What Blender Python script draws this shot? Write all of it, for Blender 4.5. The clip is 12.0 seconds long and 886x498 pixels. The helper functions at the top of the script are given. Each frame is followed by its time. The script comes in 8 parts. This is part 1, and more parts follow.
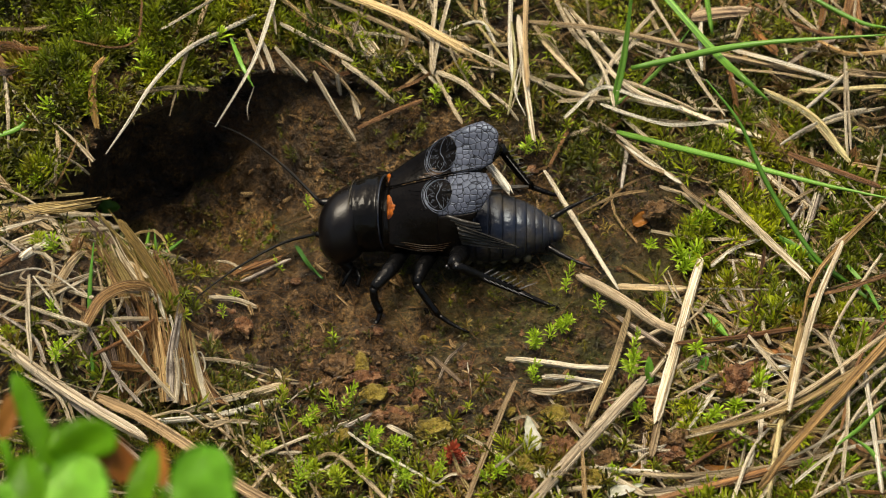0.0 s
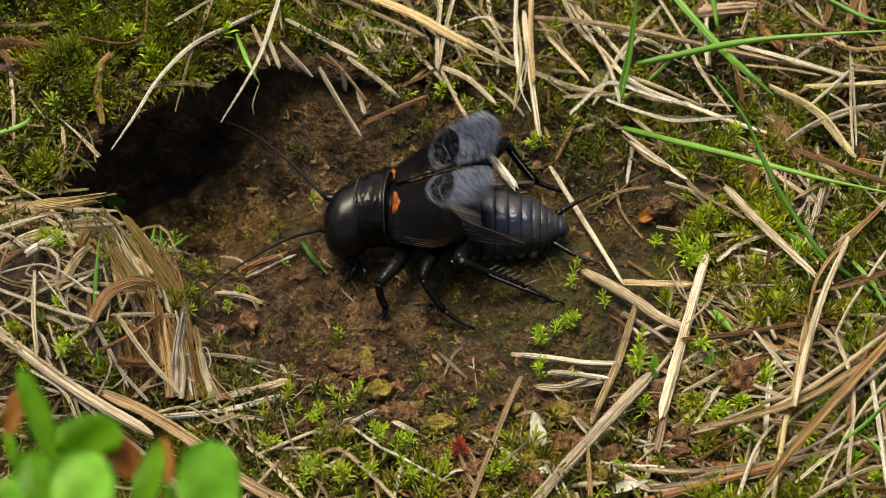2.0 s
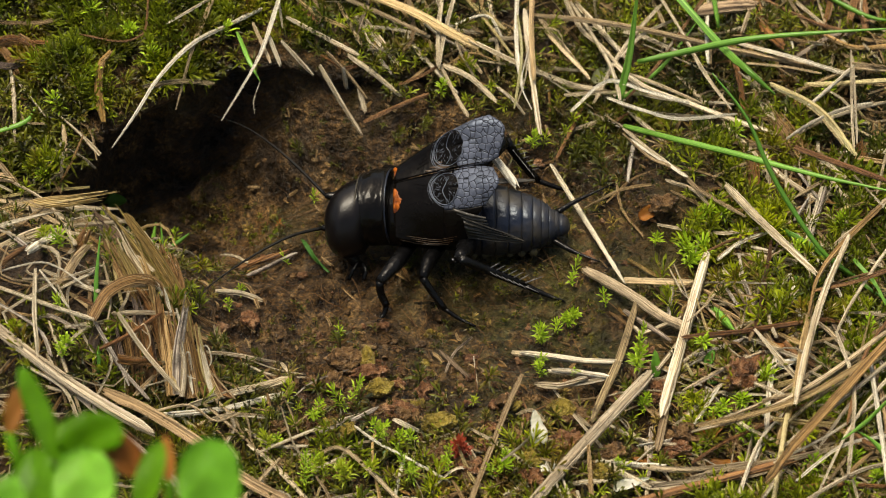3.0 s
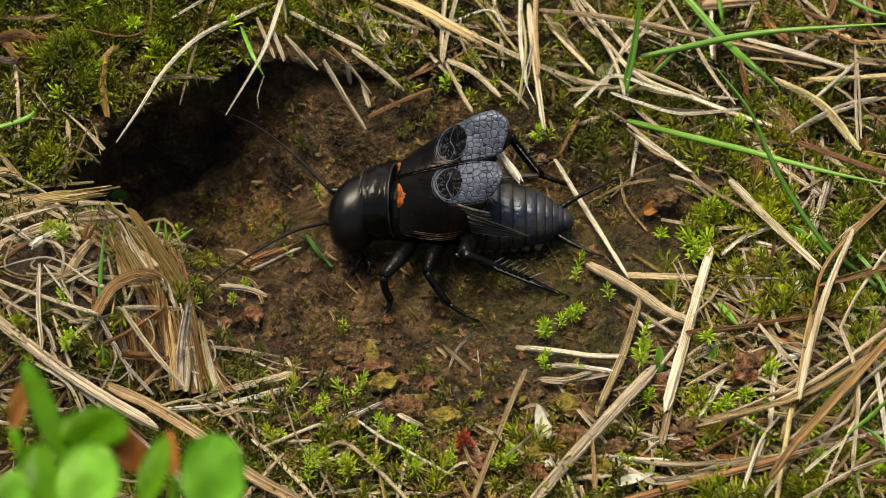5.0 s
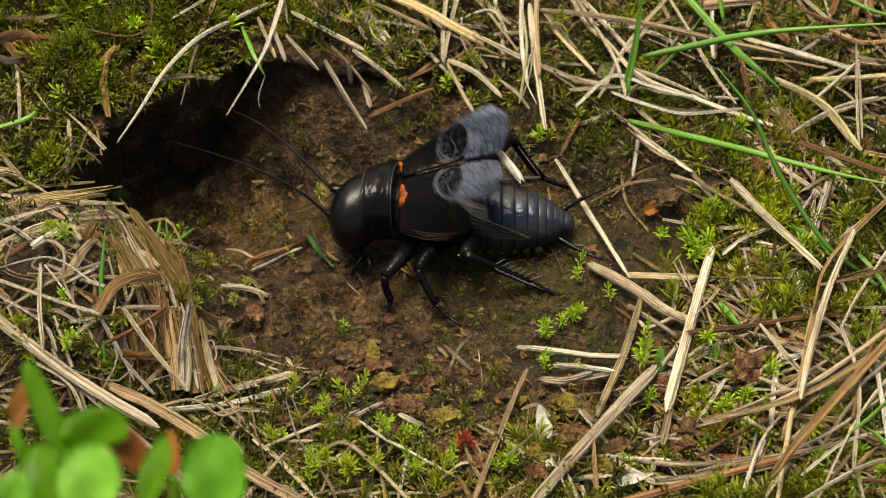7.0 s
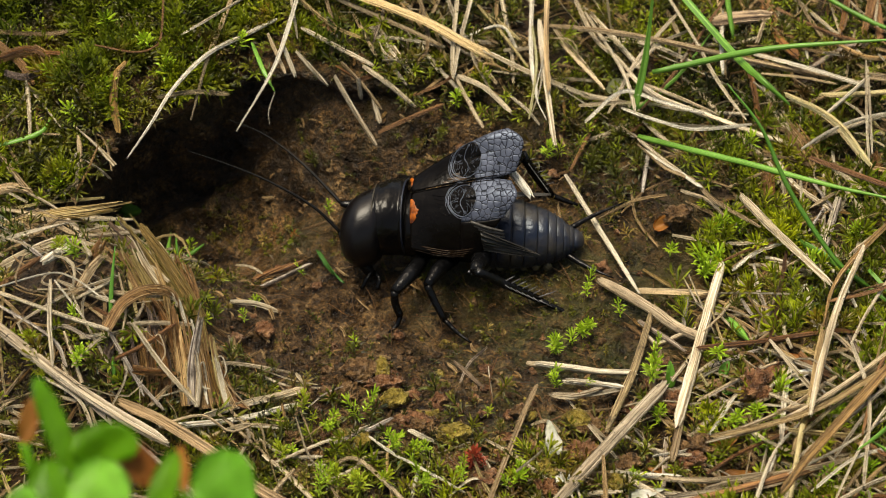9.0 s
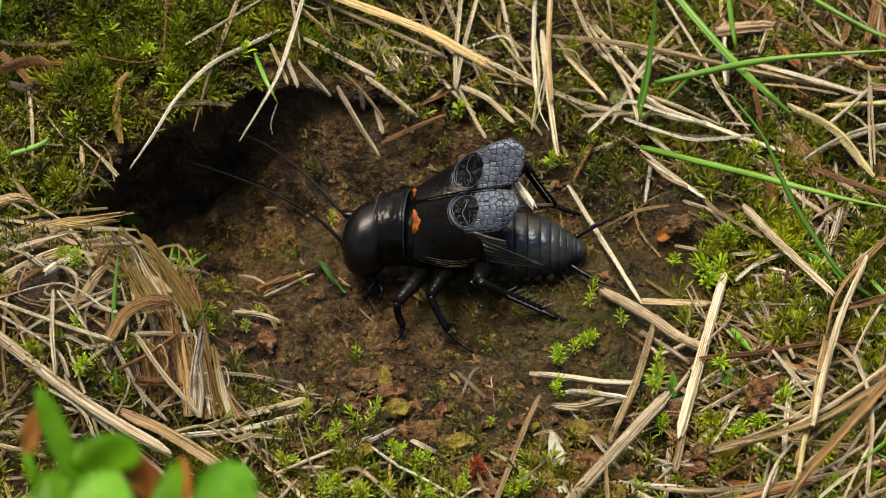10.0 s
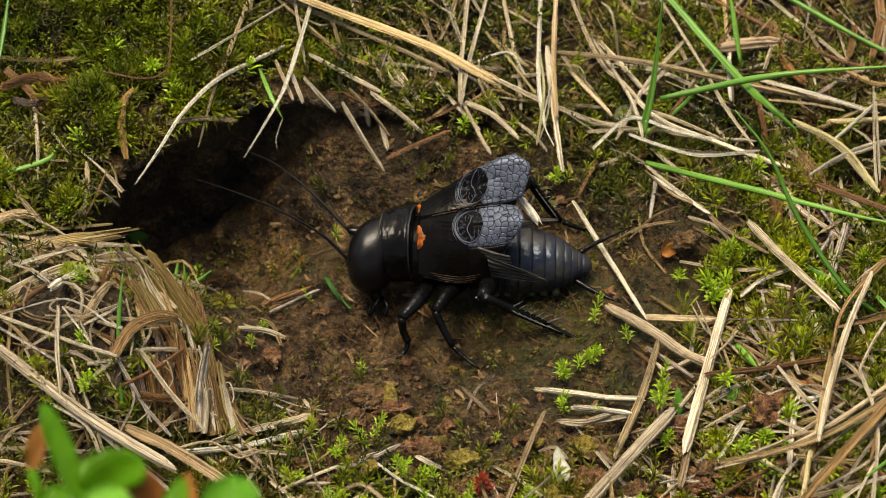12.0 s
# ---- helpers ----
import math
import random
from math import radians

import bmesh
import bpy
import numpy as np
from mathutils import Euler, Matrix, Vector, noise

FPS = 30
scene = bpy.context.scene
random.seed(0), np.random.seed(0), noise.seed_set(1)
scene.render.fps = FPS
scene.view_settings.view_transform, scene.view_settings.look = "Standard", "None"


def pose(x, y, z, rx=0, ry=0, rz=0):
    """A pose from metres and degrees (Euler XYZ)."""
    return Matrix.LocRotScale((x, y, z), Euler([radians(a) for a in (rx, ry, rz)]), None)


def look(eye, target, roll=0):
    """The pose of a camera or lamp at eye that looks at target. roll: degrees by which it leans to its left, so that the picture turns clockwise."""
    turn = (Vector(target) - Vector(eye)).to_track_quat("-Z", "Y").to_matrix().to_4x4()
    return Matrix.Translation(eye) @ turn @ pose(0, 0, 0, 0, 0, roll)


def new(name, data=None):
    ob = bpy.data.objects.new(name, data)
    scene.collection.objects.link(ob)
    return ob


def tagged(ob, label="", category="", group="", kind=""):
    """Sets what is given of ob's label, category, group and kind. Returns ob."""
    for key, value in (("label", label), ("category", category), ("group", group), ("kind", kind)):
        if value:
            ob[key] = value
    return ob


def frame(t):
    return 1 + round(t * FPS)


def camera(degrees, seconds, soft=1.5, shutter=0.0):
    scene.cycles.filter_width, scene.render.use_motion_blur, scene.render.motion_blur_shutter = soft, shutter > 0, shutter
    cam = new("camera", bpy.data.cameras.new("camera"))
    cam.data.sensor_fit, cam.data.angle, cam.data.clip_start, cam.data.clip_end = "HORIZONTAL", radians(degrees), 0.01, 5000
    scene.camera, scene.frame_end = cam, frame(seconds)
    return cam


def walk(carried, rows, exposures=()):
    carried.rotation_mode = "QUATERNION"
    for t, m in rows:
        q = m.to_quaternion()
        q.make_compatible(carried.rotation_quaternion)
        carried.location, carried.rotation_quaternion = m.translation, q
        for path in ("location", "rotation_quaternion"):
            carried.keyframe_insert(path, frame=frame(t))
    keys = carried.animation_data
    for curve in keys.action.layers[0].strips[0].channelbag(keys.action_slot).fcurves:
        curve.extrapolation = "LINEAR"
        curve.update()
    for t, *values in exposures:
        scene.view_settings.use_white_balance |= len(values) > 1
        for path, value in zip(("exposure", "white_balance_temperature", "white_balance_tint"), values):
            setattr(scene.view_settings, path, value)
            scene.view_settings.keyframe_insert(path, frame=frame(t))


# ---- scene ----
# A field cricket sings at the mouth of its burrow; lengths below are millimetres, scaled by MM.
MM = 0.001
cam = camera(20.0, 12.0, soft=1.0, shutter=0.5)
cam.data.dof.use_dof = True
cam.data.dof.focus_distance = 0.2255
cam.data.dof.aperture_fstop = 72.0

EYE = pose(0, -0.1572, 0.1746, 42, 0, 0)


def aim(tilt, pan):
    """The camera in its fixed stand, turned by degrees about its own axes."""
    return EYE @ pose(0, 0, 0, tilt, pan, 0)


walk(cam, [
    (0.0, aim(0.000, 0.000)), (0.5, aim(-0.064, 0.000)), (1.0, aim(-0.129, 0.000)), (1.5, aim(-0.135, 0.103)),
    (2.0, aim(-0.098, 0.125)), (2.5, aim(-0.097, 0.116)), (3.0, aim(-0.142, 0.142)), (4.0, aim(-0.200, 0.190)),
    (5.0, aim(-0.258, 0.232)), (5.5, aim(-0.216, 0.271)), (6.0, aim(-0.226, 0.272)), (6.5, aim(-0.230, 0.258)),
    (7.0, aim(-0.262, 0.255)), (7.5, aim(-0.215, 0.300)), (8.0, aim(-0.110, 0.363)), (8.5, aim(0.000, 0.425)),
    (9.0, aim(0.097, 0.477)), (9.5, aim(0.193, 0.535)), (10.0, aim(0.335, 0.537)), (10.5, aim(0.432, 0.528)),
    (11.0, aim(0.541, 0.515)), (11.5, aim(0.593, 0.548)), (12.0, aim(0.696, 0.651)),
], exposures=[(0.0, 1.45, 7900, 7), (12.0, 1.45, 7900, 7)])

# ---- light: a bright overcast sky, a broad weak sun high overhead ----
world = bpy.data.worlds.new("sky")
scene.world = world
world.use_nodes = True
wn = world.node_tree
sky = wn.nodes.new("ShaderNodeTexSky")
sky.sky_type = "NISHITA"
sky.sun_disc = False
sky.sun_elevation = radians(70)
sky.sun_rotation = radians(340)
sky.dust_density = 4.0
wn.links.new(sky.outputs[0], wn.nodes["Background"].inputs[0])
wn.nodes["Background"].inputs[1].default_value = 0.056
sun_data = bpy.data.lights.new("sun", "SUN")
sun_data.energy = 2.0
sun_data.angle = radians(26)
sun_data.color = (1.0, 0.96, 0.9)
sun = new("sun", sun_data)
sun.matrix_world = look((-0.16, 0.03, 0.97), (0, 0, 0))


# ---- materials ----
class Nodes:
    """A node material, built by short calls."""

    def __init__(self, name, rough=0.6, spec=0.5):
        self.mat = bpy.data.materials.new(name)
        self.mat.use_nodes = True
        self.t = self.mat.node_tree
        self.b = self.t.nodes["Principled BSDF"]
        self.b.inputs["Roughness"].default_value = rough
        self.b.inputs["Specular IOR Level"].default_value = spec

    def n(self, kind, **sets):
        node = self.t.nodes.new(kind)
        for k, v in sets.items():
            setattr(node, k, v)
        return node

    def link(self, a, b):
        self.t.links.new(a, b)

    def coords(self, which="Object", scale=(1, 1, 1)):
        c, m = self.n("ShaderNodeTexCoord"), self.n("ShaderNodeMapping")
        m.inputs["Scale"].default_value = scale
        self.link(c.outputs[which], m.inputs["Vector"])
        return m.outputs[0]

    def noise(self, vec, scale, detail=4, rough=0.6):
        x = self.n("ShaderNodeTexNoise")
        x.inputs["Scale"].default_value, x.inputs["Detail"].default_value, x.inputs["Roughness"].default_value = scale, detail, rough
        if vec is not None:
            self.link(vec, x.inputs["Vector"])
        return x.outputs["Fac"]

    def ramp(self, fac, *stops):
        r = self.n("ShaderNodeValToRGB")
        while len(r.color_ramp.elements) < len(stops):
            r.color_ramp.elements.new(0.5)
        for e, (p, c) in zip(r.color_ramp.elements, stops):
            e.position, e.color = p, (*c, 1)
        self.link(fac, r.inputs["Fac"])
        return r.outputs["Color"]

    def mix(self, a, b, fac, blend="MIX"):
        m = self.n("ShaderNodeMix", data_type="RGBA", blend_type=blend)
        for sock, v in ((m.inputs[0], fac), (m.inputs[6], a), (m.inputs[7], b)):
            if isinstance(v, (int, float)):
                sock.default_value = v
            elif isinstance(v, tuple):
                sock.default_value = (*v, 1)
            else:
                self.link(v, sock)
        return m.outputs[2]

    def math(self, op, a, b=0.0):
        m = self.n("ShaderNodeMath", operation=op)
        for sock, v in ((m.inputs[0], a), (m.inputs[1], b)):
            if isinstance(v, (int, float)):
                sock.default_value = v
            else:
                self.link(v, sock)
        return m.outputs[0]

    def rand(self, island=False):
        return self.n("ShaderNodeNewGeometry").outputs["Random Per Island"] if island else self.n("ShaderNodeObjectInfo").outputs["Random"]

    def bump(self, height, dist, strength=1.0):
        x = self.n("ShaderNodeBump")
        x.inputs["Distance"].default_value, x.inputs["Strength"].default_value = dist, strength
        self.link(height, x.inputs["Height"])
        self.link(x.outputs[0], self.b.inputs["Normal"])

    def near(self, vec, point, full, none):
        """1 within the radius full round a point, falling to 0 at the radius none."""
        d = self.n("ShaderNodeVectorMath", operation="DISTANCE")
        self.link(vec, d.inputs[0])
        d.inputs[1].default_value = point
        r = self.n("ShaderNodeMapRange")
        self.link(d.outputs["Value"], r.inputs["Value"])
        r.inputs["From Min"].default_value, r.inputs["From Max"].default_value = none, full
        return r.outputs[0]

    def base(self, c):
        if isinstance(c, tuple):
            self.b.inputs["Base Color"].default_value = (*c, 1)
        else:
            self.link(c, self.b.inputs["Base Color"])
        return self


def soil_material(name, rich):
    """Moist clay with pits, grains and a film of algae, pit shade and grain glints put into the colour; rich is the
    share of dark humus in it.
    """
    m = Nodes(name, 0.6, 0.5)
    v = m.coords()
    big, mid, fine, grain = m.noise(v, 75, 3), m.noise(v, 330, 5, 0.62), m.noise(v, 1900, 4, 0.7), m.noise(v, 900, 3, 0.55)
    # clay darkens where the bump noise dips, so hollow shade is in the colour
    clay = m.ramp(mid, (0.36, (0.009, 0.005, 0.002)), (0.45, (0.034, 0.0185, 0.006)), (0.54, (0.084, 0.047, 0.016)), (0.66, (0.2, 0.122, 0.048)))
    # lighter grains carry painted wet glints
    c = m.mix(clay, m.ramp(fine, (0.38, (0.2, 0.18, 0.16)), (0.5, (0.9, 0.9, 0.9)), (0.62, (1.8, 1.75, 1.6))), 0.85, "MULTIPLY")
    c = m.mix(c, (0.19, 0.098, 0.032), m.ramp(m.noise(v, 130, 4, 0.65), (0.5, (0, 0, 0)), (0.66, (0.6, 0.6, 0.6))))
    # pits of the bump get near-black colour in place of shade
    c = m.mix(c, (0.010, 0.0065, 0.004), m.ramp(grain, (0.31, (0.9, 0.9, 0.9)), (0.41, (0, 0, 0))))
    # finest grain contrast, glints and hollows again put into the colour
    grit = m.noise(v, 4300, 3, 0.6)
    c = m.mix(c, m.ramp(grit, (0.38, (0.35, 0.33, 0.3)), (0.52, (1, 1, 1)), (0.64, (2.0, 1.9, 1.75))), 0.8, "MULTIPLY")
    humus = m.noise(v, 170, 4, 0.6)
    c = m.mix(c, m.ramp(fine, (0.35, (0.008, 0.005, 0.003)), (0.65, (0.055, 0.032, 0.014))), m.ramp(humus, (0.5 - rich, (0, 0, 0)), (0.63 - rich, (0.9, 0.9, 0.9))))
    # algae film, its mask stretched under the belly to paint in the body's shade
    film = m.math("MULTIPLY", m.ramp(m.noise(v, 260, 5, 0.7), (0.43, (0, 0, 0)), (0.58, (1, 1, 1))), m.math("MAXIMUM", m.near(v, (0.0095, -0.0075, 0.0005), 0.007, 0.0155), m.near(v, (0.007, -0.0195, 0.001), 0.003, 0.009)))
    c = m.mix(c, m.ramp(fine, (0.36, (0.012, 0.016, 0.005)), (0.6, (0.06, 0.066, 0.016))), m.math("MULTIPLY", film, 0.78))
    c = m.mix(c, (0.07, 0.062, 0.013), m.ramp(big, (0.53, (0, 0, 0)), (0.72, (0.5, 0.5, 0.5))))
    m.base(c)
    m.link(m.ramp(mid, (0.36, (0.26, 0.26, 0.26)), (0.62, (0.6, 0.6, 0.6))), m.b.inputs["Roughness"])
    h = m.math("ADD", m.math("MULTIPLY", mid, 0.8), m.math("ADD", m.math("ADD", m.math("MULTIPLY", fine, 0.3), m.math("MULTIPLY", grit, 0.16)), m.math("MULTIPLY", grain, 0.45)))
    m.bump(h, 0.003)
    return m.mat


def straw_material(name, light, mid_c, dark, island=False, rough=0.55, specks=0.4, lines=6.5, dirt=0.8, rot=0.61):
    """Dry stems: fibres along the length (uv.x), dark blotches and specks, each piece its own tone."""
    m = Nodes(name, rough, 0.45)
    fib = m.noise(m.coords("UV", (0.5, lines, 1)), 1.0, 3, 0.6)
    fine = m.noise(m.coords("UV", (0.9, lines * 2.7, 1)), 1.0, 2, 0.6)
    v = m.coords("Object")
    blot, speck, fade = m.noise(v, 300, 5, 0.72), m.noise(v, 3300, 2, 0.6), m.noise(m.coords("UV", (0.5, 0.6, 1)), 1.0, 2)
    c = m.ramp(fib, (0.36, dark), (0.46, mid_c), (0.59, light))
    c = m.mix(c, mid_c, m.ramp(fade, (0.52, (0, 0, 0)), (0.72, (0.7, 0.7, 0.7))))
    c = m.mix(c, dark, m.ramp(fine, (0.36, (0.9, 0.9, 0.9)), (0.47, (0, 0, 0))))
    c = m.mix(c, tuple(x * 0.5 for x in dark), m.ramp(blot, (rot, (0, 0, 0)), (rot + 0.1, (0.75, 0.75, 0.75))))
    stain = m.noise(m.coords("UV", (2.2, 1.3, 1)), 1.0, 4, 0.65)
    c = m.mix(c, tuple((p + q) / 2 for p, q in zip(mid_c, dark)), m.ramp(stain, (0.5, (0, 0, 0)), (0.66, (dirt, dirt, dirt))))
    dots = m.math("MULTIPLY", m.ramp(speck, (0.6, (0, 0, 0)), (0.66, (specks, specks, specks))), m.ramp(m.noise(v, 260, 2), (0.46, (0, 0, 0)), (0.6, (1, 1, 1))))
    c = m.mix(c, tuple(x * 0.3 for x in dark), dots)
    tone = m.ramp(m.rand(island), (0.0, (0.36, 0.29, 0.21)), (0.12, (0.78, 0.68, 0.54)), (0.32, (1, 1, 1)), (0.78, (1.06, 1.06, 1.05)), (0.88, (0.92, 0.7, 0.42)), (1.0, (0.7, 0.72, 0.45)))
    m.base(m.mix(c, tone, 1.0, "MULTIPLY"))
    m.bump(m.math("ADD", fib, m.math("MULTIPLY", fine, 0.7)), 0.00034, 1.0)
    return m.mat


def green_material(name, a, b, island=True, rough=0.45, trans=0.25, scale=300, patch=None, ribs=False):
    """Leaves, each its own tone; patch is a second colour into which whole clumps fade."""
    m = Nodes(name, rough, 0.4)
    c = m.ramp(m.rand(island), (0.0, a), (0.6, b), (1.0, tuple(min(1, x * 1.35) for x in b)))
    v = m.coords()
    if patch:
        c = m.mix(c, patch, m.ramp(m.noise(v, 190, 4, 0.65), (0.52, (0, 0, 0)), (0.64, (0.9, 0.9, 0.9))))
        c = m.mix(c, m.ramp(m.noise(v, 110, 3), (0.36, (0.3, 0.36, 0.4)), (0.55, (1, 1, 1)), (0.7, (1.5, 1.4, 1.2))), 1.0, "MULTIPLY")
    if ribs:
        line = m.noise(m.coords("UV", (0.25, 17, 1)), 1.0, 2, 0.5)
        c = m.mix(c, m.ramp(line, (0.36, (0.5, 0.55, 0.5)), (0.5, (1, 1, 1)), (0.64, (1.5, 1.35, 1.4))), 1.0, "MULTIPLY")
    mott = m.noise(v, scale, 4)
    c = m.mix(c, m.ramp(mott, (0.3, (0.45, 0.5, 0.3)), (0.65, (1, 1, 1))), 0.8, "MULTIPLY")
    m.base(c)
    tr = m.n("ShaderNodeBsdfTranslucent")
    m.link(c, tr.inputs["Color"])
    mx = m.n("ShaderNodeMixShader")
    mx.inputs[0].default_value = trans
    m.link(m.b.outputs[0], mx.inputs[1])
    m.link(tr.outputs[0], mx.inputs[2])
    m.link(mx.outputs[0], m.t.nodes["Material Output"].inputs["Surface"])
    m.bump(mott, 0.0001, 0.5)
    return m.mat


def chitin_material(name, colour, rough, bump_scale, bump_dist, spec=0.5, light=None, patches=260, sheen=(1, 1, 1)):
    m = Nodes(name, rough, spec)
    m.b.inputs["Specular Tint"].default_value = (*sheen, 1)
    v = m.coords()
    fine, big = m.noise(v, bump_scale, 3, 0.55), m.noise(v, patches, 4)
    m.base(m.mix(colour, light or tuple(c * 2.2 for c in colour), m.ramp(big, (0.4, (0, 0, 0)), (0.75, (1, 1, 1)))))
    m.link(m.ramp(big, (0.35, (rough * 0.8,) * 3), (0.7, (min(1, rough * 1.5),) * 3)), m.b.inputs["Roughness"])
    m.bump(fine, bump_dist, 0.6)
    return m.mat


def wing_material(name, cells):
    """Tegmen membrane: satin cells, blue sky sheen put into their colour, each slightly domed, between thin black
    veins.
    """
    m = Nodes(name, 0.36, 0.5)
    m.b.inputs["Specular Tint"].default_value = (0.62, 0.77, 1.0, 1)
    v = m.coords()
    warp = m.n("ShaderNodeVectorMath", operation="ADD")
    jig = m.n("ShaderNodeTexNoise")
    jig.inputs["Scale"].default_value = 900
    m.link(v, jig.inputs["Vector"])
    small = m.n("ShaderNodeVectorMath", operation="SCALE")
    m.link(jig.outputs["Color"], small.inputs[0])
    small.inputs["Scale"].default_value = 0.00045
    m.link(v, warp.inputs[0])
    m.link(small.outputs[0], warp.inputs[1])
    dist = m.n("ShaderNodeTexVoronoi", feature="DISTANCE_TO_EDGE")
    dist.inputs["Scale"].default_value = cells
    dist.inputs["Randomness"].default_value = 0.7
    m.link(warp.outputs[0], dist.inputs["Vector"])
    d = dist.outputs["Distance"]
    vein = m.ramp(d, (0.0, (1, 1, 1)), (0.025, (0.8, 0.8, 0.8)), (0.055, (0, 0, 0)))
    fine = m.noise(v, 5000, 3)
    cell = m.ramp(m.noise(v, 700, 3), (0.35, (0.03, 0.034, 0.048)), (0.7, (0.075, 0.084, 0.115)))
    m.base(m.mix(cell, (0.004, 0.0035, 0.003), vein))
    m.link(m.ramp(d, (0.0, (0.05, 0.05, 0.05)), (0.1, (0.55, 0.55, 0.55))), m.b.inputs["Specular IOR Level"])
    dome = m.ramp(d, (0.0, (0, 0, 0)), (0.09, (0.75, 0.75, 0.75)), (0.4, (1, 1, 1)))
    m.bump(m.math("ADD", m.math("MULTIPLY", fine, 0.12), dome), 0.00006, 0.7)
    return m.mat


def crumb_material(name, a, b, c3, rough=0.85, scale=700):
    m = Nodes(name, rough, 0.5)
    v = m.coords()
    n1, n2 = m.noise(v, scale, 5, 0.7), m.noise(v, scale * 4, 3, 0.7)
    c = m.ramp(n1, (0.34, a), (0.48, b), (0.66, c3))
    m.base(m.mix(c, m.ramp(m.rand(True), (0, (0.6, 0.6, 0.6)), (1, (1.15, 1.1, 1.0))), 0.8, "MULTIPLY"))
    m.bump(m.math("ADD", n1, m.math("MULTIPLY", n2, 0.7)), 0.001)
    return m.mat


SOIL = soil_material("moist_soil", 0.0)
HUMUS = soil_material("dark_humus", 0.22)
STRAW = straw_material("pale_straw", (0.83, 0.75, 0.59), (0.570, 0.464, 0.296), (0.136, 0.082, 0.037), rough=0.45)
STRAW_WHITE = straw_material("bleached_straw", (0.95, 0.915, 0.8), (0.8, 0.73, 0.57), (0.263, 0.197, 0.110), rough=0.45, dirt=0.4)
STRAW_GREY = straw_material("weathered_straw", (0.672, 0.616, 0.536), (0.418, 0.342, 0.274), (0.051, 0.034, 0.026), rough=0.7, specks=0.9, rot=0.53)
STRAW_TAN = straw_material("speckled_straw", (0.608, 0.520, 0.384), (0.395, 0.312, 0.205), (0.075, 0.051, 0.027), specks=0.9)
STRAW_GOLD = straw_material("golden_straw", (0.624, 0.456, 0.232), (0.410, 0.274, 0.118), (0.136, 0.075, 0.027), rough=0.45)
STRAW_BROWN = straw_material("brown_stem", (0.396, 0.209, 0.083), (0.230, 0.110, 0.042), (0.075, 0.033, 0.013))
SHEATH = straw_material("torn_sheath", (0.6, 0.4, 0.19), (0.32, 0.18, 0.068), (0.07, 0.036, 0.013), island=True, lines=13)
SHEATH_OLIVE = straw_material("olive_sheath", (0.52, 0.39, 0.15), (0.27, 0.185, 0.052), (0.07, 0.06, 0.014), island=True, lines=13)
SHEATH_BROWN = straw_material("brown_sheath", (0.5, 0.29, 0.12), (0.27, 0.135, 0.044), (0.06, 0.028, 0.009), island=True, lines=13)
SHEATH_DARK = straw_material("dark_sheath", (0.3, 0.22, 0.17), (0.13, 0.09, 0.07), (0.035, 0.022, 0.018), island=True, lines=13)
LITTER = straw_material("fine_litter", (0.558, 0.405, 0.207), (0.308, 0.188, 0.077), (0.054, 0.031, 0.012), island=True)
ROOT = straw_material("rootlet", (0.3, 0.17, 0.07), (0.15, 0.08, 0.03), (0.04, 0.022, 0.009), island=True)
STRAW_LAYER = straw_material("straw_layer", (0.8, 0.72, 0.57), (0.505, 0.404, 0.245), (0.103, 0.065, 0.029), island=True)
MOSS = green_material("moss", (0.014, 0.017, 0.001), (0.12, 0.125, 0.007), patch=(0.09, 0.045, 0.010))
MOSS_BRIGHT = green_material("young_moss", (0.14, 0.19, 0.008), (0.3, 0.36, 0.02))
MOSS_LUSH = green_material("lush_moss", (0.06, 0.085, 0.003), (0.28, 0.33, 0.015), trans=0.35, patch=(0.2, 0.13, 0.015))
SPRIG = green_material("fresh_sprig", (0.22, 0.36, 0.018), (0.36, 0.52, 0.035), island=False)
MOSS_BROWN = green_material("dying_moss", (0.06, 0.036, 0.010), (0.26, 0.18, 0.05), patch=(0.2, 0.24, 0.02))
GRASS = green_material("grass_green", (0.09, 0.25, 0.035), (0.17, 0.38, 0.06), island=False, scale=150, rough=0.35, ribs=True)
GRASS_DARK = green_material("dark_grass", (0.02, 0.07, 0.012), (0.03, 0.095, 0.018), island=False, scale=150)
LEAF = green_material("seedling_leaf", (0.24, 0.6, 0.06), (0.4, 0.8, 0.13), island=False, rough=0.3, trans=0.4, scale=330)
LEAF_DEEP = green_material("deep_green_leaf", (0.13, 0.38, 0.015), (0.22, 0.5, 0.026), island=False, rough=0.35, trans=0.4, scale=250)
LEAF_RUST = green_material("rusty_leaf", (0.42, 0.15, 0.04), (0.5, 0.22, 0.06), island=False, trans=0.3, scale=150)
RED_MOSS = green_material("red_moss", (0.16, 0.018, 0.010), (0.36, 0.06, 0.03))
CHITIN = chitin_material("black_chitin", (0.0022, 0.002, 0.002), 0.2, 380, 0.0005, 0.17)
HEAD = chitin_material("satin_black_head", (0.003, 0.0025, 0.0028), 0.3, 4200, 0.00003, 0.27, light=(0.006, 0.005, 0.0055))
LEG = chitin_material("black_leg", (0.002, 0.002, 0.0022), 0.2, 1600, 0.0002, 0.16)
# the blue of the sky's sheen is put into base colour and tint
TERGITE = chitin_material("grey_black_tergite", (0.007, 0.010, 0.020), 0.38, 1700, 0.00014, 0.38, light=(0.036, 0.029, 0.018), patches=420, sheen=(0.76, 0.87, 1.0))
RIM = chitin_material("dark_rim", (0.003, 0.003, 0.003), 0.5, 2500, 0.0001, 0.3, light=(0.03, 0.026, 0.02))
MEMBRANE = chitin_material("olive_membrane", (0.03, 0.024, 0.010), 0.6, 1500, 0.0001)
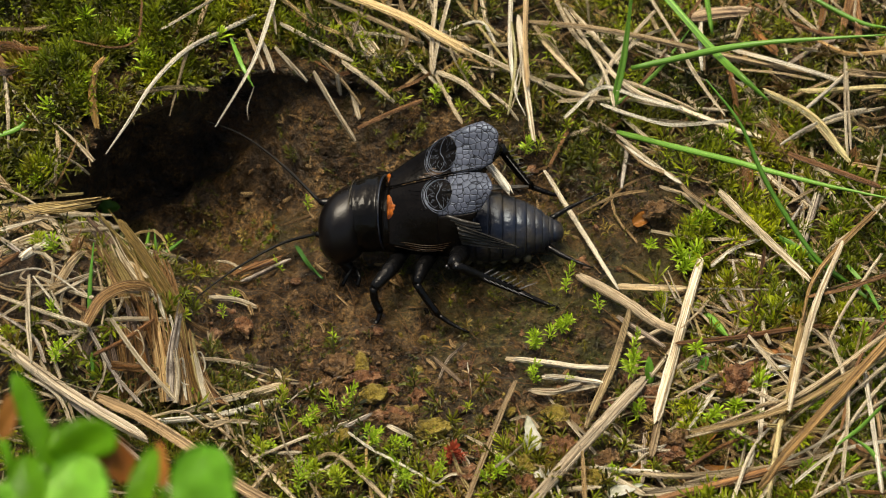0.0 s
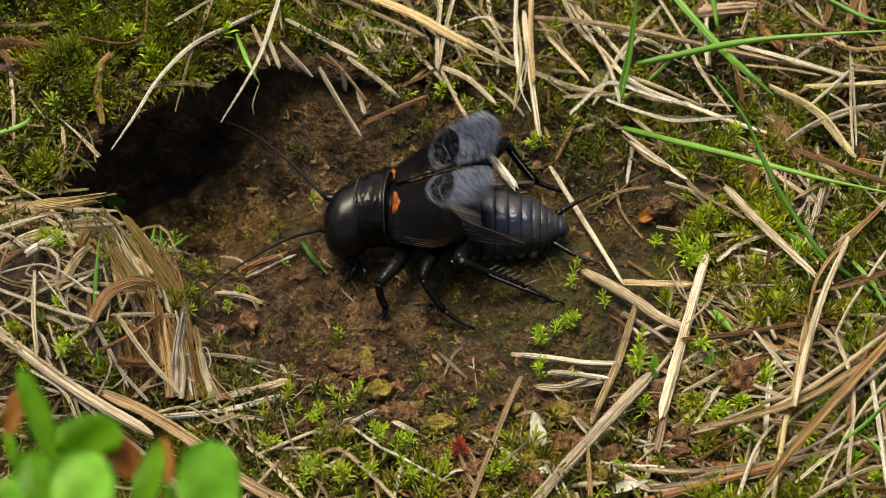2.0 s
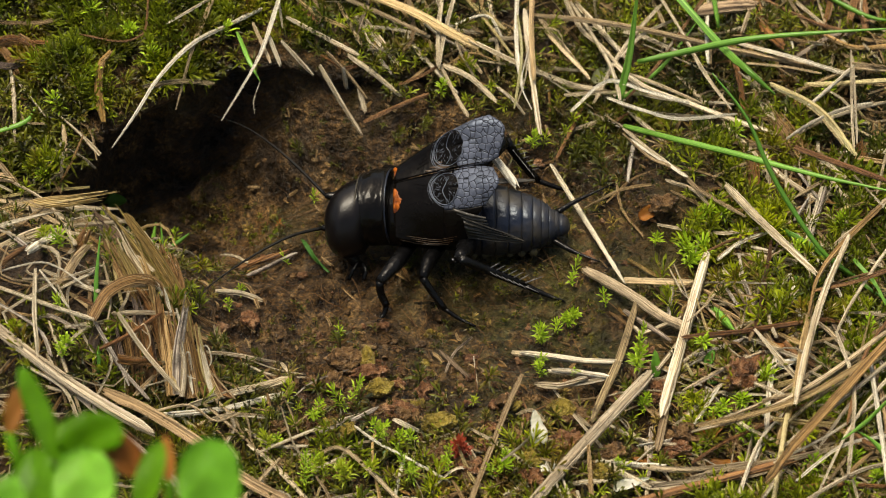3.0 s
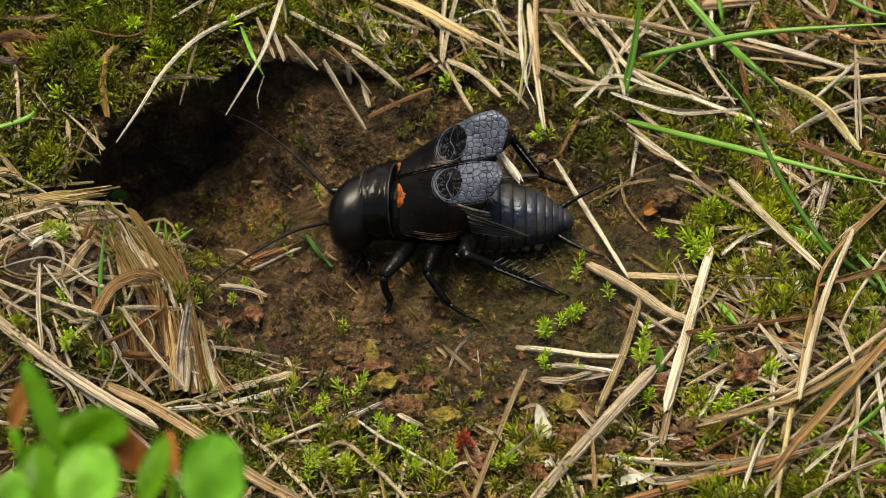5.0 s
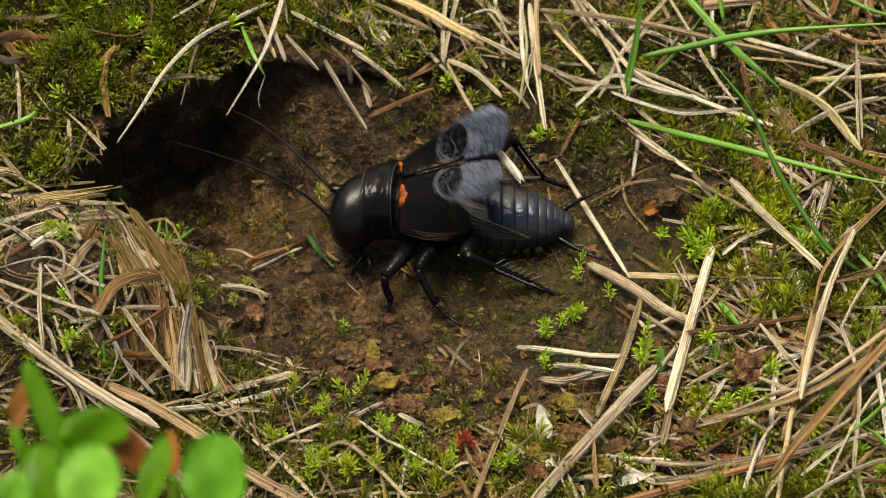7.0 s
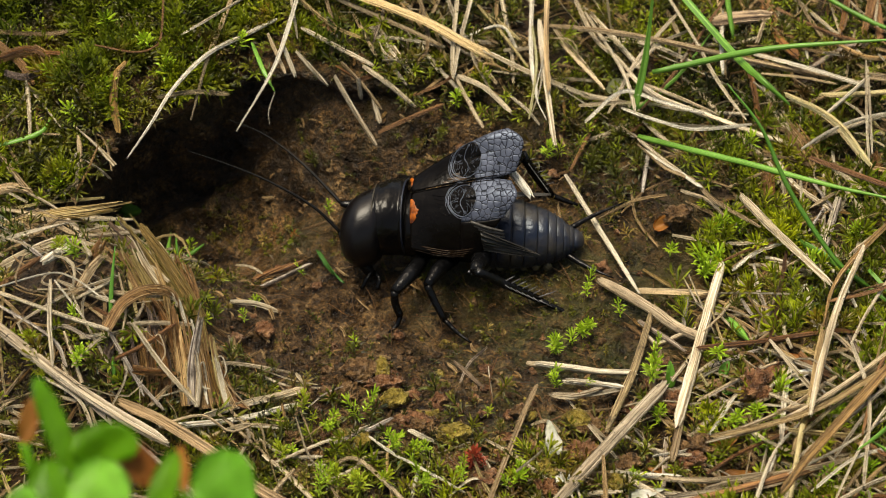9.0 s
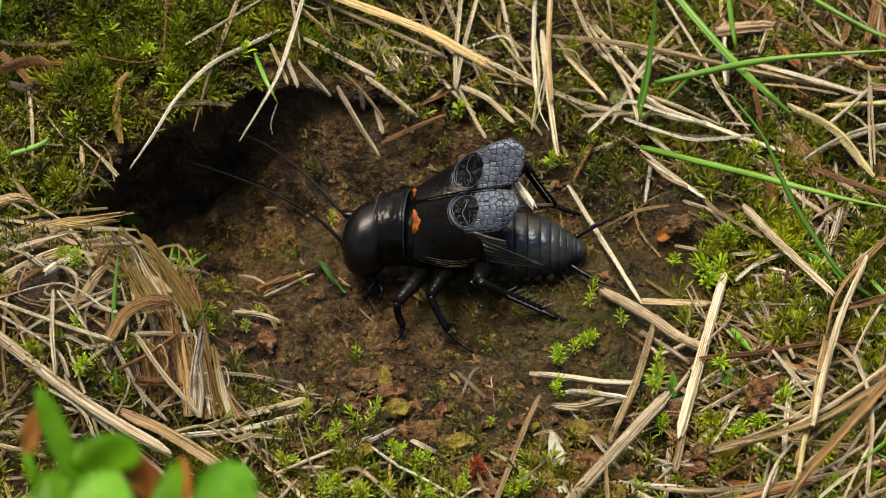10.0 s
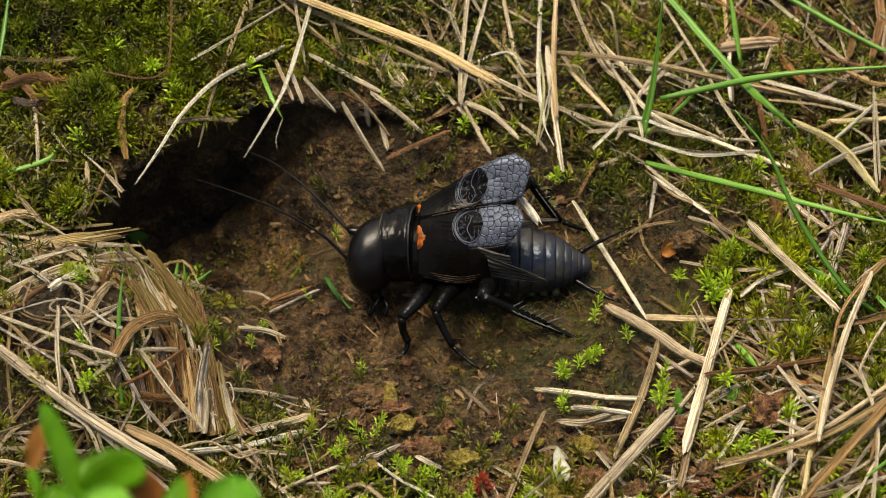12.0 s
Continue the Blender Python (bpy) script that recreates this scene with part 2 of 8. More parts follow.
EDGING = chitin_material("dull_brown_edge", (0.008, 0.006, 0.003), 0.6, 3600, 0.0004, light=(0.06, 0.05, 0.03), patches=1500)
WING = wing_material("reticulate_tegmen", 1750)
# vein colour holds a painted sky sheen as well
VEIN = chitin_material("grey_vein_sky_sheen", (0.03, 0.033, 0.043), 0.28, 2500, 0.0001, 0.6, light=(0.1, 0.115, 0.15), sheen=(0.66, 0.8, 1.0))
GOLDEN = chitin_material("golden_brown_edge", (0.03, 0.013, 0.003), 0.35, 1500, 0.0002, 0.35, light=(0.045, 0.021, 0.005))
WING_SMOOTH = chitin_material("smooth_tegmen", (0.0022, 0.0018, 0.0016), 0.22, 700, 0.0002, 0.1)
WING_SIDE = chitin_material("brown_black_tegmen", (0.004, 0.0025, 0.0015), 0.25, 800, 0.0003, 0.12, light=(0.016, 0.008, 0.002))
WING_GREY = chitin_material("grey_wing_tip", (0.012, 0.011, 0.009), 0.36, 1300, 0.0003, light=(0.06, 0.053, 0.043), patches=500)
ORANGE = chitin_material("orange_wing_patch", (0.05, 0.010, 0.001), 0.35, 1500, 0.0003, 0.3, light=(0.44, 0.105, 0.003), patches=1300)
EYE_MAT = chitin_material("compound_eye", (0.012, 0.011, 0.011), 0.15, 6000, 0.00003)
FEELER = chitin_material("dull_black_feeler", (0.004, 0.004, 0.004), 0.5, 3000, 0.00003, 0.12)
CLAW = chitin_material("grey_spine", (0.06, 0.06, 0.065), 0.35, 2500, 0.00003)
CLOD = crumb_material("soil_clod", (0.016, 0.009, 0.004), (0.12, 0.066, 0.027), (0.34, 0.21, 0.1), rough=0.36)
FRASS = crumb_material("olive_dropping", (0.03, 0.022, 0.004), (0.2, 0.15, 0.025), (0.42, 0.34, 0.085), rough=0.32)
REDSTONE = crumb_material("reddish_clod", (0.022, 0.010, 0.005), (0.17, 0.075, 0.034), (0.42, 0.24, 0.13), rough=0.34)
PETAL = green_material("white_husk", (0.74, 0.72, 0.66), (0.84, 0.82, 0.77), island=False, rough=0.5, trans=0.25, scale=900)
HUSK = green_material("clear_husk", (0.5, 0.5, 0.36), (0.6, 0.6, 0.45), island=False, rough=0.25, trans=0.5)


# ---- helpers for meshes ----
def finish(me, material, smooth=True):
    me.materials.append(material)
    if smooth:
        me.polygons.foreach_set("use_smooth", [True] * len(me.polygons))
    me.update()
    return me


def part(name, bm, material, parent, label="", smooth=True):
    """Links a bmesh as one mesh object under a thing or part."""
    me = bpy.data.meshes.new(name)
    bm.to_mesh(me)
    bm.free()
    ob = new(name, finish(me, material, smooth))
    ob.parent = parent
    return tagged(ob, label)


def mesh_from(name, verts, faces, material, uvs=None, smooth=True):
    me = bpy.data.meshes.new(name)
    me.from_pydata(verts, [], faces)
    if uvs is not None:
        layer = me.uv_layers.new(name="UVMap")
        idx = np.empty(len(me.loops), dtype=np.int32)
        me.loops.foreach_get("vertex_index", idx)
        layer.data.foreach_set("uv", np.asarray(uvs, dtype=np.float32)[idx].ravel())
    return finish(me, material, smooth)


def spline(points, n):
    """n+1 places along a smooth line through the points (Catmull-Rom)."""
    p = np.array(points, float)
    if len(p) == 2:
        return p[0] + (p[1] - p[0]) * np.linspace(0, 1, n + 1)[:, None]
    ext = np.vstack([2 * p[0] - p[1], p, 2 * p[-1] - p[-2]])
    out = []
    for u in np.linspace(0, len(p) - 1 - 1e-9, n + 1):
        i = int(u)
        f = u - i
        a, b, c, d = ext[i:i + 4]
        out.append(0.5 * (2 * b + (c - a) * f + (2 * a - 5 * b + 4 * c - d) * f * f + (3 * b - a - 3 * c + d) * f ** 3))
    return np.array(out)


def sweep(path, widths, heights, sides, up=(0, -0.67, 0.74), wob=0.0, rng=None, roll=0.0, crease=0.0):
    """Verts, faces and uvs of a tube with an oval section along a path."""
    path = np.array(path, float)
    n = len(path)
    tan = np.gradient(path, axis=0)
    tan /= np.linalg.norm(tan, axis=1)[:, None] + 1e-12
    up = np.array(up, float)
    side = np.cross(tan, up)
    bad = np.linalg.norm(side, axis=1) < 0.15
    side[bad] = np.cross(tan[bad], [1, 0.2, 0])
    side /= np.linalg.norm(side, axis=1)[:, None]
    nor = np.cross(side, tan)
    ang = np.linspace(0, 2 * np.pi, sides, endpoint=False)
    w, h = np.broadcast_to(widths, n), np.broadcast_to(heights, n)
    length = np.concatenate([[0], np.cumsum(np.linalg.norm(np.diff(path, axis=0), axis=1))])
    verts, uvs = [], []
    jit = 1 + (rng.normal(0, wob, (n, sides)) if wob else np.zeros((n, sides)))
    for i in range(n):
        turn = float(np.broadcast_to(roll, n)[i])
        cr, sr = math.cos(turn), math.sin(turn)
        s, q = side[i] * cr + nor[i] * sr, nor[i] * cr - side[i] * sr
        ring = path[i] + (np.cos(ang) * w[i] / 2 * jit[i])[:, None] * s + (np.sin(ang) * h[i] / 2 * jit[i])[:, None] * q
        ring -= (np.abs(np.cos(ang)) * w[i] * crease)[:, None] * q
        verts.append(ring)
        uvs.append(np.stack([np.full(sides, length[i]), np.abs(ang / np.pi - 1)], 1))
    verts, uvs = np.vstack(verts), np.vstack(uvs)
    faces = [(i * sides + j, i * sides + (j + 1) % sides, (i + 1) * sides + (j + 1) % sides, (i + 1) * sides + j)
             for i in range(n - 1) for j in range(sides)]
    faces += [tuple(range(sides - 1, -1, -1)), tuple(range((n - 1) * sides, n * sides))]
    return verts, faces, uvs


def tube_part(name, points, radii, material, parent, sides=10, n=None, label="", squash=1.0, smooth=True):
    """A limb: a smooth tube (millimetres) whose radius runs through radii."""
    n = n or 4 * (len(points) - 1)
    path = spline(points, n)
    r = np.interp(np.linspace(0, 1, n + 1), np.linspace(0, 1, len(radii)), radii)
    v, f, uv = sweep(path * MM, 2 * r * MM, 2 * r * squash * MM, sides)
    ob = new(name, mesh_from(name, v, f, material, uv, smooth))
    ob.parent = parent
    return tagged(ob, label)


def loft_part(name, rings, material, parent, sides=36, label="", power=2.0, n=None, origin=(0, 0, 0), rough=0.0, seed=0, bow=0.0):
    """A shell through oval rings (x, y, z, half width, half height), closed at both ends, millimetres."""
    r = np.array(rings, float)
    if n:
        r = spline(r, n)
        r[:, 3:] = np.maximum(r[:, 3:], 0.02)
    ang = np.linspace(0, 2 * np.pi, sides, endpoint=False)
    c, s = np.cos(ang), np.sin(ang)
    cx, sx = np.sign(c) * np.abs(c) ** (2 / power), np.sign(s) * np.abs(s) ** (2 / power)
    rng = np.random.default_rng(seed)
    verts = []
    for x, y, z, a, b in r:
        k = 1 + rng.normal(0, rough, sides) if rough else 1
        verts.append(np.stack([x - bow * a / 3.5 * (0.74 * sx - 0.67 * cx), y + a * cx * k, z + b * sx * k], 1))
    verts = (np.vstack(verts) - np.array(origin)) * MM
    m = len(r)
    faces = [(i * sides + j, (i + 1) * sides + j, (i + 1) * sides + (j + 1) % sides, i * sides + (j + 1) % sides)
             for i in range(m - 1) for j in range(sides)]
    faces += [tuple(range(sides)), tuple(range(m * sides - 1, (m - 1) * sides - 1, -1))]
    ob = new(name, mesh_from(name, verts, faces, material))
    ob.parent = parent
    return tagged(ob, label)


def value_noise(x, y, scale, seed):
    """Smooth random field between -1 and 1."""
    rng = np.random.default_rng(seed)
    table = rng.uniform(-1, 1, (64, 64))
    u, v = x / scale + 31.7, y / scale + 17.3
    i, j = np.floor(u).astype(int), np.floor(v).astype(int)
    fu, fv = u - i, v - j
    fu, fv = fu * fu * (3 - 2 * fu), fv * fv * (3 - 2 * fv)
    i0, i1, j0, j1 = i % 64, (i + 1) % 64, j % 64, (j + 1) % 64
    return (table[i0, j0] * (1 - fu) + table[i1, j0] * fu) * (1 - fv) + (table[i0, j1] * (1 - fu) + table[i1, j1] * fu) * fv


# ---- ground: one sheet, folded back under the bank to make the burrow ----
def bump_at(x, y, cx, cy, rx, ry):
    return np.exp(-((x - cx) / rx) ** 2 - ((y - cy) / ry) ** 2)


LIP_X = [-80, -44, -38, -35.5, -33, -30, -25.6, -20.3, -16, -11.8, -7, -2, 6, 11.5, 17, 30, 80]
LIP_Y = [4, 4, 4, 6.0, 9.5, 11.5, 14.6, 17, 18.2, 17.2, 17, 18, 16, 14, 14, 14, 14]
LIP_Z = [6, 5, 4.5, 5.0, 5.6, 6.2, 6.6, 7, 7, 6.2, 5.4, 4.8, 3.4, 2.6, 2.6, 3, 6]
HOLE = [0, 0, 0, 0.3, 0.42, 0.38, 0.16, 0.03, 0.02, 0.01, 0, 0, 0, 0, 0, 0, 0]


def ground_height(x, y):
    """The open ground in front of the bank."""
    z = -9.5 * bump_at(x, y, -24.5, 9.5, 12.0, 11.0)
    z += 8.0 * bump_at(x, y, -36, -9, 9, 8) + 5.0 * bump_at(x, y, -30, -16, 7, 9) + 2.0 * bump_at(x, y, -44, 0, 8, 7)
    z += 0.10 * np.clip(x - 16, 0, 60) + 0.06 * np.clip(-y - 14, 0, 60)
    z += 1.2 * bump_at(x, y, 30, -16, 10, 8) + 1.0 * bump_at(x, y, -6, -24, 9, 6) + 1.4 * bump_at(x, y, 24, 6, 9, 7)
    rise = np.clip((y - np.interp(x, LIP_X, LIP_Y) + 8.5) / 8.5, 0, 1)
    z += rise * rise * (3 - 2 * rise) * 0.85 * np.interp(x, LIP_X, LIP_Z) * np.interp(x, [-21, -14, 8, 13], [0, 1, 1, 0]) * (y < 60)
    z -= 0.9 * bump_at(x, y, 1, -8, 9, 5) + 0.4 * bump_at(x, y, 10, 6, 5, 4)
    far = np.clip((np.hypot(x, y) - 90) / 120, 0, 1)
    z = z * (1 - far) + 5 * far
    near = 1 - np.clip((np.hypot(x, y) - 200) / 400, 0, 1)
    z += near * (0.9 * value_noise(x, y, 9, 3) + 0.5 * value_noise(x, y, 3.1, 4) + 0.38 * value_noise(x, y, 1.3, 5) + 0.22 * value_noise(x, y, 0.7, 6))
    return z


def bank_height(x, y, lip_y, lip_z):
    d = np.clip(y - lip_y, 0, 80)
    slope = np.interp(x, [-60, -10, 12, 40], [0.34, 0.34, 0.22, 0.16])
    far = np.clip((np.hypot(x, y) - 90) / 120, 0, 1)
    z = (lip_z + slope * np.minimum(d, 40)) * (1 - far) + 9 * far
    near = 1 - np.clip((np.hypot(x, y) - 200) / 400, 0, 1)
    return z + near * np.minimum(d / 3, 1) * (1.5 * value_noise(x, y, 8, 7) + 0.95 * value_noise(x, y, 2.9, 8) + 0.2 * value_noise(x, y, 1.1, 9))


def graded(lo, hi, step, reach):
    """Even steps between lo and hi, then ever longer ones out to the reach."""
    out = [0.0]
    while out[-1] < reach:
        out.append(out[-1] + max(step, out[-1] * 0.35))
    out = np.array(out[1:])
    return out, np.arange(lo, hi, step)


def ground_grid():
    tail, core = graded(-56, 56.01, 0.36, 60000)
    xs = np.concatenate([(core[0] - tail)[::-1], core, core[-1] + tail])
    tail_y, core_f = graded(0, 1, 0.36, 60000)
    rows = []
    lip_y, lip_z = np.interp(xs, LIP_X, LIP_Y), np.interp(xs, LIP_X, LIP_Z)
    # where there is no bank, the sheet simply runs on
    step = np.interp(xs, [-42, -36, 6, 13], [0, 1, 1, 0])
    lip_z = ground_height(xs, lip_y) * (1 - step) + lip_z * step + (1 - step) * 0.3
    lip_y = lip_y + 0.9 * value_noise(xs, xs * 0, 3.0, 11) + 0.5 * value_noise(xs, xs * 0, 1.1, 12)
    hole = np.interp(xs, LIP_X, HOLE)
    front = -58.0
    for y in (front - tail_y)[::-1]:
        rows.append((xs, np.full_like(xs, y), ground_height(xs, np.full_like(xs, y))))
    for f in np.linspace(0, 1, 210):
        y = front + (lip_y - 0.6 - front) * f
        rows.append((xs, y, ground_height(xs, y)))
    foot = ground_height(xs, lip_y - 0.6)
    depth = 0.6 + 9.5 * hole
    for f in np.linspace(0.05, 1, 22):
        y = lip_y - 0.6 + depth * f
        rows.append((xs, y, foot - 5.0 * hole * f + 0.5 * hole * value_noise(xs, y, 2.2, 14)))
    back_y, back_z = lip_y - 0.6 + depth, foot - 5.0 * hole
    roof_z = lip_z - np.interp(xs, [-42, -36, 6, 13], [0.2, 1.4, 1.4, 0.2])
    for f in np.linspace(0.1, 1, 16):
        a = math.pi / 2 * f
        y = back_y + 1.5 * hole * math.sin(2 * a)
        rows.append((xs, y, back_z + (roof_z - 1.5 * hole - back_z) * f))
    for f in np.linspace(0.06, 1, 18):
        y = back_y + (lip_y - back_y) * f
        rows.append((xs, y, roof_z - 1.5 * hole * (1 - f) + 0.5 * hole * value_noise(xs, y, 2.0, 15)))
    for f in (0.3, 0.65, 1.0):
        rows.append((xs, lip_y - 0.35 * math.sin(f * math.pi), roof_z + (lip_z - roof_z) * f))
    for y in np.concatenate([np.linspace(0.3, 40, 105)]):
        rows.append((xs, lip_y + y, bank_height(xs, lip_y + y, lip_y, lip_z)))
    for y in tail_y:
        rows.append((xs, lip_y + 40 + y, bank_height(xs, lip_y + 40 + y, lip_y, lip_z)))
    fold = len(tail_y) + 208
    return np.array([[r[0], r[1], r[2]] for r in rows]).transpose(0, 2, 1), fold, fold + 22 + 16 + 18


GRID, FOLD_FROM, FOLD_TO = ground_grid()


def bare(x, y):
    """How bare the soil is: 1 in the trodden hollow before the burrow."""
    q = ((x + 1) / 22) ** 2 + ((y - 0.5) / 16) ** 2
    w = ((x + 20) / 15) ** 2 + ((y - 13) / 9) ** 2
    q = np.minimum(q, ((x + 16) / 9) ** 2 + ((y + 6) / 9) ** 2)
    q = np.minimum(q, ((x + 26) / 9) ** 2 + ((y - 7) / 7) ** 2)
    q = np.minimum(q, ((x - 11) / 10) ** 2 + ((y + 13) / 7) ** 2)
    q = np.minimum(q, ((x - 17) / 6) ** 2 + ((y - 1) / 7) ** 2)
    q = np.minimum(q, ((x + 2) / 14) ** 2 + ((y + 18) / 8) ** 2 + 0.25)
    edge = 0.35 * value_noise(x, y, 4.0, 21) + 0.2 * value_noise(x, y, 1.7, 22)
    return np.clip(np.maximum(1.25 - q + edge, 1.25 - w + edge) * 2.2, 0, 1)


def build_ground():
    nr, nc, _ = GRID.shape
    a = (np.arange(nr - 1)[:, None] * nc + np.arange(nc - 1)).ravel()
    faces = np.stack([a, a + 1, a + nc + 1, a + nc], 1)
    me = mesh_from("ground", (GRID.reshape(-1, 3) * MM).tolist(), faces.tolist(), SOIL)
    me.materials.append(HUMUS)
    mid = (GRID[:-1, :-1] + GRID[1:, 1:]).reshape(-1, 3) / 2
    row = np.repeat(np.arange(nr - 1), nc - 1)
    inside = (row >= FOLD_FROM) & (row < FOLD_TO)
    me.polygons.foreach_set("material_index", ((bare(mid[:, 0], mid[:, 1]) < 0.5) & ~inside).astype(np.int32))
    return tagged(new("ground", me), "moist brown soil with a dark burrow under its bank", "ground", kind="structure")


build_ground()
# ---- things ----


# ---- the cricket ----
def patch_part(name, fn, nu, nv, material, parent, origin, thick=0.06, label=""):
    """A thin curved shell: fn(u, v) gives places in millimetres, with a real back face."""
    p = np.array([[fn(u, v) for v in np.linspace(0, 1, nv + 1)] for u in np.linspace(0, 1, nu + 1)], float)
    du, dv = np.gradient(p, axis=0), np.gradient(p, axis=1)
    nor = np.cross(du, dv)
    nor /= np.linalg.norm(nor, axis=2)[:, :, None] + 1e-9
    if nor[:, :, 2].mean() < 0:
        nor = -nor
    top, low = p.reshape(-1, 3), (p - nor * thick).reshape(-1, 3)
    k, w = len(top), nv + 1
    idx = lambda i, j: i * w + j
    faces = []
    for i in range(nu):
        for j in range(nv):
            q = (idx(i, j), idx(i + 1, j), idx(i + 1, j + 1), idx(i, j + 1))
            faces += [q, tuple(k + x for x in reversed(q))]
    rim = [idx(i, 0) for i in range(nu + 1)] + [idx(nu, j) for j in range(1, nv + 1)] + [idx(i, nv) for i in range(nu - 1, -1, -1)] + [idx(0, j) for j in range(nv - 1, 0, -1)]
    faces += [(b, a, k + a, k + b) for a, b in zip(rim, rim[1:] + rim[:1])]
    v = (np.vstack([top, low]) - np.array(origin)) * MM
    ob = new(name, mesh_from(name, v.tolist(), faces, material))
    ob.parent = parent
    return tagged(ob, label)


def mix3(a, b, t):
    return tuple(x + (y - x) * t for x, y in zip(a, b))


def quad_at(c, u, v):
    """A place in a four-cornered patch: c runs base inner, base outer, tip outer, tip inner."""
    return np.array(mix3(mix3(c[0], c[3], u), mix3(c[1], c[2], u), v))


def vein(name, pts, r, parent, origin, material):
    return tube_part(name, [tuple(np.array(p) - np.array(origin)) for p in pts], [r, r, r * 0.7], material, parent, sides=6, n=10)


def build_wing(cricket, name, hinge, dorsal, side, label, patch_size):
    """A raised forewing: dorsal field in front of the apex net, folded side field, veins."""
    wing = new(name)
    wing.parent = cricket
    wing.matrix_basis = Matrix.Translation(Vector(hinge) * MM)
    tagged(wing, label)
    nrm = np.cross(np.array(dorsal[3]) - np.array(dorsal[0]), np.array(dorsal[1]) - np.array(dorsal[0]))
    nrm = nrm / np.linalg.norm(nrm)
    if nrm[2] < 0:
        nrm = -nrm

    def on_wing(u, v, lift=0.0):
        # rounded apex: the tip corners are drawn in
        shrink = 1 - 0.2 * max(0.0, (u - 0.62) / 0.38) ** 2
        vv = 0.5 + (v - 0.5) * shrink
        uu = u - 0.13 * max(0.0, (u - 0.6) / 0.4) * (2 * abs(v - 0.5)) ** 2.5
        return quad_at(dorsal, uu, vv) + nrm * (0.55 * math.sin(math.pi * v) * (0.4 + 0.6 * u) + 0.25 * math.sin(math.pi * u) + lift - 0.35 * max(0.0, (v - 0.7) / 0.3) ** 2)

    def section(u, w):
        # across the wing: inner edge, crown, fold, hanging lower edge, in one smooth curve
        fold = on_wing(u, 0.9)
        low = np.array(mix3(side[1], side[2], min(1.0, u / 0.8))) - np.array((0, 0, 0.8 * math.sin(math.pi * min(1.0, u / 0.8))))
        low = low + (fold - low) * max(0.0, (u - 0.7) / 0.3) ** 1.5
        pts = [on_wing(u, 0.0), on_wing(u, 0.45), fold, low]
        k = min(2, int(w * 3))
        f = w * 3 - k
        ext = [2 * pts[0] - pts[1]] + pts + [2 * low - fold - 0.5 * (fold - pts[1])]
        a, b, c1, d1 = ext[k:k + 4]
        return 0.5 * (2 * b + (c1 - a) * f + (2 * a - 5 * b + 4 * c1 - d1) * f * f + (3 * b - a - 3 * c1 + d1) * f ** 3)

    patch_part("dorsal_field", lambda u, v: section(u * 0.53, v), 18, 30, WING_SMOOTH, wing, hinge)
    patch_part("apex_net", lambda u, v: section(0.53 + u * 0.47, v * 0.667), 18, 20, WING, wing, hinge, label="glossy net-veined wing apex, blue sky sheen in its colour")
    if patch_size < 0.1:
        for u0, u1, w0, w1 in ((0.33, 0.44, 0.02, 0.10), (0.27, 0.31, 0.01, 0.06), (0.36, 0.41, 0.12, 0.16)):
            patch_part("tawny_fleck", lambda u, v: section(u0 + (u1 - u0) * (u + 0.25 * math.sin(5 * v)), w0 + (w1 - w0) * v) + nrm * 0.05, 5, 5, GOLDEN, wing, hinge, label="tawny fleck on the black wing")
    patch_part("side_field", lambda u, v: section(0.53 + u * 0.45, 0.667 + v * 0.333), 12, 10, WING_SMOOTH, wing, hinge, label="dark wrinkled side field of the wing")
    vein("lower_edge", [section(0.05, 1.0), section(0.3, 1.0), section(0.55, 1.0)], 0.045, wing, hinge, WING_SIDE)
    for k in range(4):
        w = 0.93 + 0.022 * k
        vein("side_vein", [section(0.12 + 0.05 * k, w), section(0.42, w + 0.01), section(0.66 - 0.03 * k, w)], 0.02, wing, hinge, GOLDEN)

    # mirror cell: a wrinkled oval under an S-shaped vein, framed by nested veins towards the base
    def on_mirror(r, a, lift):
        skew = 0.04 * math.sin(a) * r
        return section(0.5 + skew + 0.13 * r * math.cos(a), 0.667 * (0.49 + 0.41 * r * math.sin(a))) + nrm * lift

    def mirror_line(pts, radius, material, n):
        tube_part("mirror_vein", [tuple(on_mirror(r, a, 0.05) - np.array(hinge)) for r, a in pts], [radius * 0.5, radius, radius * 0.5], material, wing, sides=5, n=n)

    patch_part("mirror", lambda u, v: on_mirror(max(0.01, u), 2 * math.pi * v, 0.05 - 0.03 * u * u), 14, 32, WING_SMOOTH, wing, hinge, thick=0.04, label="dark oval mirror cell of the wing")
    mirror_line([(1.0, a) for a in np.linspace(0.1, 6.2, 17)], 0.06, VEIN, 48)
    for r, a0, a1, w in ((1.13, 1.6, 4.7, 0.045), (1.26, 2.4, 4.9, 0.03), (0.88, 1.9, 4.4, 0.03)):
        mirror_line([(r - 0.05 * math.sin(5 * f), a0 + (a1 - a0) * f) for f in np.linspace(0, 1, 11)], w, VEIN, 30)
    mirror_line([(0.95, 1.25), (0.6, 1.5), (0.2, 2.3), (0.25, 5.0), (0.6, 4.9), (0.95, 4.5)], 0.055, VEIN, 36)
    rng = np.random.default_rng(61)
    for k in range(60):
        r, a = rng.uniform(0.25, 0.85), rng.uniform(0, 2 * math.pi)
        mirror_line([(r, a), (r + 0.08, a + rng.normal(0.06, 0.08)), (min(0.95, r + rng.uniform(0.14, 0.26)), a + rng.normal(0.1, 0.14))], rng.uniform(0.012, 0.022), VEIN, 6)
    for k in range(5):
        a = 0.2 + 0.12 * k
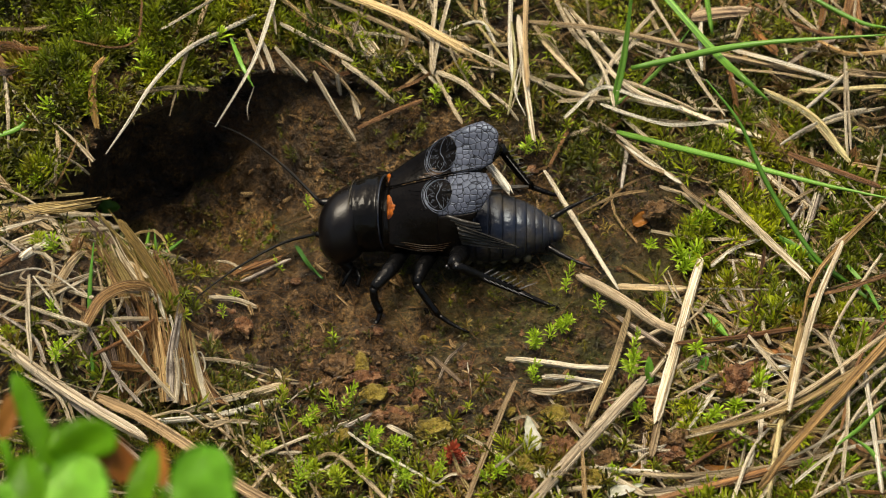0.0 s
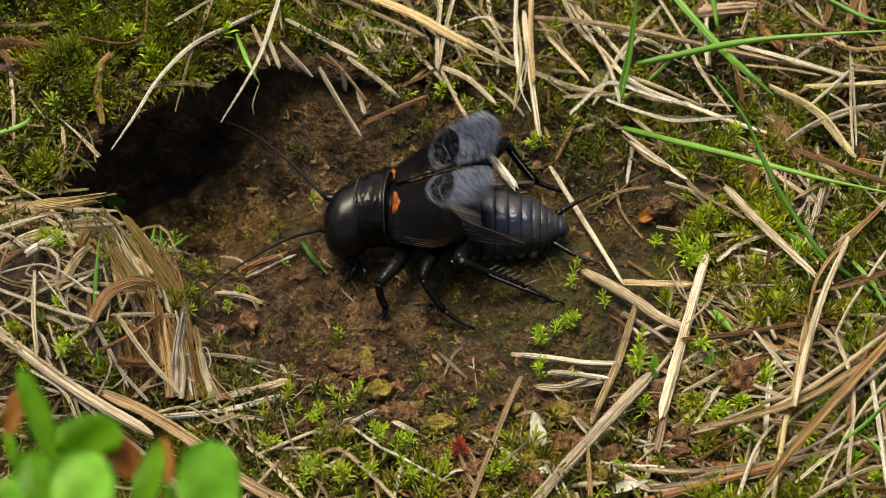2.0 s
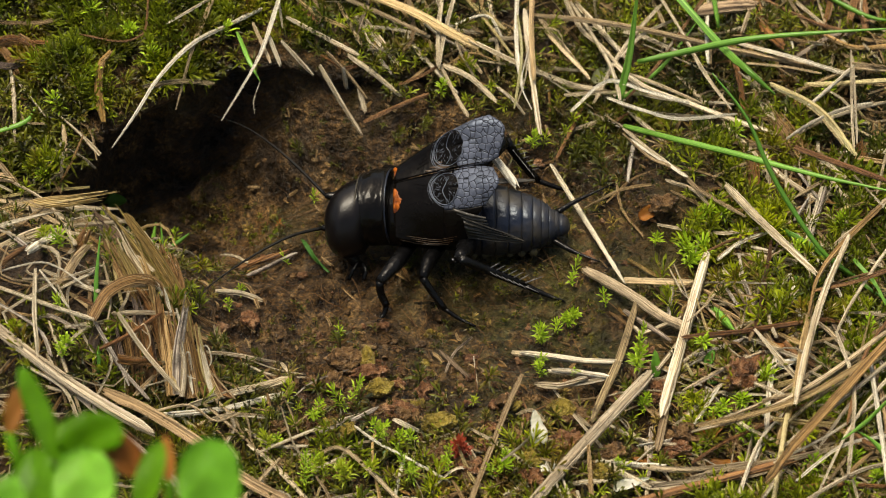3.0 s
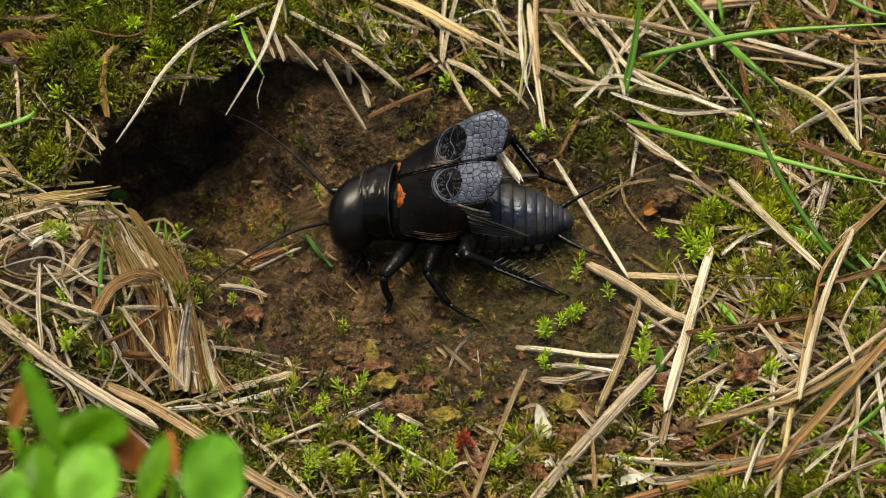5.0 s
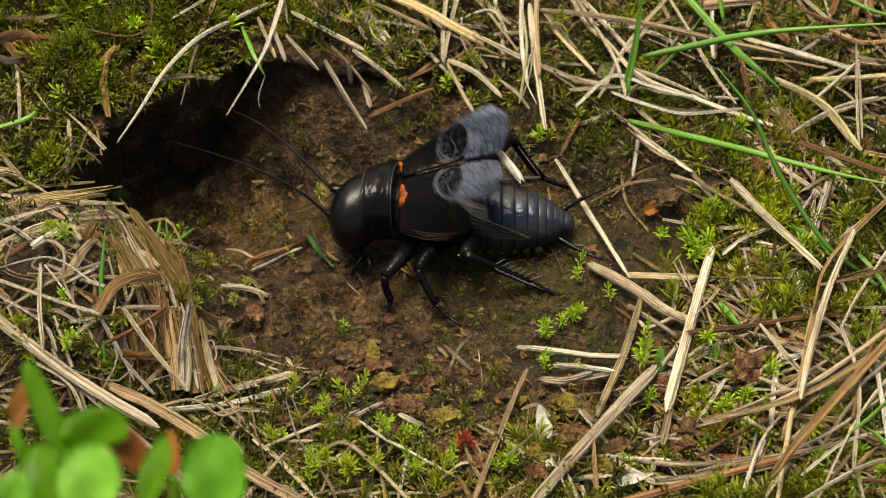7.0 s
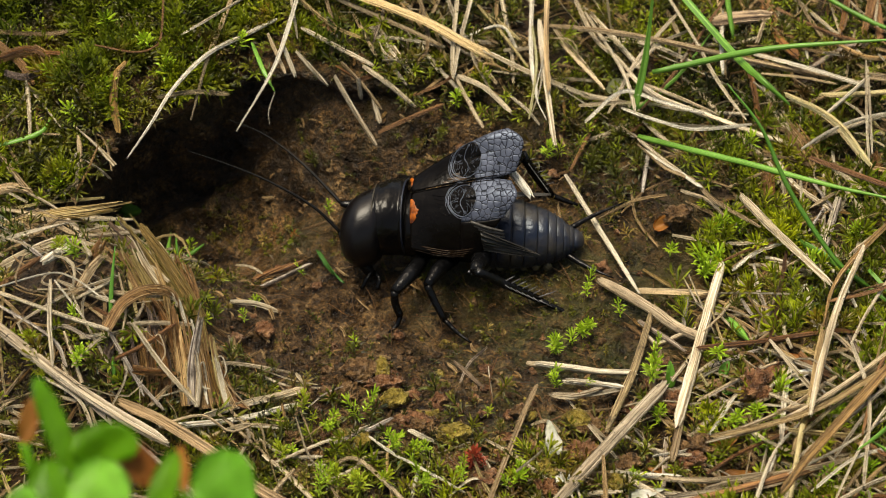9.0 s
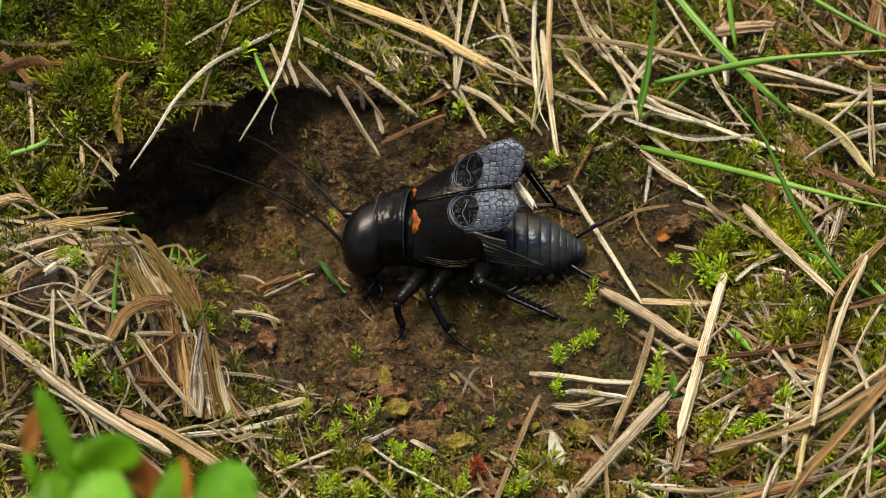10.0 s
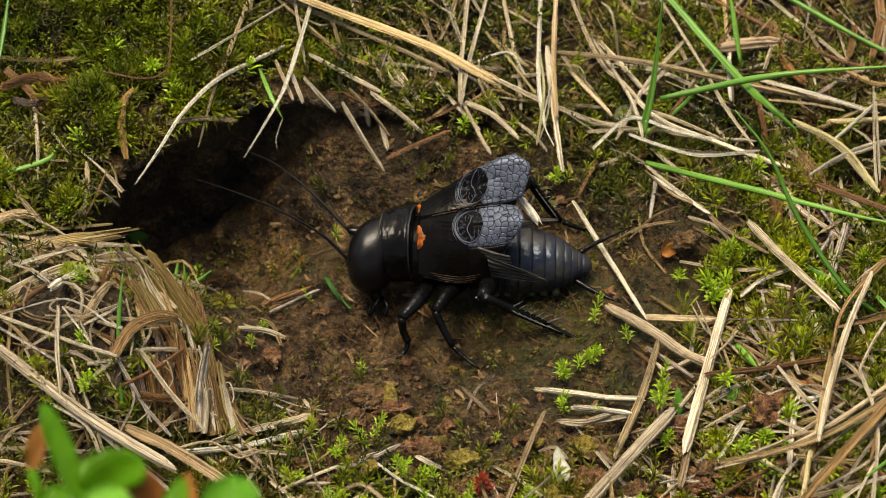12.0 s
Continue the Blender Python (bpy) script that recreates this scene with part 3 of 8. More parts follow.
        vein("harp_vein", [on_wing(0.2 + 0.03 * k, a, 0.02), on_wing(0.3 + 0.02 * k, a + 0.08, 0.03), on_wing(0.4, a + 0.06, 0.02)], 0.03, wing, hinge, WING_SMOOTH)
    vein("edge_vein", [on_wing(0, 0.03, 0.03), on_wing(0.4, 0.02, 0.05), on_wing(0.75, 0.03, 0.03)], 0.05, wing, hinge, WING_SMOOTH)

    patch_part("orange_patch", lambda u, v: section(0.002 + 0.6 * patch_size * u * (0.2 + 0.8 * math.sin(math.pi * v ** 1.4) ** 0.7 * (1 + 0.16 * math.sin(15 * v) + 0.09 * math.sin(39 * v + 1))), 0.16 + 0.5 * v) + nrm * 0.04,
               6, 28, ORANGE, wing, hinge, label="bright orange spot at the wing base")
    return wing


LEFT_HINGE, RIGHT_HINGE = (-4.8, -1.3, 6.9), (-4.8, 1.6, 7.2)


def build_cricket():
    c = tagged(new("field_cricket"), "black field cricket with raised net-veined wings, singing on soil", "cricket")
    # head: a glossy helmet, with eyes and mouthparts
    head = loft_part("head", [(-11.4, -0.8, 3.4, 0.2, 0.25), (-11.25, -0.8, 3.4, 1.4, 1.5), (-10.75, -0.8, 3.45, 2.45, 2.6), (-9.8, -0.65, 3.55, 3.25, 3.45),
                              (-8.8, -0.35, 3.7, 3.5, 3.65), (-7.9, 0.0, 3.95, 3.45, 3.5), (-7.3, 0.3, 4.2, 2.9, 3.0)], HEAD, c, sides=48, n=26, bow=0.55)
    for y, nm in ((-3.2, "eye"), (2.4, "eye")):
        bm = bmesh.new()
        bmesh.ops.create_uvsphere(bm, u_segments=20, v_segments=12, radius=1, matrix=Matrix.Translation(Vector((-10.2, y, 3.6)) * MM) @ Matrix.Diagonal((0.75 * MM, 0.5 * MM, 0.95 * MM, 1)))
        part(nm, bm, EYE_MAT, head)
    tube_part("collar", [(-8.0 - 0.65 * (0.74 * math.sin(a) - 0.67 * math.cos(a)), 0.2 + 3.36 * math.cos(a), 4.1 + 3.46 * math.sin(a) + 0.05 * math.sin(9 * a)) for a in np.linspace(0, 2 * math.pi, 20)], [0.08, 0.08], EDGING, head, sides=6, n=90, label="dull brown fringe behind the head")
    tube_part("mandible", [(-9.2, -2.6, 1.4), (-8.6, -3.0, 0.6), (-8.0, -2.8, 0.2)], [0.6, 0.5, 0.2], CHITIN, head)
    tube_part("labrum", [(-10.1, -1.0, 1.2), (-9.6, -1.5, 0.3)], [0.9, 0.5], CHITIN, head)
    tube_part("palp", [(-8.4, -3.2, 0.9), (-8.9, -3.9, 0.5), (-9.3, -4.4, -0.2)], [0.2, 0.17, 0.2], LEG, head, sides=8)
    tube_part("palp", [(-8.0, -3.3, 0.8), (-7.7, -4.1, 0.7), (-7.9, -4.6, 0.0)], [0.2, 0.17, 0.22], LEG, head, sides=8)
    # pronotum: a saddle with rolled front and rear edges
    pro = loft_part("pronotum", [(-8.15, 0.25, 4.12, 2.93, 3.10), (-8.05, 0.30, 4.12, 3.23, 3.35), (-7.85, 0.35, 4.17, 3.33, 3.40), (-7.60, 0.40, 4.22, 3.29, 3.34), (-6.80, 0.55, 4.32, 3.47, 3.48),
                                 (-6.10, 0.60, 4.32, 3.45, 3.46), (-5.60, 0.65, 4.32, 3.41, 3.40), (-5.38, 0.65, 4.32, 3.49, 3.48), (-5.20, 0.65, 4.32, 3.33, 3.30), (-5.10, 0.65, 4.32, 2.93, 2.90)], CHITIN, c, sides=64, n=48, power=2.15, bow=0.65, rough=0.004, seed=3)
    # bluish tergite colour stands in for the highlight along this edge
    tube_part("rear_edge", [(-5.3 - 0.65 * (0.74 * math.sin(a) - 0.67 * math.cos(a)), 0.65 + 3.45 * math.cos(a), 4.32 + 3.44 * math.sin(a)) for a in np.linspace(0, 2 * math.pi, 20)], [0.1, 0.1], TERGITE, pro, sides=6, n=60)
    loft_part("thorax", [(-5.9, 0.3, 3.7, 2.9, 2.9), (-4.5, 0.3, 3.9, 3.2, 3.15), (-3, 0.2, 3.8, 3.2, 3.1), (0, 0.0, 3.7, 3.3, 3.0), (2.6, -0.1, 3.6, 3.3, 3.1)], CHITIN, c, n=12)
    # abdomen: overlapping rings on a softer core
    abdomen = loft_part("abdomen", [(1.0, -0.1, 3.5, 3.0, 2.9), (4, -0.25, 3.35, 3.1, 3.0), (6, -0.4, 3.2, 2.75, 2.7), (8, -0.46, 3.1, 2.2, 2.1), (9.6, -0.55, 2.9, 1.25, 1.2), (10.3, -0.55, 2.9, 0.8, 0.8)], MEMBRANE, c, n=16, label="olive-black soft belly between the rings")
    edges = [1.6, 2.9, 4.2, 5.4, 6.6, 7.6, 8.4, 9.1, 9.7]
    for k, (x0, x1) in enumerate(zip(edges, edges[1:])):
        a0 = float(np.interp(x0, [1.6, 4, 6, 8, 9.1, 9.8], [3.35, 3.4, 3.02, 2.45, 1.9, 1.4]))
        a1 = float(np.interp(x1, [1.6, 4, 6, 8, 9.1, 9.8], [3.35, 3.4, 3.02, 2.45, 1.9, 1.4]))
        y0 = float(np.interp(x0, [0, 6, 8, 9.6], [-0.1, -0.41, -0.46, -0.55]))
        z0 = float(np.interp(x0, [0, 4, 6, 8, 9.6], [3.6, 3.5, 3.3, 3.2, 2.9]))
        loft_part("segment", [(x0 - 0.15, y0, z0, a0 * 0.88, a0 * 0.86), (x0, y0, z0, a0 * 0.955, a0 * 0.925), (x0 + 0.2 * (x1 - x0), y0, z0, a0, a0 * 0.97),
                              (x1 - 0.22, y0 - 0.02, z0, a1 + 0.07, a1 * 0.985 + 0.06), (x1 - 0.03, y0 - 0.02, z0, a1 + 0.07, a1 * 0.98 + 0.06), (x1 + 0.05, y0 - 0.02, z0, a1 - 0.05, a1 - 0.08), (x1 + 0.06, y0, z0, a1 - 0.4, a1 - 0.4)], TERGITE, abdomen, sides=40)
    for x1 in edges[1:-1]:
        a1 = float(np.interp(x1, [1.6, 4, 6, 8, 9.1, 9.8], [3.35, 3.4, 3.02, 2.45, 1.9, 1.4])) + 0.04
        y1, z1 = float(np.interp(x1, [0, 6, 8, 9.6], [-0.1, -0.41, -0.46, -0.55])), float(np.interp(x1, [0, 4, 6, 8, 9.6], [3.6, 3.5, 3.3, 3.2, 2.9]))
        tube_part("rim", [(x1 - 0.03, y1 + a1 * math.cos(a), z1 + a1 * 0.98 * math.sin(a)) for a in np.linspace(0, 2 * math.pi, 24)], [0.05, 0.05], RIM, abdomen, sides=5, n=60)
    for k in range(6):
        x = 2.2 + 1.1 * k
        bm = bmesh.new()
        bmesh.ops.create_uvsphere(bm, u_segments=12, v_segments=8, radius=1, matrix=Matrix.Translation(Vector((x + 0.1, -2.95 + 0.05 * k, 1.75)) * MM) @ Matrix.Diagonal((0.42 * MM, 0.34 * MM, 0.5 * MM, 1)))
        part("side_plate", bm, MEMBRANE, abdomen)
    loft_part("tail_plate", [(9.4, -0.55, 2.95, 1.4, 1.3), (9.9, -0.5, 3.1, 1.35, 1.25), (10.2, -0.5, 3.05, 1.1, 1.0), (10.4, -0.5, 3.05, 1.12, 1.0), (10.9, -0.5, 2.95, 0.8, 0.75), (11.15, -0.5, 2.9, 0.3, 0.3)], TERGITE, abdomen, n=10)
    tube_part("cercus", [(9.2, -1.5, 2.5), (11.2, -3.0, 2.3), (13.8, -4.6, 2.5)], [0.32, 0.24, 0.05], LEG, c, label="black tapering tail bristle")
    tube_part("cercus", [(9.8, 0.4, 3.6), (11.9, 1.7, 4.0), (15.2, 3.3, 4.5)], [0.3, 0.2, 0.04], LEG, c, label="black tapering tail bristle")
    # folded hindwing tips
    patch_part("hindwing", lambda u, v: quad_at(((4.0, 0.6, 7.3), (4.0, 1.4, 7.3), (7.9, 2.3, 6.2), (7.9, 1.8, 6.5)), u, v) + np.array((0, 0, 0.1 * math.sin(9 * v))), 10, 8, WING_GREY, c, (0, 0, 0), label="pale grey folded hindwing edge")
    def pleated(u, v):
        p = spline([(1.2 + 0.5 * v, -4.6 - 0.25 * math.sin(3 * v), 8.5 - 2.7 * v), (3.9 + 0.3 * v, -4.75, 7.2 - 1.7 * v), (6.9 - 1.1 * abs(v - 0.7), -4.6, 5.85 - 0.75 * v)], 20)[int(round(u * 20))]
        return p + np.array((0, -0.75, 0.65)) * (0.07 * math.cos(10 * math.pi * v) + 0.04 * math.cos(27 * v + 2 * u) + 0.06 * math.sin(5 * u + 6 * v))

    patch_part("wing_pleat", pleated, 20, 56, WING_GREY, c, (0, 0, 0), thick=0.04, label="grey-brown pleated hindwing tip")
    for f in (0.02, 0.2, 0.42, 0.7, 0.98):
        tube_part("pleat_vein", [tuple(pleated(u, f) + np.array((0, -0.06, 0.05))) for u in (0.05, 0.35, 0.65, 1.0)], [0.02, 0.035, 0.025], WING_GREY, c, sides=5, n=16)
    # legs
    def leg(name, pts, radii, extra=()):
        root = tube_part(name, pts[0], radii[0], LEG, c, sides=14)
        for nm, p, r in zip(("tibia", "tarsus"), pts[1:], radii[1:]):
            tube_part(nm, p, r, LEG, root, sides=10)
        for p, q, r in extra:
            tube_part("spine", [p, q], [r, r * 0.25], LEG if r < 0.06 else CLAW, root, sides=5, n=2)
        return root

    leg("front_leg", [[(-3.6, -2.6, 2.6), (-4.9, -5.6, 3.4), (-6.3, -7.7, 3.3)], [(-6.3, -7.7, 3.3), (-6.2, -8.0, 2.0), (-5.7, -8.5, 0.9)], [(-5.7, -8.5, 0.9), (-6.0, -9.2, 0.35), (-6.7, -9.9, 0.1)]],
        [[0.65, 0.74, 0.45], [0.38, 0.36, 0.34], [0.26, 0.2, 0.12]], [((-6.2, -7.9, 2.2), (-6.6, -8.3, 1.6), 0.08), ((-5.7, -8.5, 0.9), (-5.2, -8.8, 0.3), 0.09)])
    mid_leg = leg("middle_leg", [[(-0.9, -2.6, 2.4), (-1.8, -5.2, 3.4), (-2.4, -7.4, 3.5)], [(-2.4, -7.4, 3.5), (-1.5, -8.1, 2.2), (-0.4, -8.9, 0.9)], [(-0.4, -8.9, 0.9), (0.9, -9.6, 0.4), (2.4, -10.3, 0.1)]],
        [[0.68, 0.72, 0.42], [0.36, 0.34, 0.3], [0.24, 0.2, 0.1]], [((-1.6, -8.0, 2.3), (-2.0, -8.4, 1.7), 0.08), ((-0.4, -8.9, 0.9), (0.2, -9.3, 0.4), 0.09)])
    spines = []
    for k in range(6):
        f = 0.42 + 0.09 * k
        p = np.array((0.9, -7.1, 5.8)) + f * np.array((6.0, 1.0, -4.8))
        spines += [(tuple(p), tuple(p + np.array((1.15, 0.2, 0.75))), 0.075), (tuple(p), tuple(p + np.array((0.9, -0.9, 0.1))), 0.07)]
    for k in range(18):
        p = np.array((0.9, -7.1, 5.8)) + (0.36 + 0.034 * k) * np.array((6.0, 1.0, -4.8))
        spines.append((tuple(p), tuple(p + np.array((0.35 + 0.2 * (k % 3), -0.55 - 0.12 * (k % 2), -0.35 + 0.3 * (k % 2)))), 0.05))
    spines += [((6.6, -6.2, 1.2), (8.6, -5.8, 1.9), 0.1), ((6.6, -6.2, 1.2), (8.2, -6.9, 0.9), 0.09)]
    leg("hind_leg", [[(1.6, -2.6, 3.0), (1.5, -4.8, 4.6), (0.9, -7.0, 5.8)], [(0.9, -7.1, 5.8), (3.9, -6.6, 3.4), (6.9, -6.1, 1.0)], [(6.9, -6.1, 1.0), (8.6, -6.7, 0.5), (10.6, -7.4, 0.15)]],
        [[0.95, 0.95, 0.48], [0.45, 0.42, 0.36], [0.28, 0.24, 0.1]], spines)
    # beads round the knee; the two grey ones stand in for glints
    for k in range(6):
        a = k * 1.05
        p = np.array((0.75, -7.35, 6.0)) + 0.42 * np.array((math.cos(a), -0.2, math.sin(a)))
        bm = bmesh.new()
        bmesh.ops.create_icosphere(bm, subdivisions=1, radius=0.13 * MM, matrix=Matrix.Translation(Vector(p) * MM))
        part("knee_joint", bm, CLAW if k % 3 == 0 else LEG, c)
    far_spines = []
    for k in range(7):
        p = np.array((5.3, 7.4, 6.1)) + (0.15 + 0.1 * k) * np.array((3.1, -0.5, -4.9))
        far_spines += [(tuple(p), tuple(p + np.array((0.9, -0.1, 0.45))), 0.07), (tuple(p), tuple(p + np.array((0.5, -0.9, -0.1))), 0.07)]
    leg("hind_leg", [[(0.6, 2.6, 3.2), (3.0, 5.6, 5.6), (5.3, 7.4, 6.1)], [(5.3, 7.4, 6.1), (6.7, 7.2, 3.6), (8.4, 6.9, 1.2)], [(8.4, 6.9, 1.2), (9.9, 6.5, 0.8), (11.8, 6.0, 0.5)]],
        [[1.1, 1.3, 0.6], [0.5, 0.45, 0.38], [0.28, 0.24, 0.1]], far_spines)
    leg("front_leg", [[(-3.9, 3.0, 2.6), (-5.0, 5.6, 3.2), (-6.0, 7.0, 2.6)], [(-6.0, 7.0, 2.6), (-6.4, 7.6, 1.4), (-6.6, 8.0, 0.2)], [(-6.6, 8.0, 0.2), (-7.2, 8.6, -0.4), (-7.8, 9.0, -0.6)]], [[0.7, 0.8, 0.5], [0.42, 0.36, 0.34], [0.26, 0.2, 0.12]])
    leg("middle_leg", [[(-0.9, 2.8, 2.4), (-0.6, 5.2, 3.2), (-0.2, 7.0, 2.8)], [(-0.2, 7.0, 2.8), (0.2, 7.8, 1.6), (0.6, 8.4, 0.5)], [(0.6, 8.4, 0.5), (1.4, 9.0, 0.3), (2.2, 9.6, 0.2)]], [[0.7, 0.8, 0.5], [0.4, 0.34, 0.3], [0.24, 0.2, 0.1]])
    left = build_wing(c, "forewing", LEFT_HINGE,
                      [(-5.0, 0.6, 7.65), (-5.1, -2.5, 6.3), (3.6, -4.2, 8.5), (5.5, -0.4, 11.7)],
                      [(-5.1, -2.5, 6.3), (-4.9, -3.7, 4.7), (2.0, -4.6, 5.5), (3.3, -4.15, 8.3)], "raised black forewing with an orange base", 0.13)
    for k in range(4):
        vein("wing_fold", [(0.3 + 0.4 * k, -4.0 - 0.12 * k, 8.9 - 0.35 * k), (1.9 + 0.2 * k, -4.4 - 0.05 * k, 8.6 - 0.42 * k), (3.3 + 0.1 * k, -4.5, 8.3 - 0.4 * k)], 0.15 - 0.02 * k, left, LEFT_HINGE, WING_GREY)
    right = build_wing(c, "forewing", RIGHT_HINGE,
                       [(-5.0, 0.7, 7.65), (-5.1, 3.2, 6.9), (4.0, 5.6, 13.3), (6.1, 1.0, 10.1)],
                       [(-4.3, 3.2, 7.0), (-3.8, 4.4, 4.2), (2.6, 6.6, 7.0), (3.8, 5.4, 12.7)], "raised black forewing with an orange base", 0.05)

    def antenna(root, pts, label):
        holder = new("antenna")
        holder.parent = c
        holder.matrix_basis = Matrix.Translation(Vector(root) * MM)
        tagged(holder, label)
        tube_part("scape", [(0.5, 0, 0), (-0.1, 0, 0.05), (-0.5, 0, 0.1)], [0.42, 0.36, 0.22], CHITIN, holder)
        tube_part("flagellum", pts, [0.17, 0.14, 0.1, 0.06, 0.03], FEELER, holder, sides=7, n=24)
        return holder

    near = antenna((-11.2, -2.1, 4.3), [(-0.4, 0, 0.1), (-3.6, -1.5, 0.4), (-7.6, -3.9, -0.3), (-10.8, -6.2, -1.3), (-13.4, -8.4, -2.2)], "long thin black feeler")
    far = antenna((-11.0, 1.3, 5.0), [(-0.4, 0, 0.1), (-2.8, 2.6, 0.8), (-5.4, 5.0, 1.5), (-8.2, 7.6, 1.4), (-11.5, 10.2, 0.4)], "long thin black feeler")
    return c, left, right, near, far, mid_leg


CRICKET, WING_L, WING_R, FEELER_NEAR, FEELER_FAR, MID_LEG = build_cricket()


# ---- scatter over the ground ----
def cell_table():
    """Centres, normals and areas of the ground's cells around the burrow."""
    a, b, c, d = GRID[:-1, :-1], GRID[:-1, 1:], GRID[1:, 1:], GRID[1:, :-1]
    mid = ((a + b + c + d) / 4).reshape(-1, 3)
    nor = np.cross(c - a, d - b).reshape(-1, 3)
    area = np.linalg.norm(nor, axis=1) / 2
    keep = (np.abs(mid[:, 0]) < 52) & (mid[:, 1] > -44) & (mid[:, 1] < 52) & (area > 1e-9)
    row = np.repeat(np.arange(GRID.shape[0] - 1), GRID.shape[1] - 1)
    inside = (row >= FOLD_FROM) & (row < FOLD_TO)
    return mid[keep], nor[keep] / (2 * area[keep, None]), area[keep], inside[keep]


CELL_MID, CELL_NOR, CELL_AREA, CELL_INSIDE = cell_table()


def mossy(x, y):
    """Where moss grows thick: the bank above the burrow and patches elsewhere."""
    patch = np.clip(0.5 + 0.9 * value_noise(x, y, 7.0, 23) + 0.4 * value_noise(x, y, 2.5, 24), 0, 1)
    bank = np.clip((y - np.interp(x, LIP_X, LIP_Y)) / 1.0 + 0.5, 0, 1) * np.clip((-8 - x) / 8, 0, 1)
    spots = bump_at(x, y, 12, 14, 6, 5) + 0.25 * bump_at(x, y, 23, 6, 5, 4) + bump_at(x, y, 0, 17, 4, 3) + 0.35 * bump_at(x, y, -8, -24, 12, 6)
    tussock = bump_at(x, y, -36, -8, 13, 14)
    bank = bank * np.clip(0.75 + 0.9 * value_noise(x, y, 2.4, 27), 0.12, 1.3)
    dry = (1 - 0.6 * bump_at(x, y, 24, -22, 16, 13)) * (1 - 0.75 * bump_at(x, y, 22, 5, 8, 7))
    return np.clip((1 - bare(x, y)) * dry * (0.22 + 0.5 * patch) * (1 - 0.85 * tussock) + 1.1 * bank + 0.25 * np.clip(spots, 0, 1), 0, 1.2)


def pick(rng, count, weight, least_up=0.15):
    w = np.where((CELL_NOR[:, 2] > least_up) & ~CELL_INSIDE, CELL_AREA * weight, 0)
    i = rng.choice(len(w), count, p=w / w.sum())
    return CELL_MID[i] + rng.normal(0, 0.12, (count, 3)) * (1, 1, 0), CELL_NOR[i]


def pointed_leaf(v, f, p0, p1, p2, side, width):
    """Adds one narrow keeled leaf, bent at p1 and drawn out to a point at p2."""
    n = len(v)
    keel = np.cross(p2 - p0, side)
    keel = keel / (np.linalg.norm(keel) + 1e-9) * width * 0.45
    q = (p1 * 0.62 + p2 * 0.38) + (p1 - (p0 + p2) / 2) * 0.2
    v += [p0, p1 + side * width, p1 + keel, p1 - side * width, q + side * width * 0.62, q - side * width * 0.62, p2]
    f += [(n, n + 1, n + 2), (n, n + 2, n + 3), (n + 1, n + 4, n + 2), (n + 3, n + 2, n + 5), (n + 2, n + 4, n + 6), (n + 2, n + 6, n + 5)]


def add_stem(v, f, height):
    n = len(v)
    for k in range(3):
        a = k * 2.094
        v += [np.array((0.05 * math.cos(a), 0.05 * math.sin(a), -0.5)), np.array((0.03 * math.cos(a), 0.03 * math.sin(a), height))]
    f += [(n, n + 2, n + 3, n + 1), (n + 2, n + 4, n + 5, n + 3), (n + 4, n, n + 1, n + 5)]


def shoot_template(rng, leaves, height, reach, width):
    """One moss shoot: a thin stem and a star of narrow leaves that arch outwards."""
    v, f = [], []
    for k in range(leaves):
        u = k / leaves
        a = k * 2.4 + rng.normal(0, 0.25)
        out, s = np.array((math.cos(a), math.sin(a), 0)), np.array((-math.sin(a), math.cos(a), 0))
        r = reach * rng.uniform(0.6, 1.15) * (1 - 0.3 * u)
        p0 = np.array((0, 0, height * (0.2 + 0.8 * u)))
        p1 = p0 + out * r * 0.42 + np.array((0, 0, r * (0.22 + 0.4 * u)))
        p2 = p0 + out * r * rng.uniform(0.85, 1.1) * (1 - 0.45 * u) + np.array((0, 0, r * (0.05 + 0.85 * u + rng.normal(0, 0.1))))
        pointed_leaf(v, f, p0, p1, p2, s, width)
    add_stem(v, f, height)
    return np.array(v), f


def column_template(rng, leaves, height, reach, width):
    """An upright shoot clothed in narrow leaves from foot to tip, curving out and up."""
    v, f = [], []
    for k in range(leaves):
        u = (k + 0.5) / leaves
        a = k * 2.4 + rng.normal(0, 0.3)
        out, s = np.array((math.cos(a), math.sin(a), 0)), np.array((-math.sin(a), math.cos(a), 0))
        r = reach * rng.uniform(0.7, 1.2) * (0.75 + 0.5 * math.sin(u * 2.6)) * (1 - 0.35 * u * u)
        p0 = np.array((0, 0, height * u * 0.86))
        p1 = p0 + out * r * 0.5 + np.array((0, 0, r * (0.25 + 0.5 * u)))
        p2 = p0 + out * r * rng.uniform(0.9, 1.25) * (1 - 0.5 * u) + np.array((0, 0, r * (0.3 + 1.0 * u) * rng.uniform(0.5, 1.1)))
        pointed_leaf(v, f, p0, p1, p2, s, width)
    add_stem(v, f, height)
    return np.array(v), f


def scatter_shoots(name, rng, places, normals, templates, material, label, lo, hi):
    verts, faces, base = [], [], 0
    for p, nr in zip(places, normals):
        tv, tf = templates[rng.integers(len(templates))]
        up = Vector(nr * 0.6 + np.array((rng.normal(0, 0.45), rng.normal(0, 0.45) - 0.15, 0.7)))
        q = np.array((up.to_track_quat("Z", "Y").to_matrix() @ Matrix.Rotation(rng.uniform(0, 6.28), 3, "Z")))
        verts.append((tv * rng.uniform(lo, hi)) @ q.T + p)
        faces += [tuple(i + base for i in g) for g in tf]
        base += len(tv)
    me = mesh_from(name, (np.vstack(verts) * MM).tolist(), faces, material, smooth=False)
    return tagged(new(name, me), label, "moss", kind="stuff")


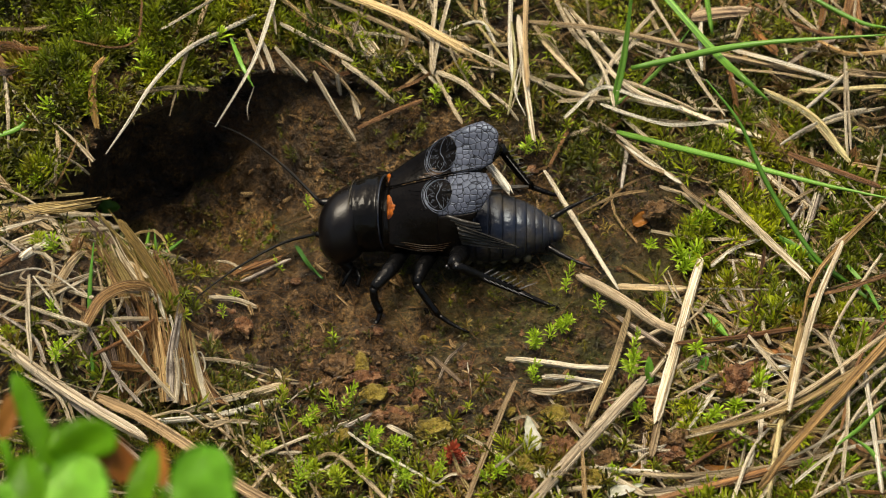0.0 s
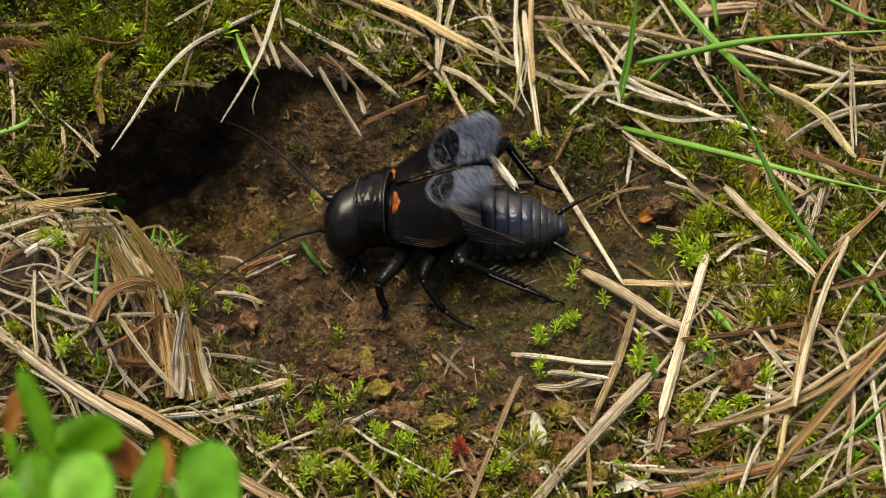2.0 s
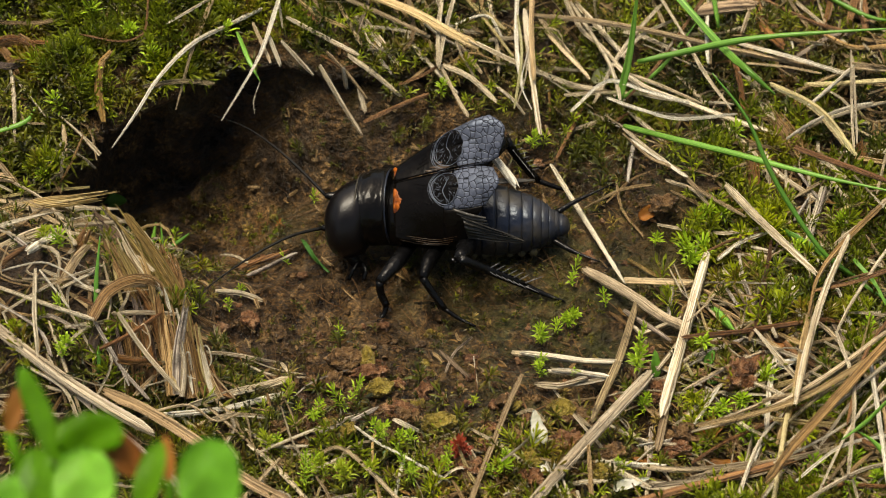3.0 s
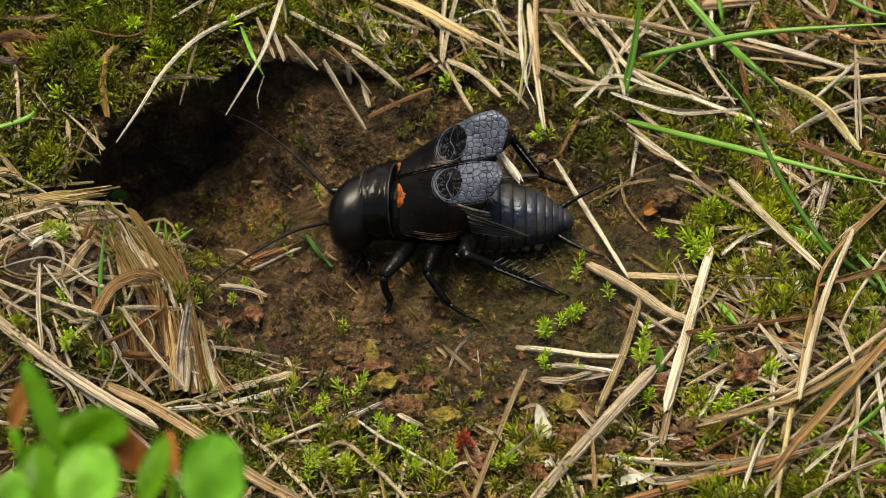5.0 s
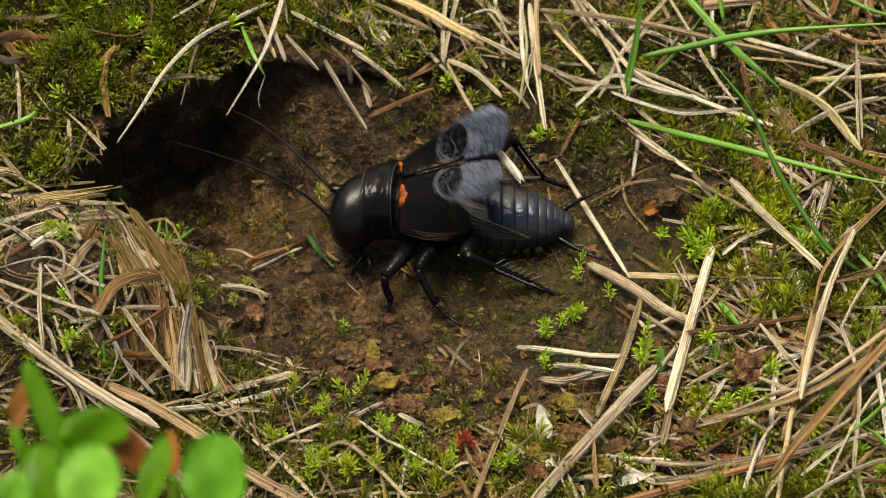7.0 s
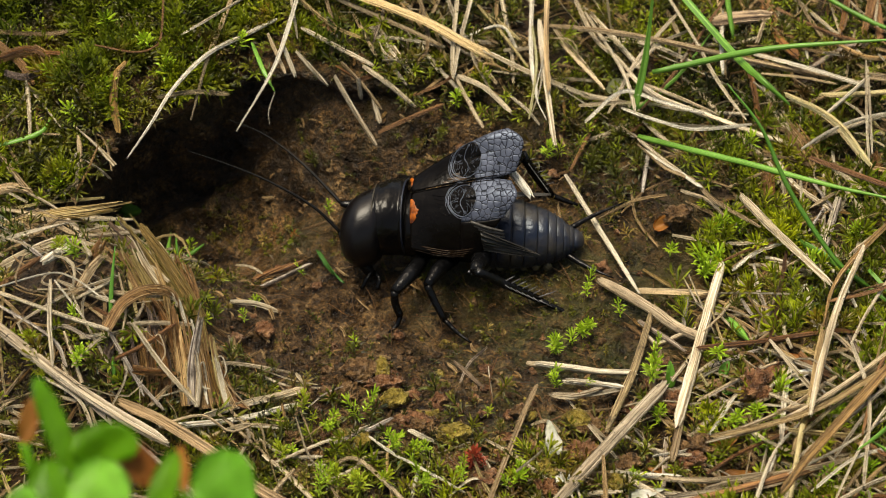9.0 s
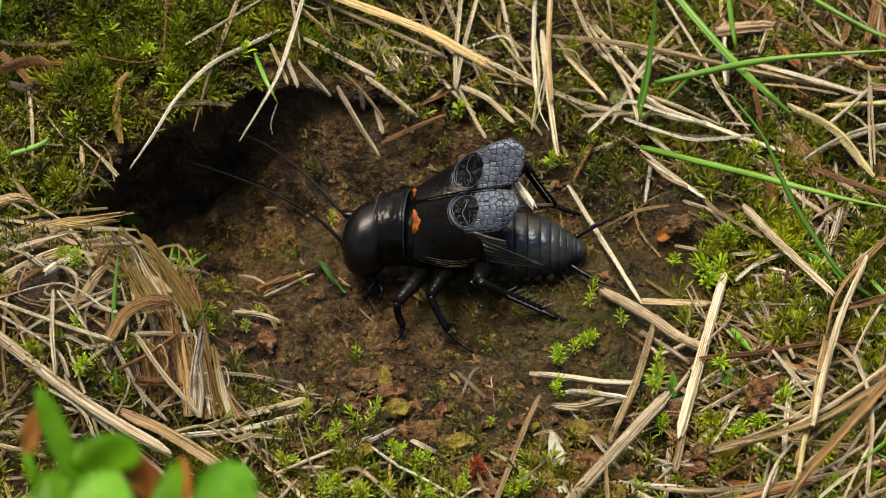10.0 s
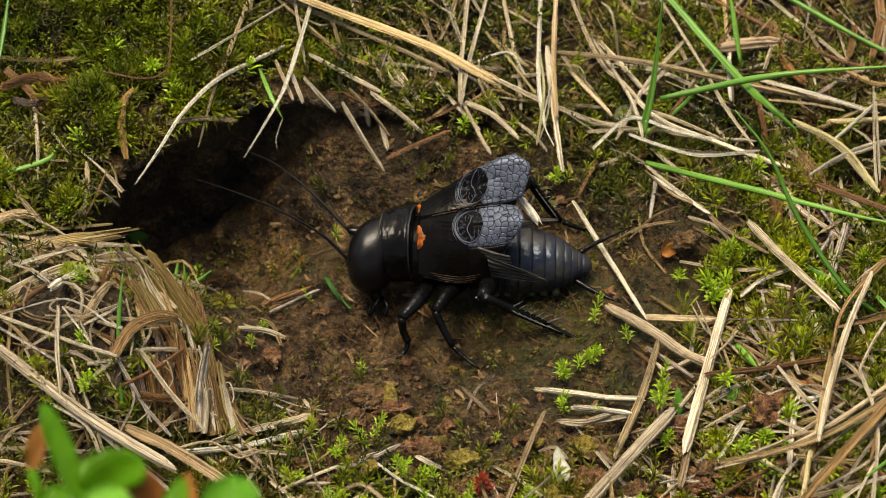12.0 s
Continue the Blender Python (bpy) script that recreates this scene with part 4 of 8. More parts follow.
def build_moss():
    rng = np.random.default_rng(5)
    temps = [shoot_template(rng, 14, 1.25, 1.25, 0.085) for _ in range(8)]
    x, y = CELL_MID[:, 0], CELL_MID[:, 1]
    p, n = pick(rng, 8500, mossy(x, y) ** 1.1, -0.35)
    scatter_shoots("moss_carpet", rng, p, n, temps, MOSS, "dense olive-green moss shoots over the bank", 0.6, 1.6)
    p, n = pick(rng, 1800, mossy(x, y) ** 1.1 + 0.25 * (1 - bare(x, y)) * (x > 0) * (1 - 0.8 * bump_at(x, y, 23, 6, 7, 7)), -0.2)
    scatter_shoots("young_moss", rng, p + n * 0.3, n, temps, MOSS_BRIGHT, "bright yellow-green young moss tips among straw", 0.6, 1.2)
    p, n = pick(rng, 3600, 0.01 + (0.12 + mossy(x, y) + bump_at(x, y, -6, -24, 16, 6)) * (1 - bare(x, y)))
    scatter_shoots("withered_moss", rng, p, n, temps, MOSS_BROWN, "withered brown moss between the straws", 0.5, 1.1)
    tall = [column_template(rng, 24, 2.3, 0.95, 0.08) for _ in range(8)]
    clump = np.clip(value_noise(x, y, 3.2, 41) + 0.5 * value_noise(x, y, 1.4, 42), 0, 1) ** 0.7
    grow = clump * np.where(y > np.interp(x, LIP_X, LIP_Y), np.clip((-12 - x) / 8, 0.06, 1), (1 - bare(x, y)) * (0.1 + 0.5 * (x > 20)) * (1 - 0.7 * bump_at(x, y, 24, -22, 16, 13)) * (1 - 0.8 * bump_at(x, y, 23, 6, 7, 7)))
    p, n = pick(rng, 3000, grow, -0.2)
    scatter_shoots("leafy_moss", rng, p, n, tall, MOSS_LUSH, "leafy yellow-green moss clumps over the bank", 0.75, 1.6)
    thin = [shoot_template(rng, 6, 0.4, 0.55, 0.07) for _ in range(4)]
    p, n = pick(rng, 1100, bare(x, y) * np.clip(0.2 + value_noise(x, y, 5, 33), 0, 1))
    scatter_shoots("sparse_moss", rng, p, n, thin, MOSS, "sparse tiny moss on the bare soil", 0.5, 1.3)


def build_litter():
    rng = np.random.default_rng(8)
    x, y = CELL_MID[:, 0], CELL_MID[:, 1]
    dens = (1 - bare(x, y)) * (0.35 + 0.65 * np.clip(0.5 + value_noise(x, y, 6, 31), 0, 1)) * np.where((x < -14) & (y > 9), 0.12, 1.0) + 0.03
    for name, count, lo, hi, w0, w1, mat, label in (
            ("dry_litter", 2600, 2, 8, 0.14, 0.42, LITTER, "tangled pale dry grass litter on the ground"),
            ("straw_layer", 760, 3, 13, 0.16, 0.5, STRAW_LAYER, "layer of pale broken straws over the moss"),
            ("curled_fibres", 330, 2.5, 8, 0.1, 0.34, STRAW_LAYER, "curled pale dry grass fibres over the moss"),
            ("plant_flecks", 520, 0.4, 1.6, 0.12, 0.4, LITTER, "small brown plant fragments strewn on the soil"),
            ("root_threads", 1900, 1.0, 4.5, 0.035, 0.1, ROOT, "fine brown rootlets and fibres on the soil")):
        weight = {"dry_litter": dens * (1 + 1.5 * bump_at(x, y, 34, -18, 14, 16) + bump_at(x, y, 26, 22, 18, 14)), "straw_layer": (dens - 0.03) * (1 - 0.8 * bump_at(x, y, 8, -14, 12, 5)) * (1 - 0.9 * bump_at(x, y, -8, -18, 15, 9)), "curled_fibres": (1 - bare(x, y)) * (1 - 0.9 * bump_at(x, y, -8, -16, 10, 7)) * (bump_at(x, y, -24, -24, 20, 9) + 0.8 * bump_at(x, y, -40, -6, 8, 10) + 0.25), "plant_flecks": 0.25 + 0.8 * bare(x, y) + bump_at(x, y, -5, -22, 16, 6), "root_threads": 0.3 + 0.5 * dens + 0.9 * bare(x, y) * bump_at(x, y, -4, -8, 18, 14)}[name]
        p, n = pick(rng, count, weight)
        verts, faces, uvs, base = [], [], [], 0
        for q, nr in zip(p, n):
            a = rng.uniform(0, math.pi) if rng.random() < 0.5 else rng.normal(2.5, 0.5)
            d = np.array((math.cos(a), math.sin(a), 0))
            d -= nr * d.dot(nr) * 0.9
            d /= np.linalg.norm(d)
            ln = rng.uniform(lo, hi)
            side = np.cross(d, nr)
            stiff = {"straw_layer": 0.3, "curled_fibres": 3.2, "plant_flecks": 0.15}.get(name, 1.0)
            bend, arch = rng.normal(0, 0.10) * ln * stiff, abs(rng.normal(0.02, 0.05)) * ln * stiff
            c = q + nr * (rng.uniform(0.6, 1.7) if name in ("straw_layer", "curled_fibres") else rng.uniform(0.0, 0.6))
            pts = [c - d * ln / 2, c + side * bend + nr * arch, c + d * ln / 2 + nr * rng.normal(0, 0.3)]
            w = rng.uniform(w0, w1)
            v, f, uv = sweep(spline(pts, 6), w * np.array([0.8, 1, 1, 1, 1, 0.9, 0.6]), w * 0.4, 6, roll=rng.normal(0, 0.5) + rng.normal(0, 0.7) * np.linspace(-1, 1, 7), crease=rng.choice((-0.25, 0.0, 0.3)))
            verts.append(v)
            uvs.append(uv * (0.12, 1) + (rng.uniform(0, 50), rng.uniform(0, 9)))
            faces += [tuple(i + base for i in g) for g in f]
            base += len(v)
        me = mesh_from(name, (np.vstack(verts) * MM).tolist(), faces, mat, np.vstack(uvs), smooth=False)
        tagged(new(name, me), label, "litter", kind="stuff")


def lump(rng, size, detail=1, rough=0.22):
    """Verts and faces of an uneven crumb."""
    bm = bmesh.new()
    bmesh.ops.create_icosphere(bm, subdivisions=detail, radius=1)
    off = Vector(rng.uniform(0, 50, 3))
    v = np.array([x.co * (1 + rough * 1.6 * noise.noise(x.co * 1.3 + off) + rough * 0.8 * noise.noise(x.co * 3.7 + off) + rough * 0.5 * noise.noise(x.co * 9 + off) + rough * 0.3 * noise.noise(x.co * 19 + off)) for x in bm.verts]) * np.array(size)
    f = [tuple(y.index for y in g.verts) for g in bm.faces]
    bm.free()
    return v, f


def build_crumbs():
    rng = np.random.default_rng(12)
    x, y = CELL_MID[:, 0], CELL_MID[:, 1]
    temps = [lump(rng, (1, 0.8, 0.65), 2, 0.6) for k in range(10)]
    trodden = 1 - 0.8 * bump_at(x, y, 4, -8, 9, 6)
    for name, count, least, most, mat, label, weight in (
            ("soil_crumbs", 4800, 0.05, 0.42, CLOD, "loose brown soil crumbs on the ground", (0.3 + bump_at(x, y, -8, -12, 12, 9) * 1.6 + bump_at(x, y, 12, -20, 14, 7)) * trodden),
            ("reddish_crumbs", 900, 0.12, 0.6, REDSTONE, "reddish brown crumbs of moist soil", (bump_at(x, y, -4, -23, 16, 6) + bump_at(x, y, 18, -22, 12, 7) + 0.5 * bump_at(x, y, -11, -12, 7, 7) + 0.04) * trodden),
            ("olive_crumbs", 260, 0.15, 0.5, FRASS, "small olive crumbs between moss and soil", bump_at(x, y, -6, -22, 16, 6) + 0.6 * bump_at(x, y, 9, -27, 7, 4) + 0.02)):
        p, n = pick(rng, count, weight, -1)
        verts, faces, base = [], [], 0
        for q, nr in zip(p, n):
            tv, tf = temps[rng.integers(len(temps))]
            r = np.array(Euler(rng.uniform(0, 6.28, 3)).to_matrix())
            s = least + most * rng.random() ** 5
            verts.append((tv * s) @ r.T + q + nr * s * 0.25)
            faces += [tuple(i + base for i in g) for g in tf]
            base += len(tv)
        me = mesh_from(name, (np.vstack(verts) * MM).tolist(), faces, mat)
        tagged(new(name, me), label, "soil", kind="stuff")


# ---- single things on the ground ----
SAYS = {
    "pale_straw": "pale tan dry grass straw on the ground",
    "bleached_straw": "bleached whitish dry grass straw, slightly bent (two are silk threads)",
    "weathered_straw": "weathered grey-brown stem with dark specks",
    "golden_straw": "golden tan dry grass straw over the moss",
    "speckled_straw": "thick tan dead stalk with dark specks",
    "brown_stem": "reddish brown dead stem among the moss",
    "dark_grass": "short dark green grass blade on bare soil",
    "grass_green": "fresh green grass blade over the straw",
}
SHEATH_SAYS = {
    "torn_sheath": "torn fibrous dry leaf sheath of the tussock",
    "olive_sheath": "torn olive-green fading leaf sheath of the tussock",
    "brown_sheath": "torn rusty brown leaf sheath of the tussock",
    "dark_sheath": "dark purplish grey leaf sheath of the tussock, some standing for shaded gaps",
}
COUNT = [0]


def straw(material, width, *points, flat=0.45, taper=1.0):
    """One stem through places in millimetres: an oval, fibrous tube with ragged ends."""
    COUNT[0] += 1
    rng = np.random.default_rng(COUNT[0])
    n = 5 * (len(points) - 1) + 3
    path = spline(points, n)
    path += np.array((0, -0.8, 0.9)) * np.clip((path[:, 1:2] - 3) / 3, 0, 1) * np.clip((-12 - path[:, :1]) / 4, 0, 1)  # over the moss of the bank
    path[1:-1] += rng.normal(0, width * 0.012, (n - 1, 3))
    w = np.interp(np.linspace(0, 1, n + 1), [0, 0.06, 0.5, 0.94, 1], [0.7, 0.97, 1, 0.98 * taper + 0.0, 0.6 * taper]) * (1 + rng.normal(0, 0.04, n + 1))
    sides = 10 if width < 0.7 else 16
    v, f, uv = sweep(path * MM, w * width * MM, w * width * flat * MM, sides, roll=rng.normal(0, 0.25) + rng.normal(0, 0.55) * np.linspace(-1, 1, n + 1), crease=rng.choice((-0.3, 0.0, 0.2, 0.38)))
    # lengthwise ribs and a slanting, frayed cut at either end
    rib = 1 - rng.uniform(0, 0.2, sides) * (np.arange(sides) % 2)
    ring = v.reshape(n + 1, sides, 3)
    ring[:] = path[:, None] * MM + (ring - path[:, None] * MM) * rib[None, :, None]
    if material not in (GRASS, GRASS_DARK):
        for end, way in ((0, path[0] - path[1]), (n, path[-1] - path[-2])):
            ring[end] += (way / np.linalg.norm(way))[None] * (rng.uniform(-0.1, 0.7, sides) * width * MM)[:, None]
    v = ring.reshape(-1, 3)
    uv = uv * (0.12 / MM * MM * 1000, 1) + (rng.uniform(0, 50), rng.uniform(0, 9))
    green = material in (GRASS, GRASS_DARK)
    name = "grass_blade" if green else "straw"
    ob = new(name, mesh_from(name, v.tolist(), f, material, uv, smooth=green))
    return tagged(ob, SAYS[material.name], "grass blade" if green else "straw", "grass blades" if green else "straws on the ground")


def sheath(material, width, *points):
    """A broad torn leaf sheath: a curled, ribbed strip, split into fibres towards its ragged end."""
    COUNT[0] += 1
    rng = np.random.default_rng(COUNT[0])
    n, m = 7 * (len(points) - 1) + 4, 16
    path = spline(points, n)
    tan = np.gradient(path, axis=0)
    tan /= np.linalg.norm(tan, axis=1)[:, None]
    up = np.array((rng.normal(0, 0.35), -0.67, 0.74))
    side = np.cross(tan, up)
    side /= np.linalg.norm(side, axis=1)[:, None] + 1e-9
    nor = np.cross(side, tan)
    verts, faces, uvs, base = [], [], [], 0
    tears = 3 if width < 1.0 else 5
    cuts = np.sort(rng.choice(np.arange(1, m), tears, replace=False))
    strips = np.split(np.arange(m + 1), cuts)
    curl = rng.uniform(0.25, 0.7)
    su, sv = rng.uniform(0, 50), rng.uniform(0, 9)
    for k, cols in enumerate(strips):
        cols = np.append(cols, cols[-1] + 1) if k < tears else cols
        if len(cols) < 2:
            continue
        last = n + 1 - int(rng.integers(0, max(2, n // 3)))
        f = np.linspace(0, 1, n + 1)[:last, None]
        lean, lift = rng.normal(0, 0.16), rng.normal(0.05, 0.22)
        o = (cols / m - 0.5)[None] * (0.75 + 0.25 * np.sin(f * 3.1 + 0.4)) * (1 - 0.12 * f)
        o = o + lean * np.clip(f - 0.3, 0, 1) ** 1.3
        drop = -curl * width * (2 * o) ** 2 * 0.5 + width * lift * np.clip(f - 0.3, 0, 1) ** 1.5
        drop = drop + width * 0.05 * ((cols % 2)[None] + rng.normal(0, 0.4, o.shape))
        p = path[:last, None] + side[:last, None] * (o * width)[..., None] + nor[:last, None] * drop[..., None]
        p[-1] += tan[last - 1] * (rng.uniform(-1.2, 1.6, len(cols)) * width * 0.22)[:, None]
        thick = width * 0.035
        q = p - nor[:last, None] * thick
        c = len(cols)
        for layer, flip in ((p, False), (q, True)):
            verts.append(layer.reshape(-1, 3))
            uvs.append(np.stack([np.repeat(np.linspace(0, 1, last) * 0.12 * np.linalg.norm(path[-1] - path[0]), c) + su, np.tile(cols / m, last) * max(1.0, width / 1.1) + sv], 1))
            g = (np.arange(last - 1)[:, None] * c + np.arange(c - 1)).ravel() + base
            quad = np.stack([g, g + 1, g + c + 1, g + c], 1)
            faces += [tuple(r[::-1] if flip else r) for r in quad.tolist()]
            base += last * c
        top, low = base - 2 * last * c, base - last * c
        for i in range(last - 1):
            for e, w in ((0, 1), (c - 1, -1)):
                r = (top + i * c + e, top + (i + 1) * c + e, low + (i + 1) * c + e, low + i * c + e)
                faces.append(r[::w])
        for j in range(c - 1):
            e = (last - 1) * c + j
            faces.append((top + e, top + e + 1, low + e + 1, low + e)[::-1])
    name = material.name
    me = mesh_from("leaf_sheath", (np.vstack(verts) * MM).tolist(), faces, material, np.vstack(uvs), smooth=False)
    return tagged(new("leaf_sheath", me), SHEATH_SAYS[name] if name in SHEATH_SAYS else SHEATH_SAYS["torn_sheath"], "leaf sheath", "sheaths of the tussock")


def clod(material, name, label, x, y, z, a, b, c, turn=0.0, rough=0.3):
    COUNT[0] += 1
    rng = np.random.default_rng(COUNT[0])
    v, f = lump(rng, (a * 0.8, b * 0.8, c * 0.85), 4, rough * (0.7 if name == "dropping" else 1.3))
    ob = new(name, mesh_from(name, (v * MM).tolist(), f, material))
    ob.matrix_basis = pose(x * MM, y * MM, z * MM, 0, 0, turn)
    return tagged(ob, label, "dropping" if name == "dropping" else "clod", "lumps on the soil")


def sprig(material, x, y, z, height, leaves=16, reach=1.3, label="bright green moss sprig growing from the soil"):
    """One upright leafy moss shoot with a stem and separate narrow leaves."""
    COUNT[0] += 1
    rng = np.random.default_rng(COUNT[0])
    v, f = column_template(rng, leaves, height * 1.6, reach * 0.62, 0.065 * reach)
    n = len(v) - 6
    lean = np.array((rng.normal(0, 0.2), rng.normal(-0.1, 0.2), 0))
    v = v + lean * v[:, 2:3]
    root = tagged(new("moss_sprig"), label, "moss", "moss sprigs")
    root.matrix_basis = pose(x * MM, y * MM, z * MM)
    quads = [g for g in f if max(g) < n]
    for k in range(0, leaves):
        sub = [tuple(i - 7 * k for i in g) for g in quads[6 * k:6 * k + 6]]
        leaf = new("leaf", mesh_from("leaf", (v[7 * k:7 * k + 7] * MM).tolist(), sub, material, smooth=False))
        leaf.parent = root
    stem = new("stem", mesh_from("stem", (v[n:] * MM).tolist(), [tuple(i - n for i in g) for g in f if max(g) >= n], material))
    stem.parent = root
    return root


def leaf_blade(bm, length, width, cup, droop, nu=16, nv=8, point=0.75, full=1.6, wave=0.0):
    """A rounded leaf blade with a folded midrib, two-sided, along +x."""
    rows = []
    for i in range(nu + 1):
        u = i / nu
        w = width / 2 * (1 - abs(2 * u ** point - 1) ** full) ** 0.55 if 0 < i < nu else width * 0.02
        row = []
        for j in range(nv + 1):
            s = 2 * j / nv - 1
            ragged = 1 + wave * (0.5 * math.sin(19 * u + 2 * length) + 0.4 * math.sin(41 * u)) * abs(s)
            row.append(bm.verts.new(Vector((u * length, s * w * ragged, cup * abs(s) * w - droop * u * u * length + wave * 0.7 * width * math.sin(7 * u + 3 * s + length))) * MM))
        rows.append(row)
    for a, b in zip(rows, rows[1:]):
        for j in range(nv):
            bm.faces.new((a[j], b[j], b[j + 1], a[j + 1]))
    bmesh.ops.solidify(bm, geom=bm.faces[:], thickness=0.09 * MM)


def small_leaf(material, length, width, x, y, z, rx, ry, rz, name="leaf", label="small fresh green leaf on the ground"):
    bm = bmesh.new()
    leaf_blade(bm, length, width, 0.45, 0.12, point=0.75 if material is GRASS else 0.6, full=1.6 if material is GRASS else 1.15, wave=0.04 if material is GRASS else 0.1)
    ob = part(name, bm, material, None, label)
    ob.matrix_basis = pose(x * MM, y * MM, z * MM, rx, ry, rz)
    return tagged(ob, category="leaf" if name == "leaf" else "husk")


straw(STRAW_WHITE, 0.49, (-18.2, 22.4, 8.8), (-20.9, 20.3, 8.9), (-24.3, 16.2, 10.1), (-27.1, 11.9, 9.9), (-29.2, 8.7, 8.2), (-31.2, 6.6, 6.2), taper=0.45)
straw(STRAW_WHITE, 0.44, (-14.9, 27.4, 12.7), (-17.2, 18.2, 9.7), (-18.4, 14.5, 8.8), (-21.4, 10.8, 5.4), taper=0.45)
straw(STRAW, 0.49, (-20.9, 28.6, 11.6), (-23.6, 20.2, 9.0), (-24.3, 16.1, 9.5), (-25.8, 11.9, 5.8), taper=0.45)
straw(STRAW_GREY, 0.49, (-28.5, 11.3, 9.3), (-25.4, 13.5, 7.8), (-22.5, 14.9, 6.1))
straw(GRASS, 0.49, (-20.3, 19.6, 8.4), (-19.0, 15.8, 8.4), (-17.9, 13.9, 7.4), taper=0.35, flat=0.3)
straw(STRAW_WHITE, 0.12, (-18.1, 15.9, 5.4), (-18.7, 14.5, 4.2), (-18.6, 13.6, 3.4), taper=0.45)
straw(STRAW, 0.29, (-17.9, 25.1, 11.8), (-23.8, 20.6, 11.0), (-26.7, 18.4, 10.7))
straw(STRAW_GOLD, 0.8, (-32.5, 9.7, 6.7), (-32.9, 11.3, 8.2), (-32.7, 13.3, 10.0), (-31.9, 14.2, 10.7), taper=0.7, flat=0.85)
straw(STRAW, 0.44, (-41.8, 16.4, 7.0), (-41.1, 12.0, 6.0), (-40.9, 8.8, 4.3), taper=0.45)
straw(STRAW, 0.53, (-36.1, 8.9, 6.3), (-35.6, 6.1, 5.5), taper=0.45)
straw(STRAW, 0.38, (-36.0, 6.5, 5.2), (-36.4, 3.8, 2.8), taper=0.45)
straw(STRAW_BROWN, 0.24, (-28.7, 25.8, 14.1), (-28.7, 18.9, 10.5), (-29.5, 17.4, 9.8), (-31.4, 16.7, 9.9), (-34.7, 16.5, 11.0))
straw(STRAW, 0.44, (-46.9, 21.2, 8.6), (-40.6, 20.8, 8.4), (-37.9, 21.0, 8.6))
straw(STRAW, 0.58, (-44.6, 9.6, 5.0), (-40.4, 4.0, 3.9))
sheath(STRAW, 1.35, (-44.5, -1.8, 4.8), (-37.5, -0.6, 5.9), (-34.4, -0.2, 6.2), (-30.0, 0.4, 6.8))
straw(STRAW, 0.67, (-45.4, 3.1, 2.8), (-38.3, 2.9, 2.6), (-34.6, 2.5, 2.2), (-31.1, 2.4, 2.1), taper=0.45)
straw(STRAW_WHITE, 0.51, (-44.1, -4.3, 5.0), (-38.2, -2.5, 6.6), (-35.1, -2.2, 6.8), taper=0.45)
straw(STRAW, 0.40, (-25.9, -12.8, 7.7), (-24.3, -17.3, 6.0), (-23.7, -21.1, 4.5))
straw(STRAW_WHITE, 0.36, (-24.0, -13.9, 6.6), (-22.9, -17.9, 5.2), (-22.2, -21.1, 4.1))
sheath(SHEATH, 1.1, (-30.7, -18.0, 10.3), (-29.4, -15.5, 10.9), (-27.3, -13.8, 10.6), (-25.5, -13.3, 9.5), (-25.0, -14.2, 7.6))
straw(STRAW_WHITE, 0.36, (-27.4, -12.6, 9.0), (-25.3, -12.9, 8.6), (-24.4, -14.4, 7.2))
straw(STRAW, 0.44, (-28.9, -16.8, 9.6), (-26.5, -15.5, 8.2), (-24.0, -14.3, 6.6))
straw(STRAW_BROWN, 0.40, (-29.5, -21.1, 10.1), (-27.4, -18.7, 9.1), (-25.1, -15.7, 8.3))
straw(STRAW, 0.48, (-28.3, -17.8, 10.6), (-25.9, -20.2, 8.1), (-23.1, -22.4, 5.8))
straw(STRAW_GREY, 0.26, (-30.6, -17.5, 9.7), (-28.8, -20.1, 8.0), (-27.5, -22.2, 6.5))
straw(STRAW_GREY, 0.35, (-30.3, -18.3, 9.5), (-28.3, -20.8, 7.3), (-25.8, -22.9, 5.5))
straw(STRAW_BROWN, 0.44, (-28.3, -20.6, 7.7), (-26.7, -20.0, 6.7), (-25.1, -19.3, 5.8))
straw(STRAW, 0.49, (-27.0, -22.4, 5.5), (-24.9, -19.2, 5.0))
straw(STRAW_WHITE, 0.18, (-43.0, -11.0, 7.0), (-36.7, -11.6, 10.2), (-34.1, -12.6, 10.9), (-31.2, -15.0, 10.9))
straw(STRAW_WHITE, 0.22, (-35.6, -12.7, 10.5), (-32.8, -16.4, 10.0))
straw(STRAW, 0.44, (-42.9, -10.7, 7.6), (-34.9, -15.7, 9.5), (-30.5, -18.4, 10.7))
straw(STRAW, 0.44, (-36.0, -12.8, 10.6), (-35.9, -16.1, 9.2), (-35.4, -19.9, 7.6))
straw(STRAW_WHITE, 0.82, (-36.6, -11.2, 11.5), (-35.3, -6.3, 8.3))
straw(STRAW, 0.42, (-33.0, -12.3, 12.3), (-33.6, 0.9, 0.2))
straw(STRAW, 0.35, (-33.5, -14.4, 10.2), (-30.7, -12.5, 10.3))
straw(STRAW_GREY, 0.40, (-37.7, -16.1, 6.2), (-35.0, -15.9, 8.2), (-32.4, -17.4, 8.5))
straw(STRAW, 0.35, (-33.7, -19.8, 7.5), (-31.9, -17.9, 8.4), (-29.5, -16.7, 8.7))
straw(STRAW_BROWN, 0.54, (-42.3, -10.7, 6.7), (-37.6, -9.1, 9.4))
sheath(STRAW, 1.22, (-43.6, -7.9, 5.3), (-37.5, -6.7, 8.3), (-35.0, -6.2, 8.8))
sheath(STRAW, 0.99, (-34.2, -13.4, 9.1), (-32.7, -11.6, 10.8), (-31.3, -10.5, 11.8))
